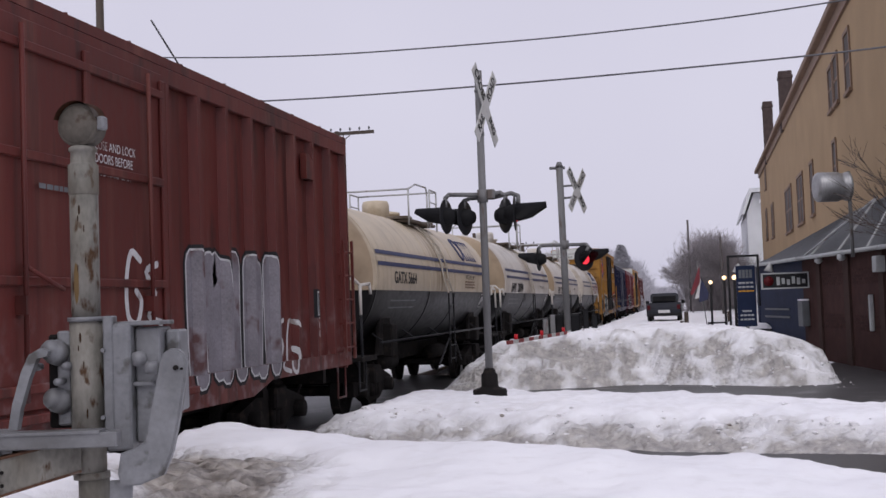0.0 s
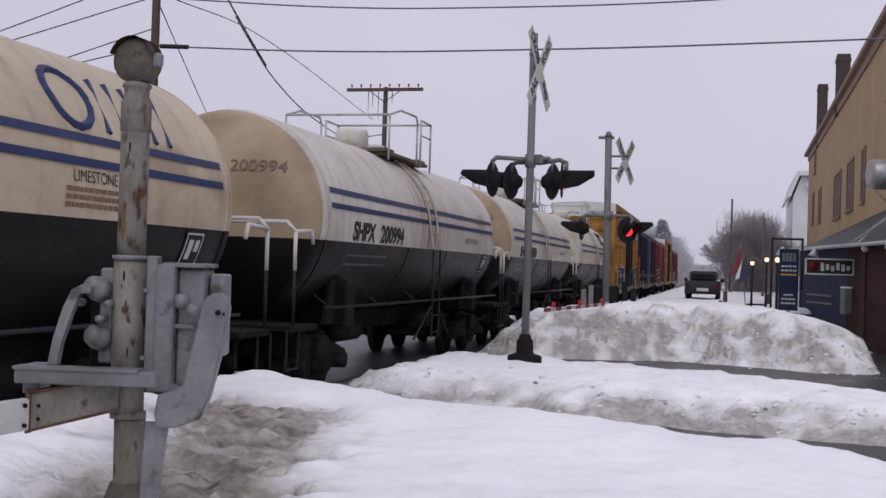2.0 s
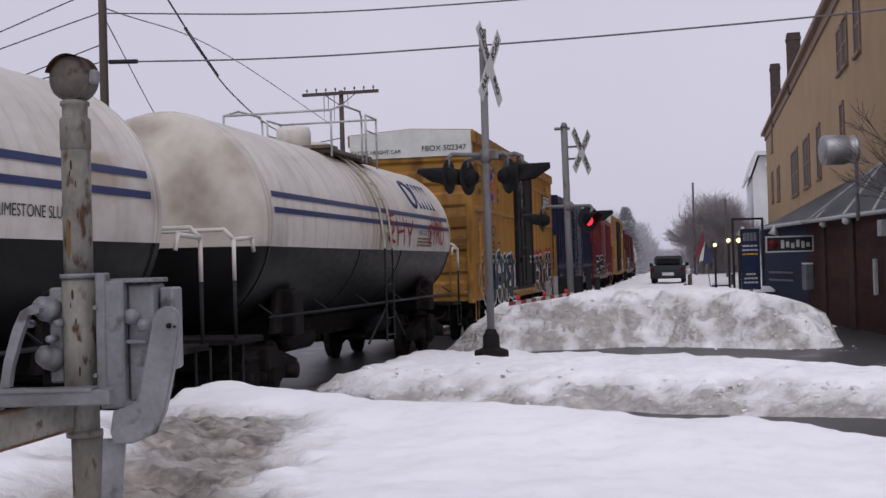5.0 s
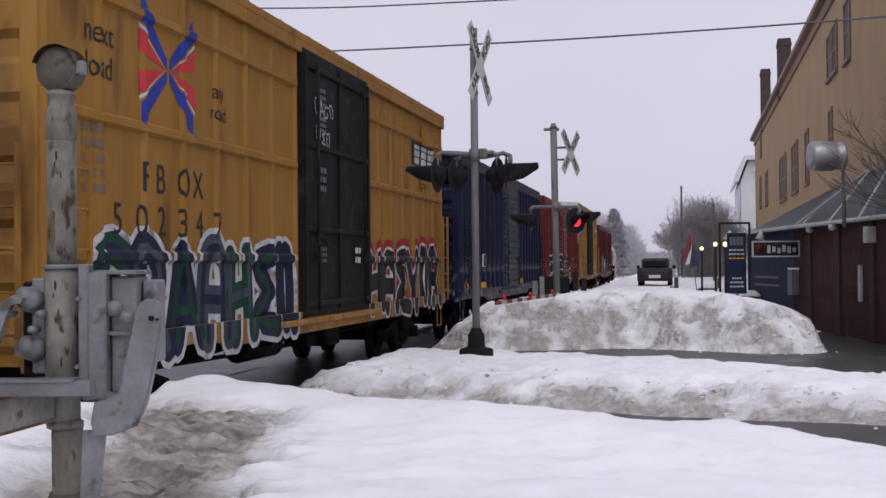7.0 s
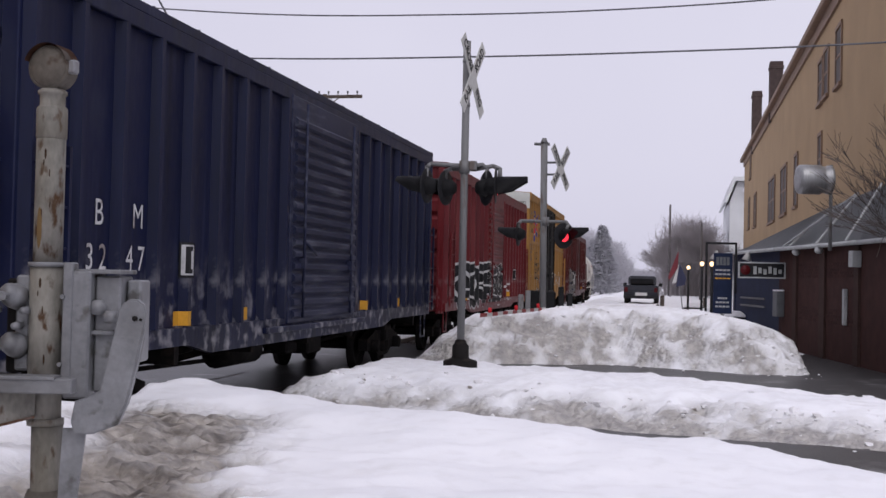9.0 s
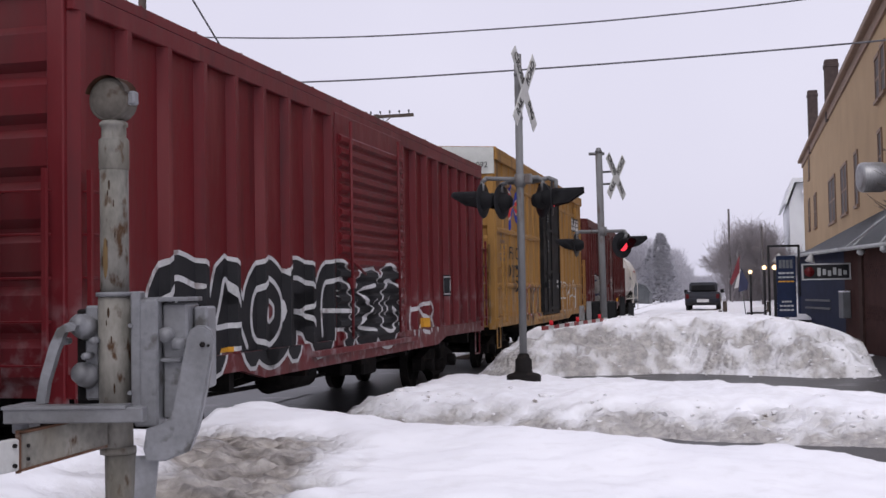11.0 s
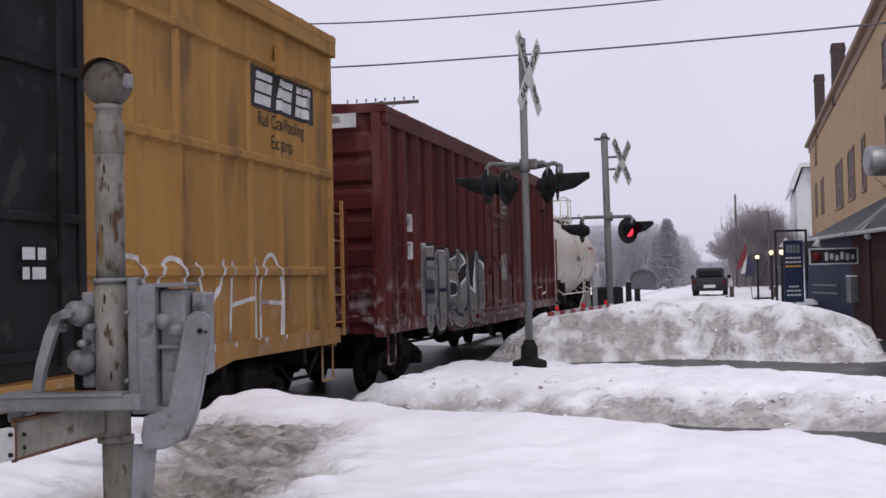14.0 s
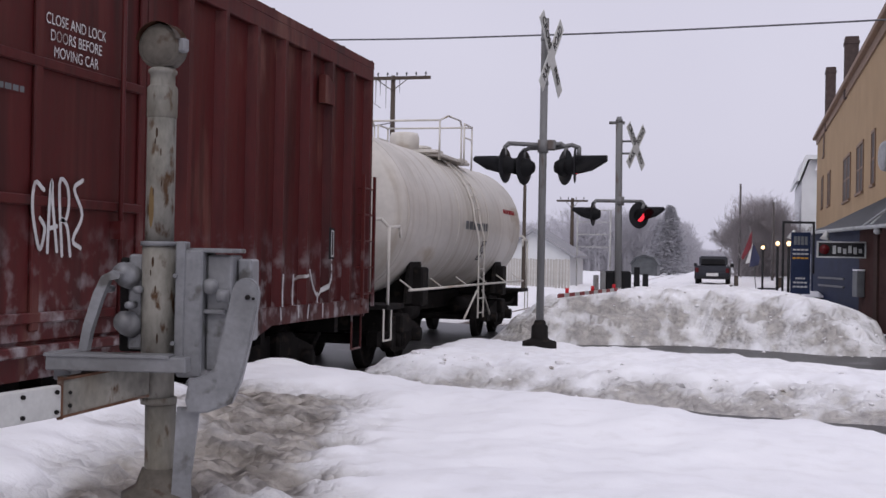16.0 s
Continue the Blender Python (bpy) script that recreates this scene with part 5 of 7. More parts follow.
box(bm, 0.25, 1.15, -8.26, -8.24, 4.18, 4.40)
part("end_plate", bm, "graf_white", J, "pale plate with worn figures")
lettering("3247", 0.26, "graf_white", fronted(0.4, 4.28, -8.09), G, "number", 0.9)
for car, ys in ((G, (-7.3, -4.9, -3.0, 2.6, 5.2)), (H, (-5.0, 3.0, 5.6)), (J, (4.0,))):
    for y in ys:
        plate_on(car, rect(y, y + 0.30, 1.22, 1.38), "safety", "reflector", "yellow reflector strip")
for car, y in ((A, 6.35), (H, 4.6), (J, 6.4), (B, 4.6), (C, 4.5), (G, -4.8), (K, 0.9)):
    panel = plate_on(car, rect(y, y + 0.42, 1.75, 2.15), "graf_black", "data_panel", "black data panel with white marks", off=0.008)
    for a, b, c, d in ((0.03, 0.39, 0.03, 0.05), (0.03, 0.39, 0.35, 0.37), (0.03, 0.05, 0.05, 0.35), (0.37, 0.39, 0.05, 0.35), (0.10, 0.20, 0.10, 0.30), (0.24, 0.33, 0.18, 0.30)):
        plate_on(car, rect(y + a, y + b, 1.75 + c, 1.75 + d), "graf_white", "mark", "", panel, 0.012)


# ---- sprayed pictures ----
EDGE, BODY = ("graf_white", 0.10, "sprayed_outline", "white sprayed outline"), ("graf_black", 0.0, "sprayed_letter", "dark sprayed letter")
throw_up(F, 2.0, 7.6, 0.86, 2.20, ["gate", "arch", "bolt", "fork", "leg", "curl"], 0.30, [("graf_red", 0.16, "sprayed_halo", "red sprayed halo", 0.11), EDGE, BODY], 2, 0.12)
throw_up(F, -7.2, -1.65, 0.84, 2.15, ["hook", "curl", "tent", "arch", "gate", "bolt", "leg"], 0.33, [("graf_white", 0.14, "sprayed_outline", "white sprayed outline"), (("graf_green", "graf_navy", "graf_navy", "graf_steel"), 0.0, "sprayed_letter", "dark green and navy sprayed letter"), (("graf_navy", "graf_steel", "graf_green"), -0.22, "sprayed_crease", "dark sprayed crease")], 5)
throw_up(A, 2.30, 5.05, 0.98, 2.60, ["tube", "leg", "tube", "leg", "tube"], 0.36, [("graf_black", 0.09, "sprayed_outline", "black sprayed outline"), ("graf_white", 0.0, "sprayed_rim", "white sprayed rim"), ("graf_grey", -0.05, "sprayed_letter", "lilac-grey sprayed letter")], 3)
throw_up(J, -5.85, -1.45, 0.86, 2.36, ["curl", "gate", "bolt", "tent", "leg"], 0.44, [("graf_black", 0.14, "sprayed_outline", "black sprayed outline"), ("graf_white", 0.01, "sprayed_rim", "white sprayed rim"), ("graf_stone", -0.03, "sprayed_letter", "grey sprayed letter"), ("graf_navy", -0.37, "sprayed_crease", "dark blue sprayed crease")], 3)
throw_up(H, -6.4, 1.3, 1.00, 2.22, ["hook", "tent", "ring", "curl", "arch", "bolt", "hook"], 0.46, [("graf_white", 0.10, "sprayed_outline", "white sprayed outline"), BODY, ("graf_white", -0.40, "sprayed_highlight", "white sprayed line")], 7)
throw_up(H, 2.2, 4.0, 1.05, 1.65, ["leg", "bolt", "curl"], 0.07, [("graf_white", 0.0, "sprayed_letter", "thin white sprayed letter")], 9)
throw_up(I, -4.7, -1.7, 1.0, 1.95, ["hook", "leg", "bolt", "hook", "fork", "bolt", "leg"], 0.10, [(("graf_umber", "graf_umber", "graf_red"), 0.0, "sprayed_letter", "brown sprayed letter"), (("graf_white", "graf_umber"), -0.07, "sprayed_highlight", "pale sprayed line")], 4, 0.15)
throw_up(I, -5.6, -4.2, 1.75, 2.45, ["hook", "bolt", "fork"], 0.05, [("graf_black", 0.0, "sprayed_letter", "black sprayed letter")], 14)
throw_up(I, 2.2, 6.2, 1.1, 2.1, ["arch", "arch", "fork", "gate", "arch"], 0.05, [("graf_white", 0.0, "sprayed_letter", "thin white sprayed letter")], 6)
throw_up(A, 0.85, 1.6, 1.72, 2.45, ["hook", "bolt"], 0.07, [("graf_white", 0.0, "sprayed_letter", "white sprayed letter")], 11)
throw_up(A, 5.0, 5.7, 0.98, 1.75, ["bolt", "hook"], 0.06, [("graf_white", 0.0, "sprayed_letter", "white sprayed letter")], 12)
throw_up(J, 0.12, 0.80, 1.74, 2.36, ["hook", "tent", "curl", "bolt"], 0.035, [("graf_white", 0.0, "sprayed_letter", "thin white sprayed letter")], 8, off=0.045)
throw_up(J, 4.6, 6.6, 1.0, 1.6, ["tube", "leg", "fork"], 0.04, [("graf_white", 0.0, "sprayed_letter", "thin white sprayed letter")], 18)
throw_up(F, -1.15, -0.25, 3.98, 4.26, ["hook", "tent", "hook", "leg"], 0.018, [("graf_white", 0.0, "sprayed_letter", "thin white sprayed letter")], 21, off=0.045)
throw_up(F, -1.10, -0.40, 3.58, 3.84, ["ring", "bolt", "leg"], 0.018, [("graf_white", 0.0, "sprayed_letter", "thin white sprayed letter")], 25, off=0.045)
throw_up(E, 3.25, 4.65, 2.28, 2.78, ["bolt", "fork", "curl", "ring"], 0.055, [("graf_red", 0.0, "sprayed_letter", "red sprayed letter")], 22, off=0.02)
throw_up(E, 0.2, 2.1, 2.22, 2.80, ["bolt", "gate", "fork"], 0.055, [("graf_red", 0.0, "sprayed_letter", "red sprayed letter")], 23, off=0.02)
throw_up(D, -1.5, -0.5, 1.80, 2.12, ["hook", "bolt", "hook", "fork", "bolt"], 0.02, [("box_grey", 0.0, "sprayed_letter", "thin grey sprayed letter")], 24, off=0.012)


def tank_writing(car, number, y, z=2.34, mark="SHPX", size=0.37):
    lettering(number, size, "sign_black", side(y + (1.22 if len(number) > 4 else 0.72), z - 0.02, 1.506), car, "number", 1.12, bold=0.014 if size > 0.35 else 0.006)
    lettering(mark, size, "sign_black", side(y - 0.20, z - 0.02, 1.506), car, "reporting_mark", 1.12, bold=0.014 if size > 0.35 else 0.006)
    for k in range(2):
        bars(car, y + 0.2, 1.98 - 0.13 * k, 1.9, 0.045, "box_grey", x=1.455)


tank_writing(B, "5664", -3.6, 2.42, "GATX", 0.31)
tank_writing(C, "200994", -3.6)
tank_writing(D, "201836", -3.6)


def head_writing(car, text, z, size, half):
    """Small figures on the dished end that faces the road."""
    ob = lettering(text, size, "trim", fronted(0.35, z, 0), car, "head_number", 1.1)
    for v in ob.data.vertices:
        r = min(0.98, math.hypot(v.co.x, v.co.z - SKINS[car.name]["zc"]) / SKINS[car.name]["radius"])
        v.co.y += -half + 0.75 * (1 - math.sqrt(1 - r * r)) - 0.012


head_writing(B, "5664", 3.15, 0.20, 6.25)
head_writing(C, "SHPX 200994", 3.1, 0.22, 6.15)
head_writing(D, "SHPX 201836", 3.1, 0.22, 6.1)
for car in (C, D):
    lettering("LIMESTONE SLURRY", 0.15, "sign_black", side(3.2, 2.40, 1.504), car, "lading", 0.9)
for car in (B, E):
    lettering("LIMESTONE SLURRY", 0.15, "sign_black", side(3.1, 2.52, 1.506), car, "lading", 0.9)
    bars(car, 3.0, 2.34, 1.2, 0.20, "trim", 3, x=1.50)
    # rounded emblem strokes lying on the curve of the tank
    wide, mid_z = SKINS[car.name]["radius"] - 0.01, SKINS[car.name]["zc"]
    curl = lambda y, s: (wide * math.cos(0.36 + s / wide), y + 0.95, mid_z + wide * math.sin(0.36 + s / wide))
    for stroke in ([(1.78 + 0.30 * math.cos(t), 0.33 + 0.30 * math.sin(t)) for t in [k * 0.4 for k in range(17)]], [(2.24, 0.02), (2.36, 0.62)], [(2.52, 0.02), (2.64, 0.62)], [(2.80, 0.02), (2.92, 0.62)], [(3.08, 0.02), (3.20, 0.62)], [(3.36, 0.02), (3.48, 0.62)]):
        bm = bmesh.new()
        pipe(bm, [curl(*p) for p in stroke], 0.045, 6)
        part("emblem_stroke", bm, "blue_line", car, "slate-blue emblem stroke")
bars(K, 0.2, 2.42, 2.0, 0.26, "box_grey", x=1.45)
bars(K, 3.6, 2.85, 1.3, 0.16, "graf_red", x=1.37)

# ---- crossing signals ----
def crossbuck(sig, m, length, lean_deg):
    for s in (-1, 1):
        bm = bmesh.new()
        box(bm, -length / 2, length / 2, -0.006 + 0.004 * s, 0.006 + 0.004 * s, -0.115, 0.115)
        blade = part("crossbuck_blade", bm, "white_sign", sig, "white reflective crossbuck blade")
        blade.matrix_basis = m @ pose(0, 0, 0, 0, s * lean_deg, 0)
        words = ("RAIL", "ROAD") if s < 0 else ("CROSS", "ING")
        for w, x in zip(words, (-length * 0.27, length * 0.27)):
            lettering(w, 0.20, "sign_black", Matrix.Translation((x, -0.014, 0)) @ Euler((radians(90), 0, 0)).to_matrix().to_4x4(), blade, "lettering", 0.9)


def flasher(sig, x, y, z, yaw, lit, r=0.27, deep=0.48):
    """A lamp: background disc, housing, hood and lens. At yaw 0 it faces -y."""
    lamp = empty("flashing_lamp", pose(x, y, z, 0, 0, yaw))
    lamp.parent = sig
    lay = Euler((radians(90), 0, 0)).to_matrix().to_4x4()
    bm = bmesh.new()
    lathe(bm, [(0.02, 0.0), (r, 0.0), (r + 0.012, -0.008), (r, -0.016), (0.02, -0.016)], 32, lay)
    bmesh.ops.recalc_face_normals(bm, faces=bm.faces)
    part("background_disc", bm, "black", lamp, "round black background disc")
    bm = bmesh.new()
    lathe(bm, [(0.03, -0.18), (0.09, -0.17), (0.13, -0.10), (0.15, -0.016), (0.15, 0.02), (0.02, 0.02)], 24, lay)
    bmesh.ops.recalc_face_normals(bm, faces=bm.faces)
    part("housing", bm, "black_rough", lamp)
    bm = bmesh.new()
    rings = []
    for d, drop in ((0.0, 150), (deep * 0.5, 118), (deep, 62)):
        rings.append([bm.verts.new(((0.155 + 0.012 * d) * math.sin(radians(a)), -0.01 - d, (0.155 + 0.012 * d) * math.cos(radians(a)))) for a in (-drop + 2 * drop * k / 16 for k in range(17))])
    for p, q in zip(rings, rings[1:]):
        for k in range(16):
            bm.faces.new((p[k], p[k + 1], q[k + 1], q[k])).smooth = True
    bmesh.ops.solidify(bm, geom=list(bm.faces), thickness=0.006)
    part("hood", bm, "black", lamp, "long black hood")
    bm = bmesh.new()
    lathe(bm, [(0.012, 0.055), (0.07, 0.045), (0.13, 0.022), (0.14, 0.0215)], 24, lay)
    bmesh.ops.recalc_face_normals(bm, faces=bm.faces)
    part("lens", bm, "red_lamp" if lit else "dark_lens", lamp, "lit red lens" if lit else "dark red lens")


def signal_island():
    sig = empty("crossing_signal", pose(-3.34, 17.78, 0, 0, 0, 12.3))
    tagged(sig, "grey crossing signal mast with crossbuck and four hooded flashers", "crossing signal", "crossing signals")
    bm = bmesh.new()
    rod(bm, (0, 0, 0.5), (0, 0, 5.60), 0.060, seg=20)
    for z in (4.55, 5.25):
        rod(bm, (0, 0, z), (0, 0, z + 0.05), 0.068, seg=20)
    part("mast", bm, "mast_dark", sig)
    bm = bmesh.new()
    lathe(bm, [(0.27, 0.15), (0.27, 0.49), (0.25, 0.51), (0.15, 0.54), (0.135, 0.56), (0.13, 0.74), (0.10, 0.77), (0.09, 0.82), (0.062, 0.84)], 8)
    bmesh.ops.recalc_face_normals(bm, faces=bm.faces)
    part("base_casting", bm, "undercar", sig, "flared cast base bolted to its footing")
    crossbuck(sig, pose(0.10, -0.07, 5.02, 0, 0, 68), 1.46, 50)
    bm = bmesh.new()
    pipe(bm, [(-0.60, 0.0, 3.40), (-0.60, 0.0, 3.56), (-0.54, 0, 3.62), (0.0, 0, 3.60), (0.28, -0.05, 3.62), (0.36, -0.05, 3.56), (0.36, -0.05, 3.4)], 0.035, 8)
    pipe(bm, [(-0.30, 0.12, 3.40), (-0.30, 0.12, 3.52), (-0.2, 0.1, 3.56), (0.2, 0.05, 3.56), (0.45, -0.1, 3.60), (0.56, -0.12, 3.55), (0.56, -0.12, 3.4)], 0.035, 8)
    rod(bm, (0, 0, 3.48), (0, 0, 3.68), 0.085, seg=16)
    box(bm, 0.06, 0.20, -0.08, 0.08, 3.52, 3.68, 0.02)
    part("lamp_arm", bm, "mast_dark", sig)
    flasher(sig, -0.60, 0.0, 3.27, -112, True)
    flasher(sig, -0.30, 0.12, 3.25, -118, False)
    flasher(sig, 0.36, -0.05, 3.25, 112, True)
    flasher(sig, 0.50, -0.22, 3.27, 82, True)


def signal_far():
    sig = empty("crossing_signal", pose(-3.05, 26.5, 0, 0, 0, 12.3))
    tagged(sig, "tall grey crossing signal with crossbuck, flashers and lowered striped gate", "crossing signal", "crossing signals")
    bm = bmesh.new()
    rod(bm, (0, 0, 0.3), (-0.05, 0, 5.02), 0.080, seg=20)
    rod(bm, (-0.05, 0, 5.0), (-0.05, 0, 5.12), 0.095, 0.05, seg=16)
    part("mast", bm, "mast_dark", sig)
    for a, c, r in (((-0.28, 0, 4.98), (0.08, 0, 4.98), 0.035), ((0.0, 0, 4.55), (0.32, -0.1, 4.55), 0.025), ((0.0, 0, 4.27), (0.32, -0.1, 4.27), 0.025)):
        bm = bmesh.new()
        rod(bm, a, c, r, seg=8)
        part("bracket", bm, "mast_dark", sig)
    crossbuck(sig, pose(0.33, -0.12, 4.43, 0, 0, 58), 1.25, 48)
    bm = bmesh.new()
    pipe(bm, [(-0.62, 0.0, 2.98), (-0.62, 0.0, 3.10), (-0.55, 0, 3.17), (0.5, 0.0, 3.17), (0.55, -0.03, 3.10), (0.5, -0.03, 2.98)], 0.04, 8)
    rod(bm, (0, 0, 3.07), (0, 0, 3.27), 0.1, seg=16)
    part("lamp_arm", bm, "mast_dark", sig)
    flasher(sig, 0.44, -0.06, 2.84, 34, True, 0.29, 0.34)
    flasher(sig, 0.62, 0.12, 2.90, 95, False, 0.2, 0.40)
    flasher(sig, -0.62, 0.0, 2.86, -108, False, 0.27, 0.45)
    bm = bmesh.new()
    box(bm, -0.30, 0.30, 0.05, 0.55, 0.75, 1.55, 0.04)
    part("gate_motor", bm, "black_rough", sig, "dark gate motor case")
    for x, z0, z1 in ((-0.52, 0.75, 1.45), (0.42, 0.85, 1.65), (0.62, 0.75, 1.50), (-0.36, 0.8, 1.55)):
        bm = bmesh.new()
        prism(bm, [(-0.10, z0), (0.20, z0), (0.16, z1), (-0.02, z1)], x - 0.05, x + 0.06)
        part("counterweight", bm, "black_rough" if x > 0 else "mast_dark", sig)
    bm = bmesh.new()
    box(bm, -0.6, 0.75, -0.25, -0.15, 1.02, 1.12, 0.01)
    part("cross_beam", bm, "rust", sig)
    arm = empty("gate_arm", pose(0.02, -0.3, 1.14, 0, 0, -17.2))
    arm.parent = sig
    for k in range(14):
        bm = bmesh.new()
        box(bm, -0.012, 0.012, -0.42 * (k + 1), -0.42 * k, -0.035, 0.035)
        part("striped_band", bm, "red_stripe" if k % 2 else "white_sign", arm)
    for y in (-0.8, -3.0, -5.2):
        bm = bmesh.new()
        rod(bm, (0, y, 0.035), (0, y, 0.13), 0.035, seg=12)
        part("arm_lamp", bm, "arm_red", arm, "small lit red arm lamp")


def near_gate():
    """The crossing-gate mechanism beside the camera."""
    g = empty("crossing_gate", pose(-2.923, 4.910, 0, 0, 0, 12.3))
    tagged(g, "worn grey crossing-gate mast with rust spots, bell and gate mechanism", "crossing gate")
    k, z0 = 0.00268, 1.84
    X = lambda p: (p - 110) * k
    Z = lambda q: z0 - (q - 469) * k
    bm = bmesh.new()
    rod(bm, (0, 0, 1.80), (0.0, 0, 2.47), 0.068, seg=32)
    part("mast", bm, "rusty_white", g, "white-painted pipe mast with rust spots")
    bm = bmesh.new()
    rod(bm, (0.004, 0, 1.10), (0, 0, 1.85), 0.079, seg=32)
    part("sleeve", bm, "rusty_white", g)
    bm = bmesh.new()
    rod(bm, (0, 0, 1.836), (0, 0, 1.858), 0.088, seg=32)
    part("clamp_ring", bm, "cast", g)
    bm = bmesh.new()
    rod(bm, (0.03, 0, 0.35), (0.022, 0, 1.10), 0.073, seg=32)
    lathe(bm, [(0.085, 1.085), (0.085, 1.115), (0.07, 1.12)], 32, pose(0.012, 0, 0))
    bmesh.ops.recalc_face_normals(bm, faces=bm.faces)
    part("lower_pipe", bm, "rusty_white", g)
    bm = bmesh.new()
    lathe(bm, [(0.19, 0.35), (0.19, 0.66), (0.12, 0.70), (0.09, 0.78), (0.075, 0.78)], 8, pose(0.028, 0, 0))
    bmesh.ops.recalc_face_normals(bm, faces=bm.faces)
    part("base_casting", bm, "bell_brown", g)
    bm = bmesh.new()
    lathe(bm, [(0.066, 2.44), (0.072, 2.455), (0.072, 2.59), (0.064, 2.60), (0.059, 2.605), (0.059, 2.655), (0.068, 2.66), (0.068, 2.675), (0.055, 2.685)], 32)
    bmesh.ops.recalc_face_normals(bm, faces=bm.faces)
    part("collar", bm, "rusty_white", g, "threaded collar under the bell")
    bell = empty("bell", pose(0.0, 0, 2.785, 0, 0, -14))
    bell.parent = g
    lay = Euler((radians(90), 0, 0)).to_matrix().to_4x4()
    bm = bmesh.new()
    lathe(bm, [(0.03, -0.075), (0.085, -0.07), (0.103, -0.05), (0.106, 0.02), (0.106, 0.045), (0.098, 0.05)], 36, lay)
    bmesh.ops.recalc_face_normals(bm, faces=bm.faces)
    part("gong_case", bm, "bell_brown", bell)
    bm = bmesh.new()
    lathe(bm, [(0.02, 0.066), (0.05, 0.064), (0.085, 0.058), (0.097, 0.046), (0.097, 0.04)], 36, lay)
    bmesh.ops.recalc_face_normals(bm, faces=bm.faces)
    part("gong_face", bm, "bell_brown", bell, "dull round gong face")
    bm = bmesh.new()
    rings = [[bm.verts.new((0.113 * math.sin(radians(a)), y, 0.113 * math.cos(radians(a)))) for a in range(-75, 76, 10)] for y in (-0.075, 0.04)]
    for i in range(len(rings[0]) - 1):
        bm.faces.new((rings[0][i], rings[0][i + 1], rings[1][i + 1], rings[1][i]))
    bmesh.ops.solidify(bm, geom=list(bm.faces), thickness=0.004)
    part("rain_hood", bm, "rust", bell, "thin rusty rain hood")
    bm = bmesh.new()
    box(bm, 0.09, 0.135, -0.04, 0.01, -0.03, 0.035, 0.008)
    part("lug", bm, "cast", bell)
    # case
    for name, p0, p1, q0, q1, y0, y1 in (("motor_case", 146, 190, 476, 700, -0.10, 0.16), ("case_cover", 191, 236, 484, 690, -0.03, 0.20), ("terminal_box", 238, 264, 491, 640, 0.06, 0.24)):
        bm = bmesh.new()
        box(bm, X(p0 + 8), X(p1 + 8), y0, y1, Z(q1), Z(q0), 0.010)
        part(name, bm, "cast", g, "grey aluminium-painted case")
    bm = bmesh.new()
    box(bm, X(151), X(168), -0.11, -0.02, Z(690), Z(462), 0.006)
    part("mast_bracket", bm, "cast", g)
    bm = bmesh.new()
    box(bm, X(168), X(248), -0.07, 0.22, Z(481), Z(473), 0.004)
    part("case_lid", bm, "cast", g)
    bm = bmesh.new()
    box(bm, X(188), X(234), -0.06, -0.03, Z(588), Z(581), 0.002)
    part("case_lip", bm, "cast", g)
    bm = bmesh.new()
    rod(bm, (X(208), -0.08, Z(540)), (X(208), 0.02, Z(540)), 0.036, seg=18)
    rod(bm, (X(226), -0.10, Z(556)), (X(246), -0.10, Z(556)), 0.030, seg=18)
    part("shaft_boss", bm, "cast", g)
    for p, q in ((152, 522), (258, 556), (150, 640)):
        bm = bmesh.new()
        rod(bm, (X(p), -0.125, Z(q)), (X(p), -0.08, Z(q)), 0.011, seg=6)
        part("bolt", bm, "cast", g)
    # weight levers
    bm = bmesh.new()
    out = [(244, 545), (250, 530), (262, 523), (275, 524), (286, 532), (291, 548), (288, 575), (278, 630), (270, 668), (262, 702), (246, 740), (205, 756), (172, 758), (166, 735), (172, 700), (198, 692), (212, 682), (218, 668), (228, 620), (238, 575)]
    prism(bm, [(X(p + 14), Z(q)) for p, q in out], 0, 0.055, Matrix(((0, 1, 0, 0), (-1, 0, 0, -0.13), (0, 0, 1, 0), (0, 0, 0, 1))))
    edges = [e for e in bm.edges if abs(e.verts[0].co.y - e.verts[1].co.y) < 1e-5]
    bmesh.ops.bevel(bm, geom=edges, offset=0.008, segments=2, affect="EDGES")
    part("weight_lever", bm, "cast", g, "cast counterweight lever with a rounded eye")
    bm = bmesh.new()
    rod(bm, (X(286), -0.20, Z(556)), (X(286), -0.18, Z(556)), 0.012, seg=10, mat=0)
    rod(bm, (X(296), -0.20, Z(558)), (X(296), -0.18, Z(558)), 0.006, seg=8)
    part("lever_pin", bm, "undercar", g)
    bm = bmesh.new()
    out = [(-30, 655), (-22, 610), (-6, 555), (8, 525), (28, 514), (42, 520), (40, 528), (22, 532), (8, 568), (-8, 620), (-14, 655)]
    prism(bm, [(X(p + 20), Z(q)) for p, q in out], 0, 0.05, Matrix(((0, 1, 0, 0), (-1, 0, 0, -0.12), (0, 0, 1, 0), (0, 0, 0, 1))))
    part("weight_lever", bm, "cast", g)
    bm = bmesh.new()
    box(bm, X(40), X(86), 0.0, 0.10, Z(660), Z(492), 0.01)
    part("back_plate", bm, "undercar", g)
    bm = bmesh.new()
    box(bm, X(58), X(84), -0.02, 0.06, Z(655), Z(486), 0.01)
    part("side_plate", bm, "cast", g)
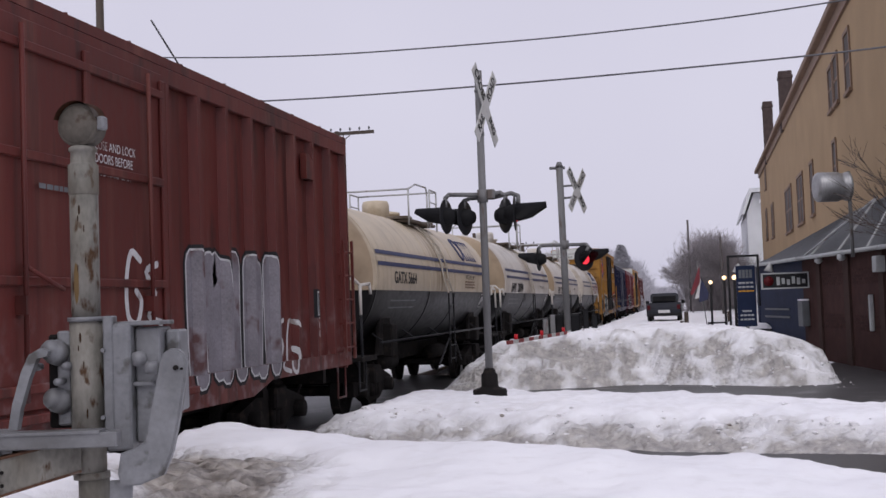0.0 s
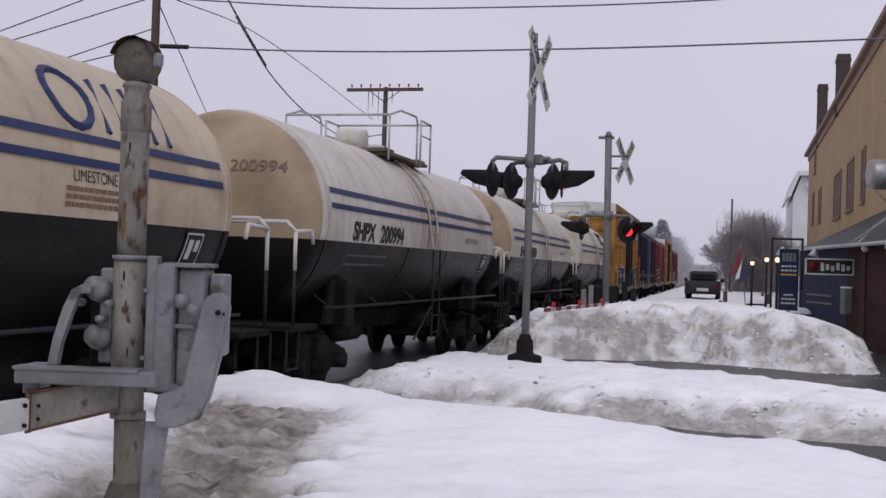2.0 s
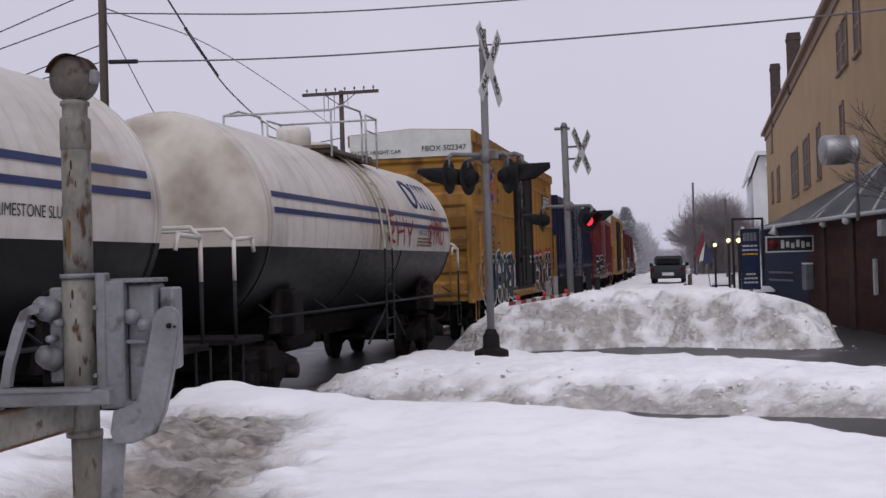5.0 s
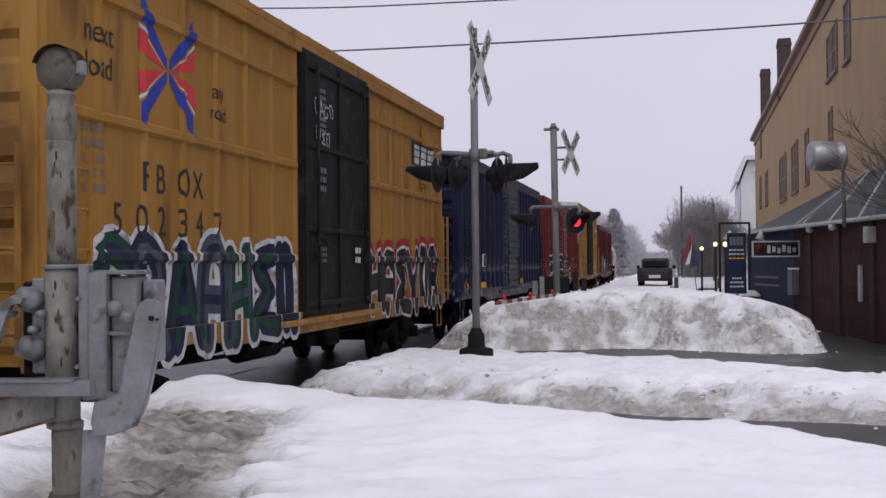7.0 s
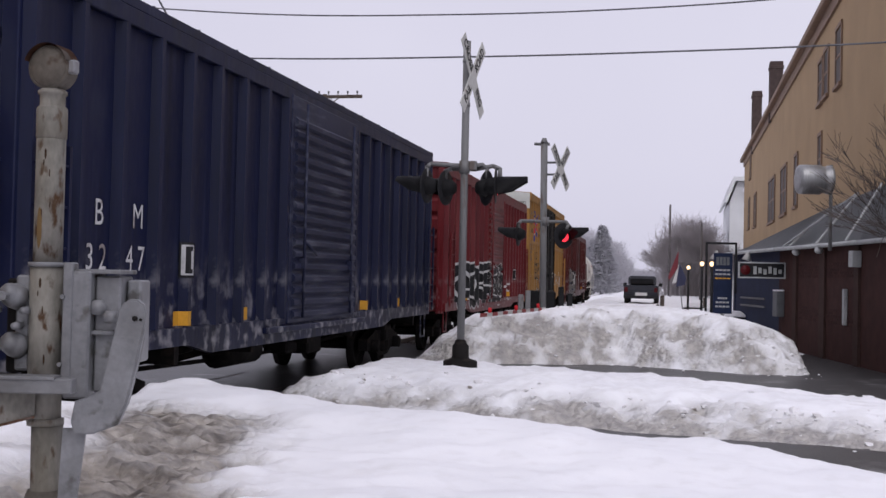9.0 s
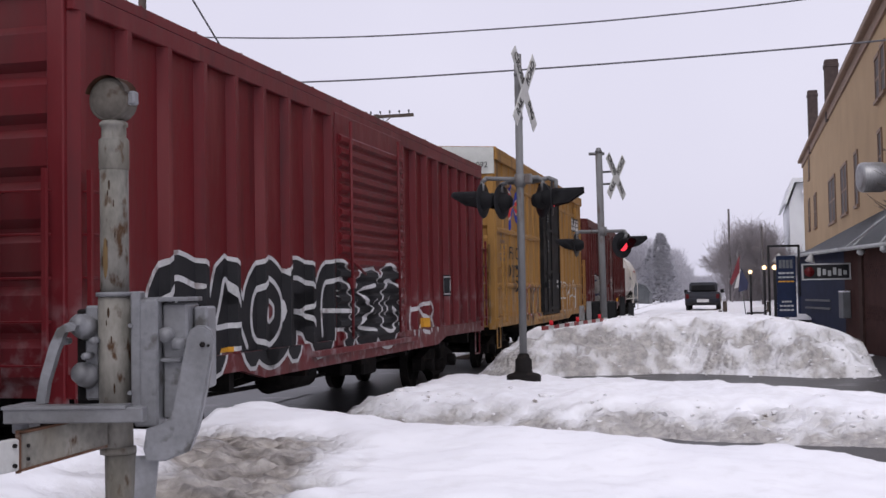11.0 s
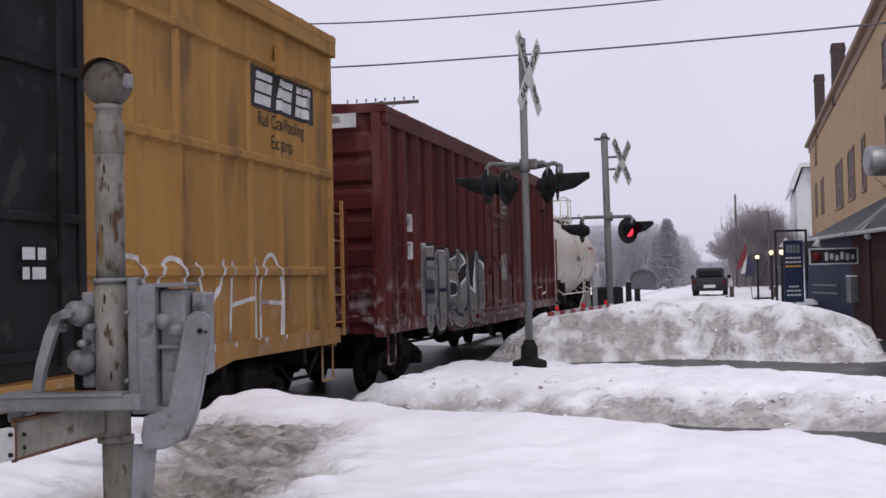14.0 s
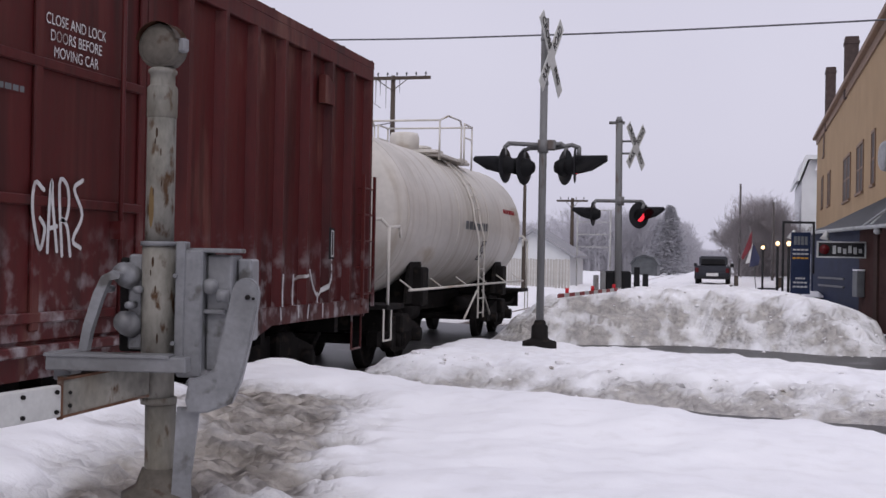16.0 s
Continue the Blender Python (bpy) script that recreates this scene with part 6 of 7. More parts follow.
    for p, q in ((52, 520), (56, 606)):
        bm = bmesh.new()
        lathe(bm, [(0.060, -0.06), (0.060, -0.012), (0.054, -0.008), (0.052, 0.010), (0.044, 0.030), (0.03, 0.042), (0.012, 0.047)], 24, Matrix.Translation((X(p), -0.05, Z(q))) @ Euler((radians(70), 0, radians(-35))).to_matrix().to_4x4())
        bmesh.ops.recalc_face_normals(bm, faces=bm.faces)
        part("dome_nut", bm, "cast", g, "domed aluminium nut cover", smooth=True)
    for p, q in ((84, 548), (70, 575), (30, 548)):
        bm = bmesh.new()
        rod(bm, (X(p), -0.12, Z(q)), (X(p), -0.03, Z(q)), 0.018, seg=8)
        part("bolt", bm, "cast", g)
    # channel, arm bracket and arm
    bm = bmesh.new()
    box(bm, X(-54), X(188), -0.26, -0.17, Z(686), Z(660), 0.006)
    box(bm, X(-56), X(160), -0.27, -0.16, Z(662), Z(656), 0.002)
    part("cross_channel", bm, "cast", g, "grey steel channel across the levers")
    bm = bmesh.new()
    box(bm, X(-48), X(-18), -0.20, -0.06, Z(705), Z(655), 0.006)
    part("end_bracket", bm, "cast", g)
    bm = bmesh.new()
    prism(bm, [(X(160), Z(750)), (X(200), Z(750)), (X(186), Z(880)), (X(188), 0.62), (X(152), 0.62), (X(154), Z(880))], 0, 0.02, Matrix(((0, 1, 0, 0), (-1, 0, 0, -0.10), (0, 0, 1, 0), (0, 0, 0, 1))))
    part("brace_strap", bm, "cast", g, "flat grey strap down to the base")
    # stains where the paint has gone
    for z, h, a, w in ((2.02, 0.20, 250, 22), (2.37, 0.05, 268, 8), (2.33, 0.03, 262, 5), (2.28, 0.04, 285, 4), (2.13, 0.035, 290, 4), (2.09, 0.04, 258, 5), (1.76, 0.05, 266, 8), (1.71, 0.03, 259, 4), (1.63, 0.04, 276, 5), (1.40, 0.05, 285, 6)):
        bm = bmesh.new()
        r = 0.0695 if z > 1.86 else 0.0805
        top = [bm.verts.new((r * math.cos(radians(a + w * i / 4 - w / 2)), r * math.sin(radians(a + w * i / 4 - w / 2)), z + h / 2 * math.sin(radians(30 + 30 * i)))) for i in range(5)]
        low = [bm.verts.new((r * math.cos(radians(a + w * i / 4 - w / 2)), r * math.sin(radians(a + w * i / 4 - w / 2)), z - h / 2 * math.sin(radians(25 + 32 * i)))) for i in range(5)]
        for i in range(4):
            bm.faces.new((low[i], low[i + 1], top[i + 1], top[i]))
        part("rust_patch", bm, "rust_stain" if h > 0.1 else "rust_dark", g, "rust patch on the mast")
    arm = empty("gate_arm", pose(X(60), -0.16, Z(715), 0, 0, 0))
    arm.parent = g
    m1 = Matrix.Rotation(radians(-66), 4, "Z")
    bm = bmesh.new()
    prism(bm, [(-0.25, -0.128), (-0.25, 0.032), (0.14, 0.10), (0.14, -0.038)], -0.012, 0.012, m1)
    part("arm_bracket", bm, "rusty_white", arm, "tapered arm bracket with rusted edges")
    for out in ([(-0.25, 0.032), (-0.25, 0.044), (0.14, 0.112), (0.14, 0.10)], [(-0.25, -0.140), (-0.25, -0.128), (0.14, -0.038), (0.14, -0.05)], [(-0.265, -0.145), (-0.265, 0.047), (-0.24, 0.048), (-0.24, -0.143)]):
        bm = bmesh.new()
        prism(bm, out, -0.05, 0.02, m1)
        part("bracket_flange", bm, "rust", arm, "rusted bracket flange")
    bm = bmesh.new()
    m2 = Matrix.Translation((-0.238, -0.108, -0.05)) @ Matrix.Rotation(radians(-18), 4, "Z")
    box(bm, -0.02, 0.02, -3.4, 0.0, -0.082, 0.064, 0.006, m2)
    part("arm_board", bm, "white_sign", arm, "white gate arm board with bolts")
    for y, z in ((-0.04, -0.055), (-0.04, 0.035), (-0.26, -0.055), (-0.26, 0.035)):
        bm = bmesh.new()
        rod(bm, (0.02, y, z), (0.034, y, z), 0.010, seg=6)
        bmesh.ops.transform(bm, matrix=m2, verts=bm.verts)
        part("bolt", bm, "undercar", arm)
    for y, z in ((-0.21, -0.02), (-0.21, -0.08)):
        bm = bmesh.new()
        rod(bm, (-0.03, y, z), (0.03, y, z), 0.009, seg=6)
        bmesh.ops.transform(bm, matrix=m1, verts=bm.verts)
        part("bolt", bm, "undercar", arm)


signal_island()
signal_far()
near_gate()


# ---- buildings ----
def tan_building():
    b = empty("tan_building", pose(0, 0, 0))
    tagged(b, "three-storey tan clapboard building with brown trim and chimneys", "building")
    x, y0, y1, top = 5.25, 27.0, 97.0, 11.86
    bm = bmesh.new()
    box(bm, x, x + 12, y0, y1, -0.2, top)
    part("wall", bm, "siding", b)
    bm = bmesh.new()
    box(bm, x - 0.35, x + 12.5, y0 - 0.5, y1 + 0.8, top, top + 0.26, 0.03)
    part("eave", bm, "trim", b, "brown boxed eave")
    bm = bmesh.new()
    box(bm, x - 0.10, x - 0.003, y0, y1, top - 0.45, top - 0.003)
    part("frieze", bm, "trim", b)
    bm = bmesh.new()
    prism(bm, [(x - 0.3, top + 0.26), (x + 12.4, top + 0.26), (x + 6, top + 0.9)], y0 - 0.4, y1 + 0.6, Matrix(((0, 1, 0, 0), (1, 0, 0, 0), (0, 0, 1, 0), (0, 0, 0, 1))))
    part("roof", bm, "shingle", b)
    for xa, xb, y, z in ((5.1, 5.85, 69.0, 14.9), (5.12, 5.80, 85.7, 15.9)):
        bm = bmesh.new()
        box(bm, xa, xb, y, y + 0.9, top - 0.5, z, 0.03)
        box(bm, xa - 0.04, xb + 0.04, y - 0.04, y + 0.94, z - 0.45, z - 0.25, 0.02)
        part("chimney", bm, "chimney", b, "dark brick chimney")
    rows = [(83.6, 1.6, 5.75, 7.75), (77.0, 2.2, 5.6, 7.6), (63.6, 4.2, 5.2, 7.4), (56.4, 3.0, 5.2, 7.35), (50.6, 1.3, 5.2, 7.3), (42.2, 0.9, 5.5, 7.1), (82.6, 1.2, 9.25, 10.95), (42.3, 1.15, 8.35, 9.75), (40.7, 1.1, 8.35, 9.85), (37.6, 1.2, 8.2, 9.95)]
    far = 5.25 / 4.9
    for y, w, z0, z1 in rows:
        y, w, z0, z1 = y * far, w * far, 1.84 + (z0 - 1.84) * far, 1.84 + (z1 - 1.84) * far
        win = empty("window", pose(x, y, 0))
        win.parent = b
        bm = bmesh.new()
        box(bm, -0.03, 0.02, -w / 2, w / 2, z0, z1)
        part("pane", bm, "glass", win)
        for name, a, c, d, e, out in (("window_sill", -w / 2 - 0.15, w / 2 + 0.15, z0 - 0.16, z0 - 0.04, 0.13), ("head_trim", -w / 2 - 0.12, w / 2 + 0.12, z1 + 0.02, z1 + 0.16, 0.07), ("side_trim", -w / 2 - 0.14, -w / 2 + 0.03, z0 - 0.03, z1 + 0.01, 0.06), ("side_trim", w / 2 - 0.03, w / 2 + 0.14, z0 - 0.03, z1 + 0.01, 0.06), ("meeting_rail", -w / 2 + 0.035, w / 2 - 0.035, (z0 + z1) / 2 - 0.04, (z0 + z1) / 2 + 0.04, 0.05)):
            bm = bmesh.new()
            box(bm, -out, 0.0, a, c, d, e)
            part(name, bm, "trim", win)
        if w > 2:
            bm = bmesh.new()
            box(bm, -0.05, 0.0, -0.12, 0.12, z0, z1)
            part("mullion", bm, "trim", win)


def restaurant():
    b = empty("brick_restaurant")
    tagged(b, "low brown-brick restaurant with a grey metal hip roof", "building")
    Q0, Q1, Q2 = Vector((4.75, 22.6, 0)), Vector((2.89, 34.2, 0)), Vector((1.85, 39.4, 0))
    wall_top = 2.80

    def run_wall(a, c, mat, name, label=""):
        bm = bmesh.new()
        d = (c - a).normalized()
        n = Vector((d.y, -d.x, 0)) * 0.3
        pts = [a, c, c + n, a + n]
        lo = [bm.verts.new((p.x, p.y, -0.1)) for p in pts]
        hi = [bm.verts.new((p.x, p.y, wall_top)) for p in pts]
        bm.faces.new(lo[::-1])
        bm.faces.new(hi)
        for k in range(4):
            bm.faces.new((lo[k], lo[(k + 1) % 4], hi[(k + 1) % 4], hi[k]))
        bmesh.ops.recalc_face_normals(bm, faces=bm.faces)
        return part(name, bm, mat, b, label)

    run_wall(Q0, Q1, "brick", "wall")
    run_wall(Q1, Q2, "blue_wall", "painted_wall", "dark blue painted wall under the roof")
    run_wall(Q2, Q2 + Vector((2.5, 0.3, 0)), "blue_wall", "end_wall")
    d = (Q1 - Q0).normalized()
    nn = Vector((-d.y, d.x, 0))
    along = math.degrees(math.atan2(d.y, d.x))
    # piers, courses and small fittings on the brick wall
    for s, w, mat, z0, z1 in ((9.9, 0.35, "mortar", 0, 2.75), (7.3, 0.45, "mortar", 0, 2.75), (4.6, 0.35, "mortar", 0, 2.75)):
        bm = bmesh.new()
        box(bm, -w / 2, w / 2, 0.0, 0.06, z0, z1)
        o = part("pier", bm, mat, b)
        o.matrix_basis = Matrix.Translation(Q0 + d * s) @ Matrix.Rotation(radians(along), 4, "Z")
    # brick courses where the wall is nearest
    bm = bmesh.new()
    box(bm, -0.10, 0.10, 0.0, 0.012, 0, 0.058)
    course = None
    for row in range(10):
        for k in range(28):
            s = 4.95 + k * 0.22 + (0.11 if row % 2 else 0)
            if 7.0 < s < 7.6 or s > 9.6:
                continue
            m = Matrix.Translation(Q0 + d * s + Vector((0, 0, 0.9 + row * 0.075 + (0.75 if row > 4 else 0)))) @ Matrix.Rotation(radians(along), 4, "Z")
            if course is None:
                course = part("brick", bm, "brick", b)
                course.matrix_basis = m
            else:
                again(course, m, b)
    fit_at = lambda s, out=0.0: Q0 + d * s + nn * out
    for name, s, w, z0, z1, dep, mat, label in (("downspout", 5.4, 0.12, 0.9, 1.75, 0.10, "roof_trim", "pale downspout"), ("wall_lamp", 4.5, 0.28, 2.25, 2.62, 0.22, "roof_trim", "white wall lamp"), ("meter_box", 11.35, 0.50, 0.90, 1.62, 0.22, "box_grey", "grey meter box with snow on top")):
        bm = bmesh.new()
        box(bm, -w / 2, w / 2, 0.003, dep, z0, z1, 0.015)
        o = part(name, bm, mat, b, label)
        o.matrix_basis = Matrix.Translation(fit_at(s)) @ Matrix.Rotation(radians(along), 4, "Z")
    bm = bmesh.new()
    box(bm, -0.25, 0.25, 0.0, 0.23, 1.623, 1.67, 0.02)
    o = part("snow_cap", bm, "roof_snow", b)
    o.matrix_basis = Matrix.Translation(fit_at(11.35)) @ Matrix.Rotation(radians(along), 4, "Z")
    # roof
    E = [Vector((5.05, 20.9, 2.80)), Vector((3.96, 26.75, 2.80)), Vector((2.72, 33.0, 2.80)), Vector((1.60, 39.8, 2.80))]
    R = [Vector((5.05, 21.5, 4.1)), Vector((4.72, 28.2, 4.20)), Vector((4.35, 34.6, 4.12)), Vector((2.3, 40.2, 3.05))]
    for i in range(3):
        bm = bmesh.new()
        quad = [E[i], E[i + 1], R[i + 1], R[i]]
        lo = [bm.verts.new(p) for p in quad]
        bm.faces.new(lo)
        bmesh.ops.solidify(bm, geom=list(bm.faces), thickness=0.06)
        part("roof_plane", bm, "metal_roof", b)
    for i in range(3):
        bm = bmesh.new()
        rod(bm, E[i] + Vector((-0.03, 0, 0)), E[i + 1] + Vector((-0.03, 0, 0)), 0.055, seg=8)
        part("gutter", bm, "roof_trim", b, "pale roof edge")
    for f, g in ((E[1].lerp(E[2], 0.12), R[1]), (E[1].lerp(E[2], 0.45), R[1].lerp(R[2], 0.40)), (E[1].lerp(E[2], 0.80), E[1].lerp(E[2], 0.80).lerp(R[1].lerp(R[2], 0.8), 0.5)), (E[2].lerp(E[1], 0.1), R[1].lerp(R[2], 0.42)), (E[0].lerp(E[1], 0.55), R[0].lerp(R[1], 0.5))):
        bm = bmesh.new()
        rod(bm, f + Vector((-0.04, 0, 0.05)), g + Vector((-0.04, 0, 0.06)), 0.030, seg=6)
        part("roof_batten", bm, "roof_trim", b, "pale batten on the roof")
    bm = bmesh.new()
    for a, c in zip(E, E[1:]):
        v = [bm.verts.new(p) for p in (a + Vector((0, 0, -0.02)), c + Vector((0, 0, -0.02)), c + Vector((0.9, 0.1, -0.02)), a + Vector((0.9, 0.1, -0.02)))]
        bm.faces.new(v)
    bmesh.ops.solidify(bm, geom=list(bm.faces), thickness=0.03)
    part("soffit", bm, "brick", b)
    for s, out in ((9.0, 0.25), (6.9, 0.25)):
        bm = bmesh.new()
        lathe(bm, [(0.09, 0.0), (0.11, -0.10), (0.04, -0.16)], 12)
        bmesh.ops.recalc_face_normals(bm, faces=bm.faces)
        o = part("soffit_lamp", bm, "roof_trim", b)
        o.matrix_basis = Matrix.Translation(fit_at(s, out) + Vector((0, 0, 2.76)))
    # windows in the blue wall
    d2 = (Q2 - Q1).normalized()
    a2 = math.degrees(math.atan2(d2.y, d2.x))
    for z in (1.10, 1.34):
        bm = bmesh.new()
        box(bm, 1.4, 4.2, 0.004, 0.05, z, z + 0.06, 0.005)
        o = part("wall_band", bm, "box_grey", b, "pale band on the blue wall")
        o.matrix_basis = Matrix.Translation(Q1) @ Matrix.Rotation(radians(a2), 4, "Z")
    # framed sign hung with small lights
    sign = empty("hanging_sign", pose(2.34, 33.4, 0, 0, 0, 8))
    tagged(sign, "dark framed sign with worn letters and a string of lights", "sign")
    bm = bmesh.new()
    box(bm, -0.62, 0.62, -0.03, 0.03, 2.02, 2.40, 0.01)
    part("board", bm, "graf_black", sign)
    for x0, x1, zz0, zz1 in ((-0.66, 0.66, 2.40, 2.44), (-0.66, 0.66, 1.98, 2.02), (-0.66, -0.62, 2.02, 2.40), (0.62, 0.66, 2.02, 2.40)):
        bm = bmesh.new()
        box(bm, x0, x1, -0.045, 0.03, zz0, zz1)
        part("frame_bar", bm, "roof_trim", sign)
    bm = bmesh.new()
    rod(bm, (-0.46, -0.04, 2.21), (-0.46, -0.034, 2.21), 0.14, seg=20)
    part("red_disc", bm, "dark_lens", sign)
    bm = bmesh.new()
    for k in range(6):
        x = -0.24 + 0.14 * k
        box(bm, x, x + 0.09, -0.038, -0.031, 2.09 + 0.03 * (k % 2), 2.32 - 0.04 * (k % 3))
    part("letter_block", bm, "roof_trim", sign)
    bm = bmesh.new()
    box(bm, 0.62, 1.25, -0.02, 0.02, 2.3, 2.36)
    part("wall_bracket", bm, "trim", sign)


def street_sign():
    s = empty("sign_board", pose(1.30, 34.2, 0.28, 0, 0, 8))
    tagged(s, "tall dark blue sign board with pale unreadable lines on a post", "sign")
    bm = bmesh.new()
    box(bm, -0.27, 0.27, -0.04, 0.04, 0.65, 2.42, 0.01)
    part("board", bm, "blue_wall", s)
    bm = bmesh.new()
    rod(bm, (0, 0, -0.4), (0, 0, 0.66), 0.05, seg=10)
    part("post", bm, "mast_dark", s)
    for z, w, h, m in ((2.18, 0.40, 0.24, "box_grey"), (1.92, 0.44, 0.05, "roof_trim"), (1.80, 0.46, 0.05, "roof_trim"), (1.68, 0.46, 0.04, "safety"), (1.10, 0.28, 0.05, "roof_trim"), (0.98, 0.40, 0.05, "roof_trim"), (0.86, 0.42, 0.05, "roof_trim")):
        bm = bmesh.new()
        n = 4
        for k in range(n):
            box(bm, -w / 2 + w * k / n, -w / 2 + w * (k + 0.8) / n, -0.046, -0.041, z - h / 2, z + h / 2)
        part("line_of_letters", bm, m, s)
    f = empty("lamp_gantry", pose(1.32, 36.2, 0, 0, 0, 8))
    tagged(f, "black metal frame with hooded lamps over the sign", "lamp gantry")
    for a, c in (((-0.45, 0, 0.3), (-0.45, 0, 3.05)), ((0.45, 0, 1.5), (0.45, 0, 3.05)), ((-0.48, 0, 3.05), (0.48, 0, 3.05))):
        bm = bmesh.new()
        rod(bm, a, c, 0.035, seg=8)
        part("bar", bm, "graf_black", f)
    for x in (-0.95, 0.12, 0.95):
        bm = bmesh.new()
        lathe(bm, [(0.16, 2.62), (0.05, 2.86), (0.03, 2.9)], 16, pose(x * 0.9, -0.15, 0, 0, 14, 0))
        bmesh.ops.recalc_face_normals(bm, faces=bm.faces)
        part("lamp_shade", bm, "white_sign", f, "white conical lamp shade")


def globe_lamp(x, y, z):
    g = empty("post_lamp", pose(x, y, 0.3))
    tagged(g, "slim dark post lamp with a lit warm bulb", "street lamp", "lit post lamps")
    bm = bmesh.new()
    rod(bm, (0, 0, -0.2), (0, 0, z - 0.42), 0.045, seg=10)
    part("post", bm, "graf_black", g)
    bm = bmesh.new()
    bmesh.ops.create_uvsphere(bm, u_segments=14, v_segments=10, radius=0.075)
    bmesh.ops.translate(bm, vec=(0, 0, z - 0.32), verts=bm.verts)
    part("bulb", bm, "bulb", g, "lit warm bulb", smooth=True)


def white_house():
    h = empty("white_house")
    tagged(h, "tall white clapboard house with snow on its roof", "house")
    lay = Matrix(((0, 1, 0, 0), (1, 0, 0, 0), (0, 0, 1, 0), (0, 0, 0, 1)))
    bm = bmesh.new()
    prism(bm, [(4.75, -0.2), (10, -0.2), (10, 11.5), (5.45, 11.5), (4.75, 9.6)], 112, 128, lay)
    part("wall", bm, "white_clap", h)
    bm = bmesh.new()
    prism(bm, [(4.25, 9.5), (4.5, 9.5), (5.25, 11.55), (10, 11.55), (10, 11.95), (5.05, 11.95)], 111.4, 128.6, lay)
    part("roof", bm, "white_clap", h)
    bm = bmesh.new()
    prism(bm, [(5.9, 10.5), (6.9, 10.5), (6.9, 11.3), (6.1, 11.3)], 111.2, 111.9, lay)
    part("roof_snow", bm, "roof_snow", h, "lump of snow on the lower roof")


def drum_lamp():
    g = empty("drum_lamp", pose(2.86, 25.6, -0.12, 0, 0, 12))
    tagged(g, "galvanised steel drum lamp on a bracket", "outdoor lamp")
    bm = bmesh.new()
    lathe(bm, [(0.22, -0.36), (0.30, -0.34), (0.32, -0.30), (0.32, 0.12), (0.29, 0.14), (0.29, 0.26), (0.31, 0.28), (0.31, 0.36), (0.1, 0.37)], 28, Matrix.Translation((0, 0, 4.22)) @ Euler((0, radians(90), 0)).to_matrix().to_4x4())
    bmesh.ops.recalc_face_normals(bm, faces=bm.faces)
    part("drum", bm, "steel_lamp", g, "shiny ribbed steel drum")
    bm = bmesh.new()
    rod(bm, (0.40, 0.1, 2.7), (0.40, 0.1, 4.55), 0.04, seg=10)
    part("post", bm, "mast_dark", g)


tan_building()
restaurant()
street_sign()
for p in ((0.42, 46, 2.42), (0.84, 41, 2.50), (1.04, 36, 2.42)):
    globe_lamp(*p)
white_house()
drum_lamp()


# ---- poles and wires ----
def pole(x, y, top, arm=0.0, arm_z=None, pins=0, r=0.14, label="dark wooden utility pole with a crossarm", mat="wood"):
    p = empty("utility_pole", pose(x, y, 0))
    tagged(p, label, "utility pole", "utility poles")
    bm = bmesh.new()
    rod(bm, (0, 0, -0.3), (0, 0, top), r, r * 0.72, seg=12)
    part("pole", bm, mat, p)
    if arm:
        z = arm_z or top - 0.2
        bm = bmesh.new()
        box(bm, -arm / 2, arm / 2, -0.2, -0.10, z - 0.07, z + 0.07)
        part("crossarm", bm, "wood", p)
        for s in (-1, 1):
            bm = bmesh.new()
            rod(bm, (s * arm * 0.2, -0.14, z - 0.05), (0, -0.12, z - 0.55), 0.02, seg=6)
            part("brace", bm, "wood", p)
        for k in range(pins):
            bm = bmesh.new()
            x0 = -arm / 2 + arm * (k + 0.5) / pins
            lathe(bm, [(0.015, z + 0.05), (0.02, z + 0.14), (0.045, z + 0.15), (0.04, z + 0.24), (0.01, z + 0.26)], 10, pose(x0, -0.15, 0))
            bmesh.ops.recalc_face_normals(bm, faces=bm.faces)
            part("insulator", bm, "box_grey", p)
    return p


pole(-15.4, 48, 9.75, 3.5, 9.62, 8)
for dx, drop in ((-0.75, 1.0), (-0.55, 0.7), (0.35, 0.6), (-0.28, 1.25)):
    bm = bmesh.new()
    rod(bm, (-15.4 + dx, 47.85, 9.55 - drop), (-15.4 + dx, 47.85, 9.56), 0.008, 0.022, seg=6)
    tagged(part("hanging_tie_wire", bm, "wire"), "loose grey tie wire hanging from the crossarm", "wire", "overhead wires")
pole(-12.28, 21.9, 11.6, r=0.105, label="tall dark wooden pole carrying cables")
pole(-11.7, 60, 5.7, r=0.12, label="short dark wooden pole beside the track")
pole(-12.1, 80, 6.1, 2.2, 5.9, 4, r=0.16)
# the two farthest poles take the wood colour with haze in it
pole(-0.75, 102, 8.6, r=0.12, label="utility pole in the distance, greyed by painted haze", mat="far_wood")
pole(1.62, 84, 6.1, r=0.10, label="slender utility pole by the street, greyed by painted haze", mat="far_wood")


def wire(points, r, label, name="overhead_wire", mat="wire"):
    cu = bpy.data.curves.new(name, "CURVE")
    cu.dimensions, cu.bevel_depth, cu.bevel_resolution = "3D", r, 1
    sp = cu.splines.new("BEZIER")
    sp.bezier_points.add(len(points) - 1)
    for bp, p in zip(sp.bezier_points, points):
        bp.co = p
        bp.handle_left_type = bp.handle_right_type = "AUTO"
    tmp = bpy.data.objects.new("tmp", cu)
    me = bpy.data.meshes.new_from_object(tmp)
    bpy.data.objects.remove(tmp)
    bpy.data.curves.remove(cu)
    me.materials.clear()
    me.materials.append(M[mat])
    return tagged(new(name, me), label, "wire", "overhead wires")


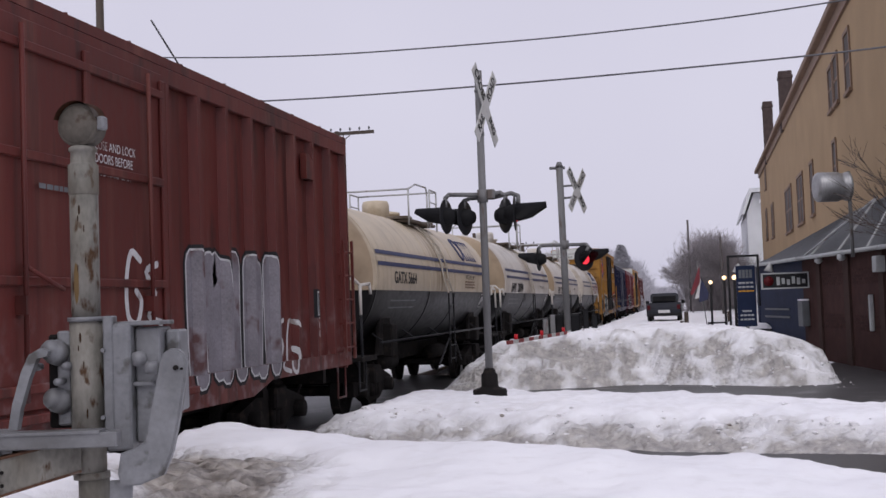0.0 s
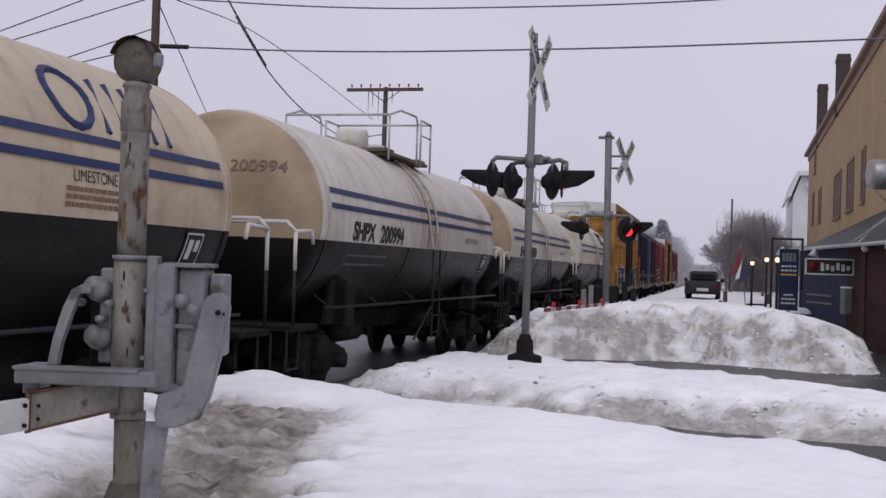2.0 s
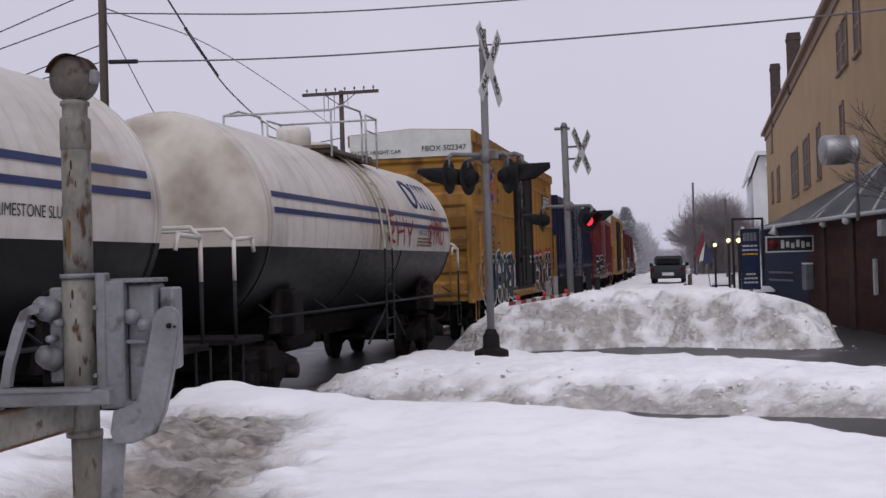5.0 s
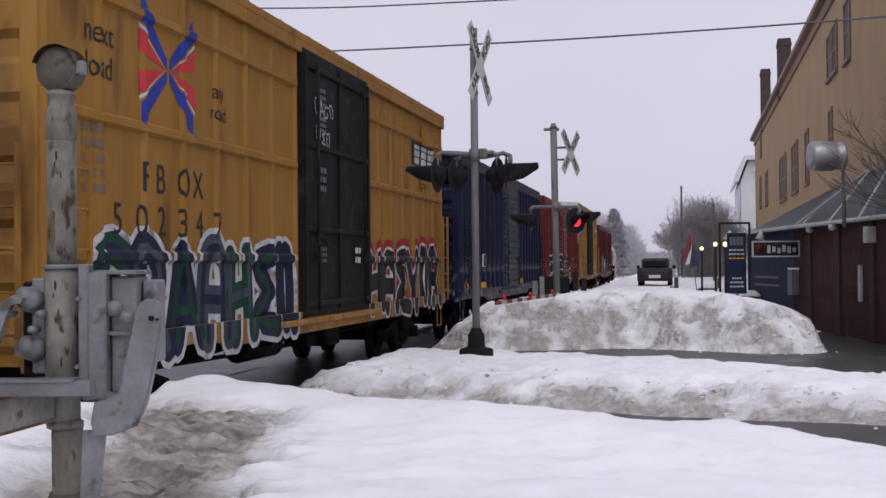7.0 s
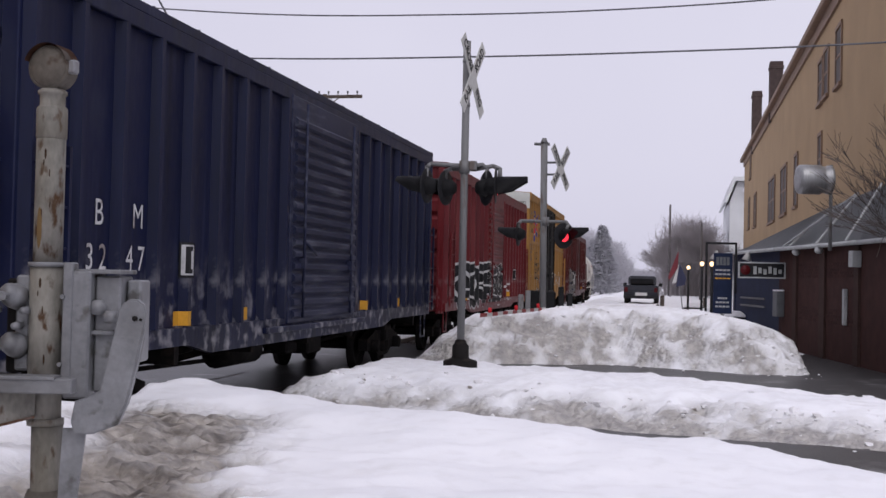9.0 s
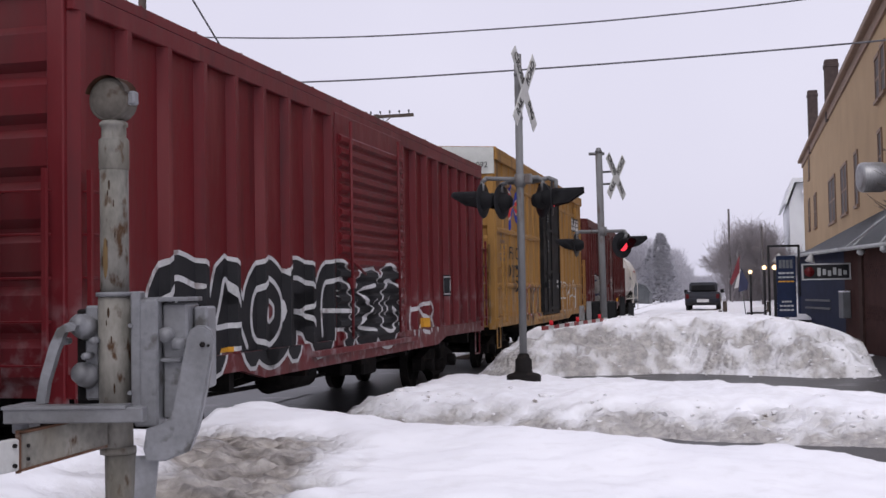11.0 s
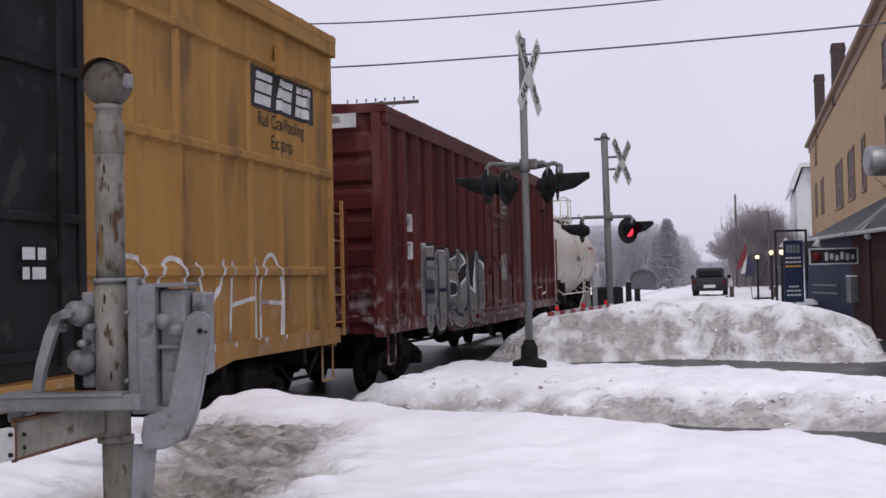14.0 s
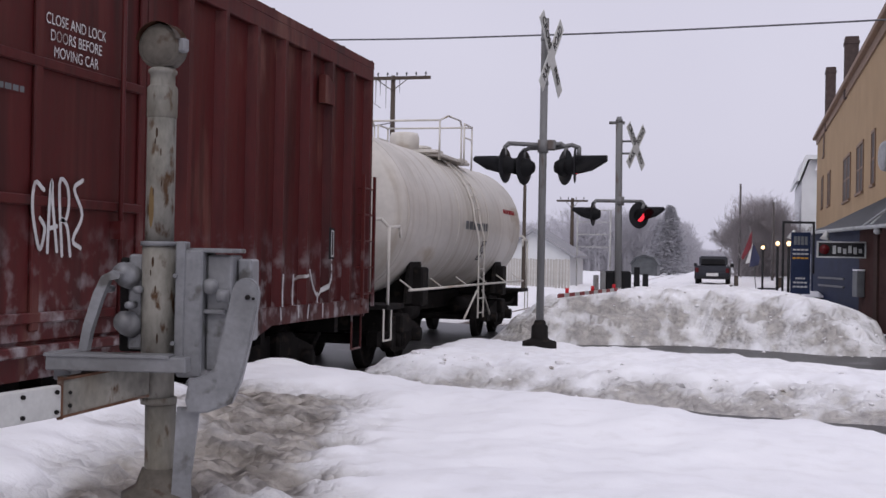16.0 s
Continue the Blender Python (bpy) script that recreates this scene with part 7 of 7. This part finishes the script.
wire([(-12.28, 21.9, 7.42), (-8, 21.9, 7.09), (-5, 21.9, 7.01), (-1, 21.9, 7.03), (2.5, 21.9, 7.20), (8, 21.9, 7.75), (16, 21.9, 9.1)], 0.016, "thin grey overhead wire crossing the road")
wire([(-12.28, 21.9, 6.38), (-8.4, 21.9, 6.20), (-4.2, 21.9, 6.16), (0, 21.9, 6.2), (3.5, 21.9, 6.29), (9, 21.9, 6.6), (16, 21.9, 7.2)], 0.018, "thin grey overhead cable crossing the road")
sc = lambda x, z, y=24: (x * y / 24, y, 1.84 + (z - 1.84) * y / 24)
wire([sc(-12.15, 8.72, 23.4), sc(-11.65, 7.9, 24), sc(-11.06, 6.96, 28), sc(-10.33, 5.94, 33), sc(-9.28, 5.03, 39), sc(-8.4, 4.68, 45), sc(-7.72, 4.75, 48)], 0.022, "slack cable hanging down behind the train")
wire([sc(-11.38, 7.45, 25.8), sc(-11.06, 6.96, 28), sc(-10.62, 6.32, 31)], 0.045, "black splice sleeve on the slack cable", "cable_splice", "graf_black")
for z, dz, dx in ((7.97, -3.6, -9), (7.45, -2.9, -9), (6.77, -3.2, -9), (6.4, -2.2, -9)):
    wire([(-12.28, 21.9, z), (-12.28 + dx / 2, 20.6, z + dz / 2 - 0.15), (-12.28 + dx, 19.3, z + dz)], 0.014, "thin service wire running to the pole")
wire([(-12.28, 21.9, 7.4), (-15.35, 30, 6.65), (-22.2, 48, 5.3), (-27, 61, 3.6)], 0.014, "thin guy wire slanting down from the pole")
wire([(-12.28, 21.9, 7.55), (-15.0, 34, 9.0), (-15.9, 47.8, 8.3)], 0.014, "thin wire strung between two poles")
wire([(-12.15, 21.9, 6.375), (-11.5, 21.9, 6.345)], 0.05, "dark strain insulator at the pole", "strain_insulator", "graf_black")


# ---- trees ----
def tree(x, y, height, seed, spread=0.5, mat="bark", label="bare leafless deciduous tree", depth=6, base=0.0, r0=None, lean=0.0, twigs=3):
    rnd = random.Random(seed)
    verts, faces, thin_v, thin_f = [], [], [], []

    def limb(a, b, ra, rb, vs, fs, n=5):
        d = (b - a).normalized()
        u = d.orthogonal().normalized()
        w = d.cross(u)
        k0 = len(vs)
        for p, r in ((a, ra), (b, rb)):
            for k in range(n):
                t = 2 * math.pi * k / n
                vs.append(p + u * r * math.cos(t) + w * r * math.sin(t))
        for k in range(n):
            fs.append((k0 + k, k0 + (k + 1) % n, k0 + n + (k + 1) % n, k0 + n + k))

    def grow(p, d, length, r, level):
        q = p + d * length
        big = level < 2
        limb(p, q, r, r * 0.72, verts if big else thin_v, faces if big else thin_f, 6 if big else 3)
        if level >= depth:
            return
        n = 2 if level < 2 else rnd.choice((2, 3)) if level < depth - 1 else twigs
        for _ in range(n):
            nd = (d + Vector((rnd.gauss(0, spread), rnd.gauss(0, spread), rnd.gauss(0.06, spread * 0.6)))).normalized()
            start = p.lerp(q, rnd.uniform(0.55, 1.0))
            grow(start, nd, length * rnd.uniform(0.62, 0.86), max(0.006, r * rnd.uniform(0.5, 0.7)), level + 1)
        if level < depth - 1:
            grow(q, (d + Vector((rnd.gauss(0, 0.15), rnd.gauss(0, 0.15), 0.05))).normalized(), length * 0.8, r * 0.7, level + 1)

    t = empty("bare_tree", pose(x, y, base))
    tagged(t, label, "tree", "bare trees")
    grow(Vector((0, 0, -0.3)), Vector((lean, 0, 1)).normalized(), height * 0.24, r0 or height * 0.018, 0)
    for name, vs, fs in (("trunk", verts, faces), ("crown", thin_v, thin_f)):
        me = bpy.data.meshes.new(name)
        me.from_pydata(vs, [], fs)
        me.materials.append(M[mat])
        o = new(name, me)
        o.parent = t


def conifer(x, y, height, width, seed):
    rnd = random.Random(seed)
    t = empty("conifer", pose(x, y, 0))
    tagged(t, "tall conifer beyond the track, paled by haze painted into its needles", "tree")
    bm = bmesh.new()
    rod(bm, (0, 0, -0.3), (0, 0, height), 0.25, 0.03, seg=8)
    part("trunk", bm, "far_bark", t)
    verts, faces = [], []
    for k in range(15000):
        f = rnd.random() ** 0.8
        z = height * (0.08 + 0.92 * f)
        reach = width * (1 - f) ** 0.75 * rnd.uniform(0.3, 1.0) + 0.15
        a = rnd.uniform(0, 2 * math.pi)
        c = Vector((reach * math.cos(a), reach * math.sin(a), z - reach * 0.25))
        s = rnd.uniform(0.08, 0.22)
        n = len(verts)
        for _ in range(3):
            verts.append(c + Vector((rnd.gauss(0, s), rnd.gauss(0, s), rnd.gauss(0, s * 0.5))))
        faces.append((n, n + 1, n + 2))
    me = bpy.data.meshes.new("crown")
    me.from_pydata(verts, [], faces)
    me.materials.append(M["hazed_needles"])
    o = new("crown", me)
    o.parent = t


def woods(name, label, spots, seed, mat="far_bark"):
    """Far leafless woods as one body of many thin stems and twigs."""
    rnd = random.Random(seed)
    verts, faces = [], []
    for x0, x1, y0, y1, h, n in spots:
        for _ in range(n):
            x, y = rnd.uniform(x0, x1), rnd.uniform(y0, y1)
            hh = h * rnd.uniform(0.55, 1.0)
            for _ in range(330):
                z = hh * rnd.random() ** 0.6
                sp = 0.34 * hh * (1 - abs(z / hh - 0.62)) * rnd.random()
                a = rnd.uniform(0, 6.28)
                p = Vector((x + sp * math.cos(a), y + sp * math.sin(a), z))
                d = Vector((rnd.gauss(0, 0.5), rnd.gauss(0, 0.5), rnd.uniform(0.2, 1.0))) * rnd.uniform(0.6, 1.7)
                w = Vector((rnd.gauss(0, 0.05), rnd.gauss(0, 0.05), 0.02)) * (0.12 + y / 420)
                k = len(verts)
                verts += [p - w, p + w, p + d]
                faces.append((k, k + 1, k + 2))
            k = len(verts)
            verts += [Vector((x - 0.15, y, -0.2)), Vector((x + 0.15, y, -0.2)), Vector((x, y, hh * 0.9))]
            faces.append((k, k + 1, k + 2))
    me = bpy.data.meshes.new(name)
    me.from_pydata(verts, [], faces)
    me.materials.append(M[mat])
    tagged(new(name, me), label, "woods", kind="stuff")


tree(5.75, 26.3, 6.8, 5, 0.36, mat="dark_bark", label="bare leafless young tree behind the brick restaurant", depth=6, r0=0.06, lean=-0.08)
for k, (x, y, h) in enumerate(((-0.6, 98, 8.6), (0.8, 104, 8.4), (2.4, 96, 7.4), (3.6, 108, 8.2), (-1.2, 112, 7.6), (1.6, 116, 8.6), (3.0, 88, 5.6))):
    tree(x, y, h, 20 + k, 0.55, depth=7, twigs=3, r0=0.085, mat="hazed_mid_bark", label="bare roadside tree with dense fine twigs")
# both conifers wear the haze-pale needle colour
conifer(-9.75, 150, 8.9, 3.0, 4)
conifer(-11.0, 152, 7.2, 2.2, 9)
# the woods' paleness is haze carried by their twig colour
woods("far_woods", "leafless woods beyond the end of the street, haze painted into their colour", [(-26, -12.5, 165, 230, 9.2, 330), (-12.5, -9.6, 165, 200, 7.6, 90), (-10.0, -8.2, 168, 200, 5.2, 60), (-9.2, -7.6, 175, 205, 3.4, 40), (-26, -6, 330, 420, 5.0, 120), (-60, -24, 170, 300, 9.0, 260), (6, 40, 140, 260, 9.0, 120)], 3)
# thicket and trees above share the twig colour paled for haze
woods("street_thicket", "dense grey-brown tangle of bare twigs by the street, paled by painted haze", [(-0.5, 2.6, 104, 118, 8.0, 44), (-1.6, 3.6, 104, 118, 5.8, 40)], 8, "hazed_mid_bark")


# ---- vehicles, houses and clutter beyond ----
def pickup():
    v = empty("parked_truck", pose(-2.0, 65.5, 0.46))
    tagged(v, "dark parked pickup truck seen from behind in snow", "truck")
    bm = bmesh.new()
    prism(bm, [(-0.9, 0.45), (4.3, 0.45), (4.3, 1.0), (3.0, 1.06), (2.6, 1.12), (-0.85, 1.12), (-0.92, 0.8)], -0.95, 0.95)
    bmesh.ops.bevel(bm, geom=list(bm.edges), offset=0.06, segments=2, affect="EDGES")
    part("body", bm, "vehicle", v)
    bm = bmesh.new()
    prism(bm, [(0.85, 1.10), (3.0, 1.10), (2.3, 1.62), (1.05, 1.66)], -0.78, 0.78)
    bmesh.ops.bevel(bm, geom=list(bm.edges), offset=0.07, segments=2, affect="EDGES")
    part("cab", bm, "vehicle", v)
    bm = bmesh.new()
    box(bm, -0.66, 0.66, 0.80, 0.90, 1.16, 1.52, 0.03, Matrix.Translation((0, 0, 0)))
    part("rear_window", bm, "black", v)
    bm = bmesh.new()
    box(bm, -0.30, 0.34, -0.97, -0.93, 0.55, 0.72)
    part("number_plate", bm, "plate", v, "blank white plate")
    bm = bmesh.new()
    box(bm, -0.95, 0.95, -1.02, -0.90, 0.38, 0.54, 0.03)
    part("bumper", bm, "graf_black", v)
    for x in (-0.82, 0.82):
        for y in (0.0, 3.2):
            bm = bmesh.new()
            lathe(bm, [(0.16, -0.11), (0.36, -0.11), (0.38, -0.06), (0.38, 0.06), (0.36, 0.11), (0.16, 0.11)], 24, Matrix.Translation((x, y, 0.36)) @ Euler((0, radians(90), 0)).to_matrix().to_4x4())
            bmesh.ops.recalc_face_normals(bm, faces=bm.faces)
            part("wheel", bm, "tyre", v)
        bm = bmesh.new()
        box(bm, x - 0.09, x + 0.09, -0.95, -0.90, 0.75, 1.0, 0.01)
        part("tail_lamp", bm, "dark_lens", v)
        bm = bmesh.new()
        box(bm, x * 1.25 - 0.1, x * 1.25 + 0.1, 2.3, 2.4, 1.05, 1.25, 0.02)
        part("mirror", bm, "graf_black", v)


def flag():
    f = empty("flag", pose(-0.05, 50.5, 0.25))
    tagged(f, "red, white and blue flag drooping from a leaning staff", "flag")
    bm = bmesh.new()
    rod(bm, (0.28, 0, 0.4), (-0.02, 0, 3.1), 0.02, seg=8)
    part("staff", bm, "mast_dark", f)
    for k, (m, out) in enumerate((("flag_red", [(0.0, 2.75), (0.08, 2.9), (0.06, 2.2), (-0.28, 1.65), (-0.36, 1.75)]), ("flag_white", [(0.06, 2.3), (0.12, 2.35), (0.0, 1.55), (-0.18, 1.5)]), ("flag_blue", [(0.12, 2.4), (0.42, 1.75), (0.36, 1.45), (0.0, 1.35), (0.02, 1.6)]))):
        bm = bmesh.new()
        prism(bm, out, -0.01, 0.01, Matrix.Translation((0, -0.06 + 0.025 * k, 0)) @ Matrix.Rotation(radians(-90), 4, "Z") @ Matrix.Diagonal((1, 1, 1, 1)))
        part("cloth", bm, m, f)


def planter(x, y, w, h, snow):
    p = empty("bench", pose(x, y, 0.3))
    tagged(p, "dark wooden bench with a cap of snow", "bench", "benches by the street")
    for a in (-w / 2, w / 2 - 0.08):
        bm = bmesh.new()
        box(bm, a, a + 0.08, -0.2, 0.2, 0, h, 0.01)
        part("leg", bm, "graf_black", p)
    bm = bmesh.new()
    box(bm, -w / 2, w / 2, -0.22, 0.22, h, h + 0.06, 0.01)
    part("seat", bm, "graf_black", p)
    bm = bmesh.new()
    made = box(bm, -w / 2 + 0.02, w / 2 - 0.02, -0.2, 0.2, h + 0.06, h + 0.06 + snow)
    bmesh.ops.subdivide_edges(bm, edges=list(bm.edges), cuts=4, use_grid_fill=True)
    for v in bm.verts:
        if v.co.z > h + 0.1:
            v.co.z -= 0.8 * snow * ((v.co.x / (w / 2)) ** 4) + 0.03 * noise.noise(v.co * 5)
    part("snow_cap", bm, "roof_snow", p, smooth=True)


def post_stub(x, y, w, h):
    p = empty("bollard", pose(x, y, 0.35))
    tagged(p, "short dark wooden bollard standing in snow", "bollard", "bollards")
    bm = bmesh.new()
    box(bm, -w / 2, w / 2, -w / 2, w / 2, -0.2, h, 0.02)
    part("post", bm, "wood", p)


def garage():
    g = empty("small_house", pose(-12.6, 72, 0))
    tagged(g, "low pale house with a grey shingle roof beside the track", "house")
    bm = bmesh.new()
    prism(bm, [(-3.2, -0.2), (1.6, -0.2), (1.6, 2.0), (-0.8, 3.5), (-3.2, 2.0)], 0, 6, Matrix(((0, 1, 0, 0), (1, 0, 0, 0), (0, 0, 1, 0), (0, 0, 0, 1))))
    part("wall", bm, "white_clap", g)
    bm = bmesh.new()
    prism(bm, [(-0.8, 3.50), (1.95, 1.85), (1.95, 2.0), (-0.8, 3.72), (-3.5, 2.0), (-3.5, 1.85)], -0.4, 6.3, Matrix(((0, 1, 0, 0), (1, 0, 0, 0), (0, 0, 1, 0), (0, 0, 0, 1))))
    part("roof", bm, "shingle", g)
    far = empty("distant_house", pose(-11.7, 135, 0))
    tagged(far, "distant low shed with a rounded dark roof before trees", "house")
    bm = bmesh.new()
    prism(bm, [(-1.5, -0.2), (1.5, -0.2), (1.5, 1.3), (1.0, 2.0), (0, 2.35), (-1.0, 2.0), (-1.5, 1.3)], 0, 5, Matrix(((0, 1, 0, 0), (1, 0, 0, 0), (0, 0, 1, 0), (0, 0, 0, 1))))
    part("wall", bm, "metal_roof", far)
    bm = bmesh.new()
    prism(bm, [(0, 2.37), (1.02, 2.02), (1.54, 1.3), (1.7, 1.3), (1.14, 2.12), (0, 2.5), (-1.14, 2.12), (-1.7, 1.3), (-1.54, 1.3), (-1.02, 2.02)], -0.3, 5.3, Matrix(((0, 1, 0, 0), (1, 0, 0, 0), (0, 0, 1, 0), (0, 0, 0, 1))))
    part("roof", bm, "metal_roof", far)
    fence = empty("board_fence", pose(-10.9, 66, 0))
    tagged(fence, "weathered grey board fence beside the track", "fence")
    bm = bmesh.new()
    box(bm, -0.07, 0.07, -0.01, 0.01, -0.1, 1.75)
    board = part("board", bm, "fence", fence)
    for k in range(1, 26):
        again(board, pose(-0.2 * k + 0.9, 0.9 * k / 6, 0.02 * (k % 3)), fence)
    rack = empty("signal_back_frame", pose(-9.5, 73, 0, 0, 0, 6))
    tagged(rack, "pale steel lattice sign frame on posts beside the track", "sign frame")
    for x in (-1.2, 0.9):
        bm = bmesh.new()
        rod(bm, (x, 0, 0), (x, 0, 5.0), 0.05, seg=8)
        part("post", bm, "galv", rack)
    for z in (2.6, 3.4, 4.2, 4.95):
        bm = bmesh.new()
        box(bm, -1.25, 0.95, -0.03, 0.03, z - 0.03, z + 0.03)
        part("bar", bm, "galv", rack)


pickup()
flag()
planter(0.95, 47, 1.4, 0.45, 0.22)
planter(1.35, 42, 1.1, 0.40, 0.2)
planter(1.75, 38, 0.9, 0.38, 0.2)
for x, y, w, h in ((-0.55, 44, 0.16, 0.95), (-0.72, 44.2, 0.14, 0.6), (1.05, 45, 0.14, 0.9)):
    post_stub(x, y, w, h)
garage()


# ---- what moves ----
def run(t):
    """How far the train has rolled at t seconds."""
    return 9.3 * t - 0.015 * t * t


def motions():
    for car, mid, sets in CARS:
        rows = []
        for k in range(33):
            t = k * 0.5
            y = mid - run(t)
            off, head = bend(y)
            rows.append((t, pose(TRACK - off, y, 0, 0, 0, math.degrees(head))))
        walk(car, rows)
        for w, y in sets:
            walk(w, [(k / 15, pose(0, y, 0.44, math.degrees(run(k / 15) / 0.44) % 360)) for k in range(241)])


motions()
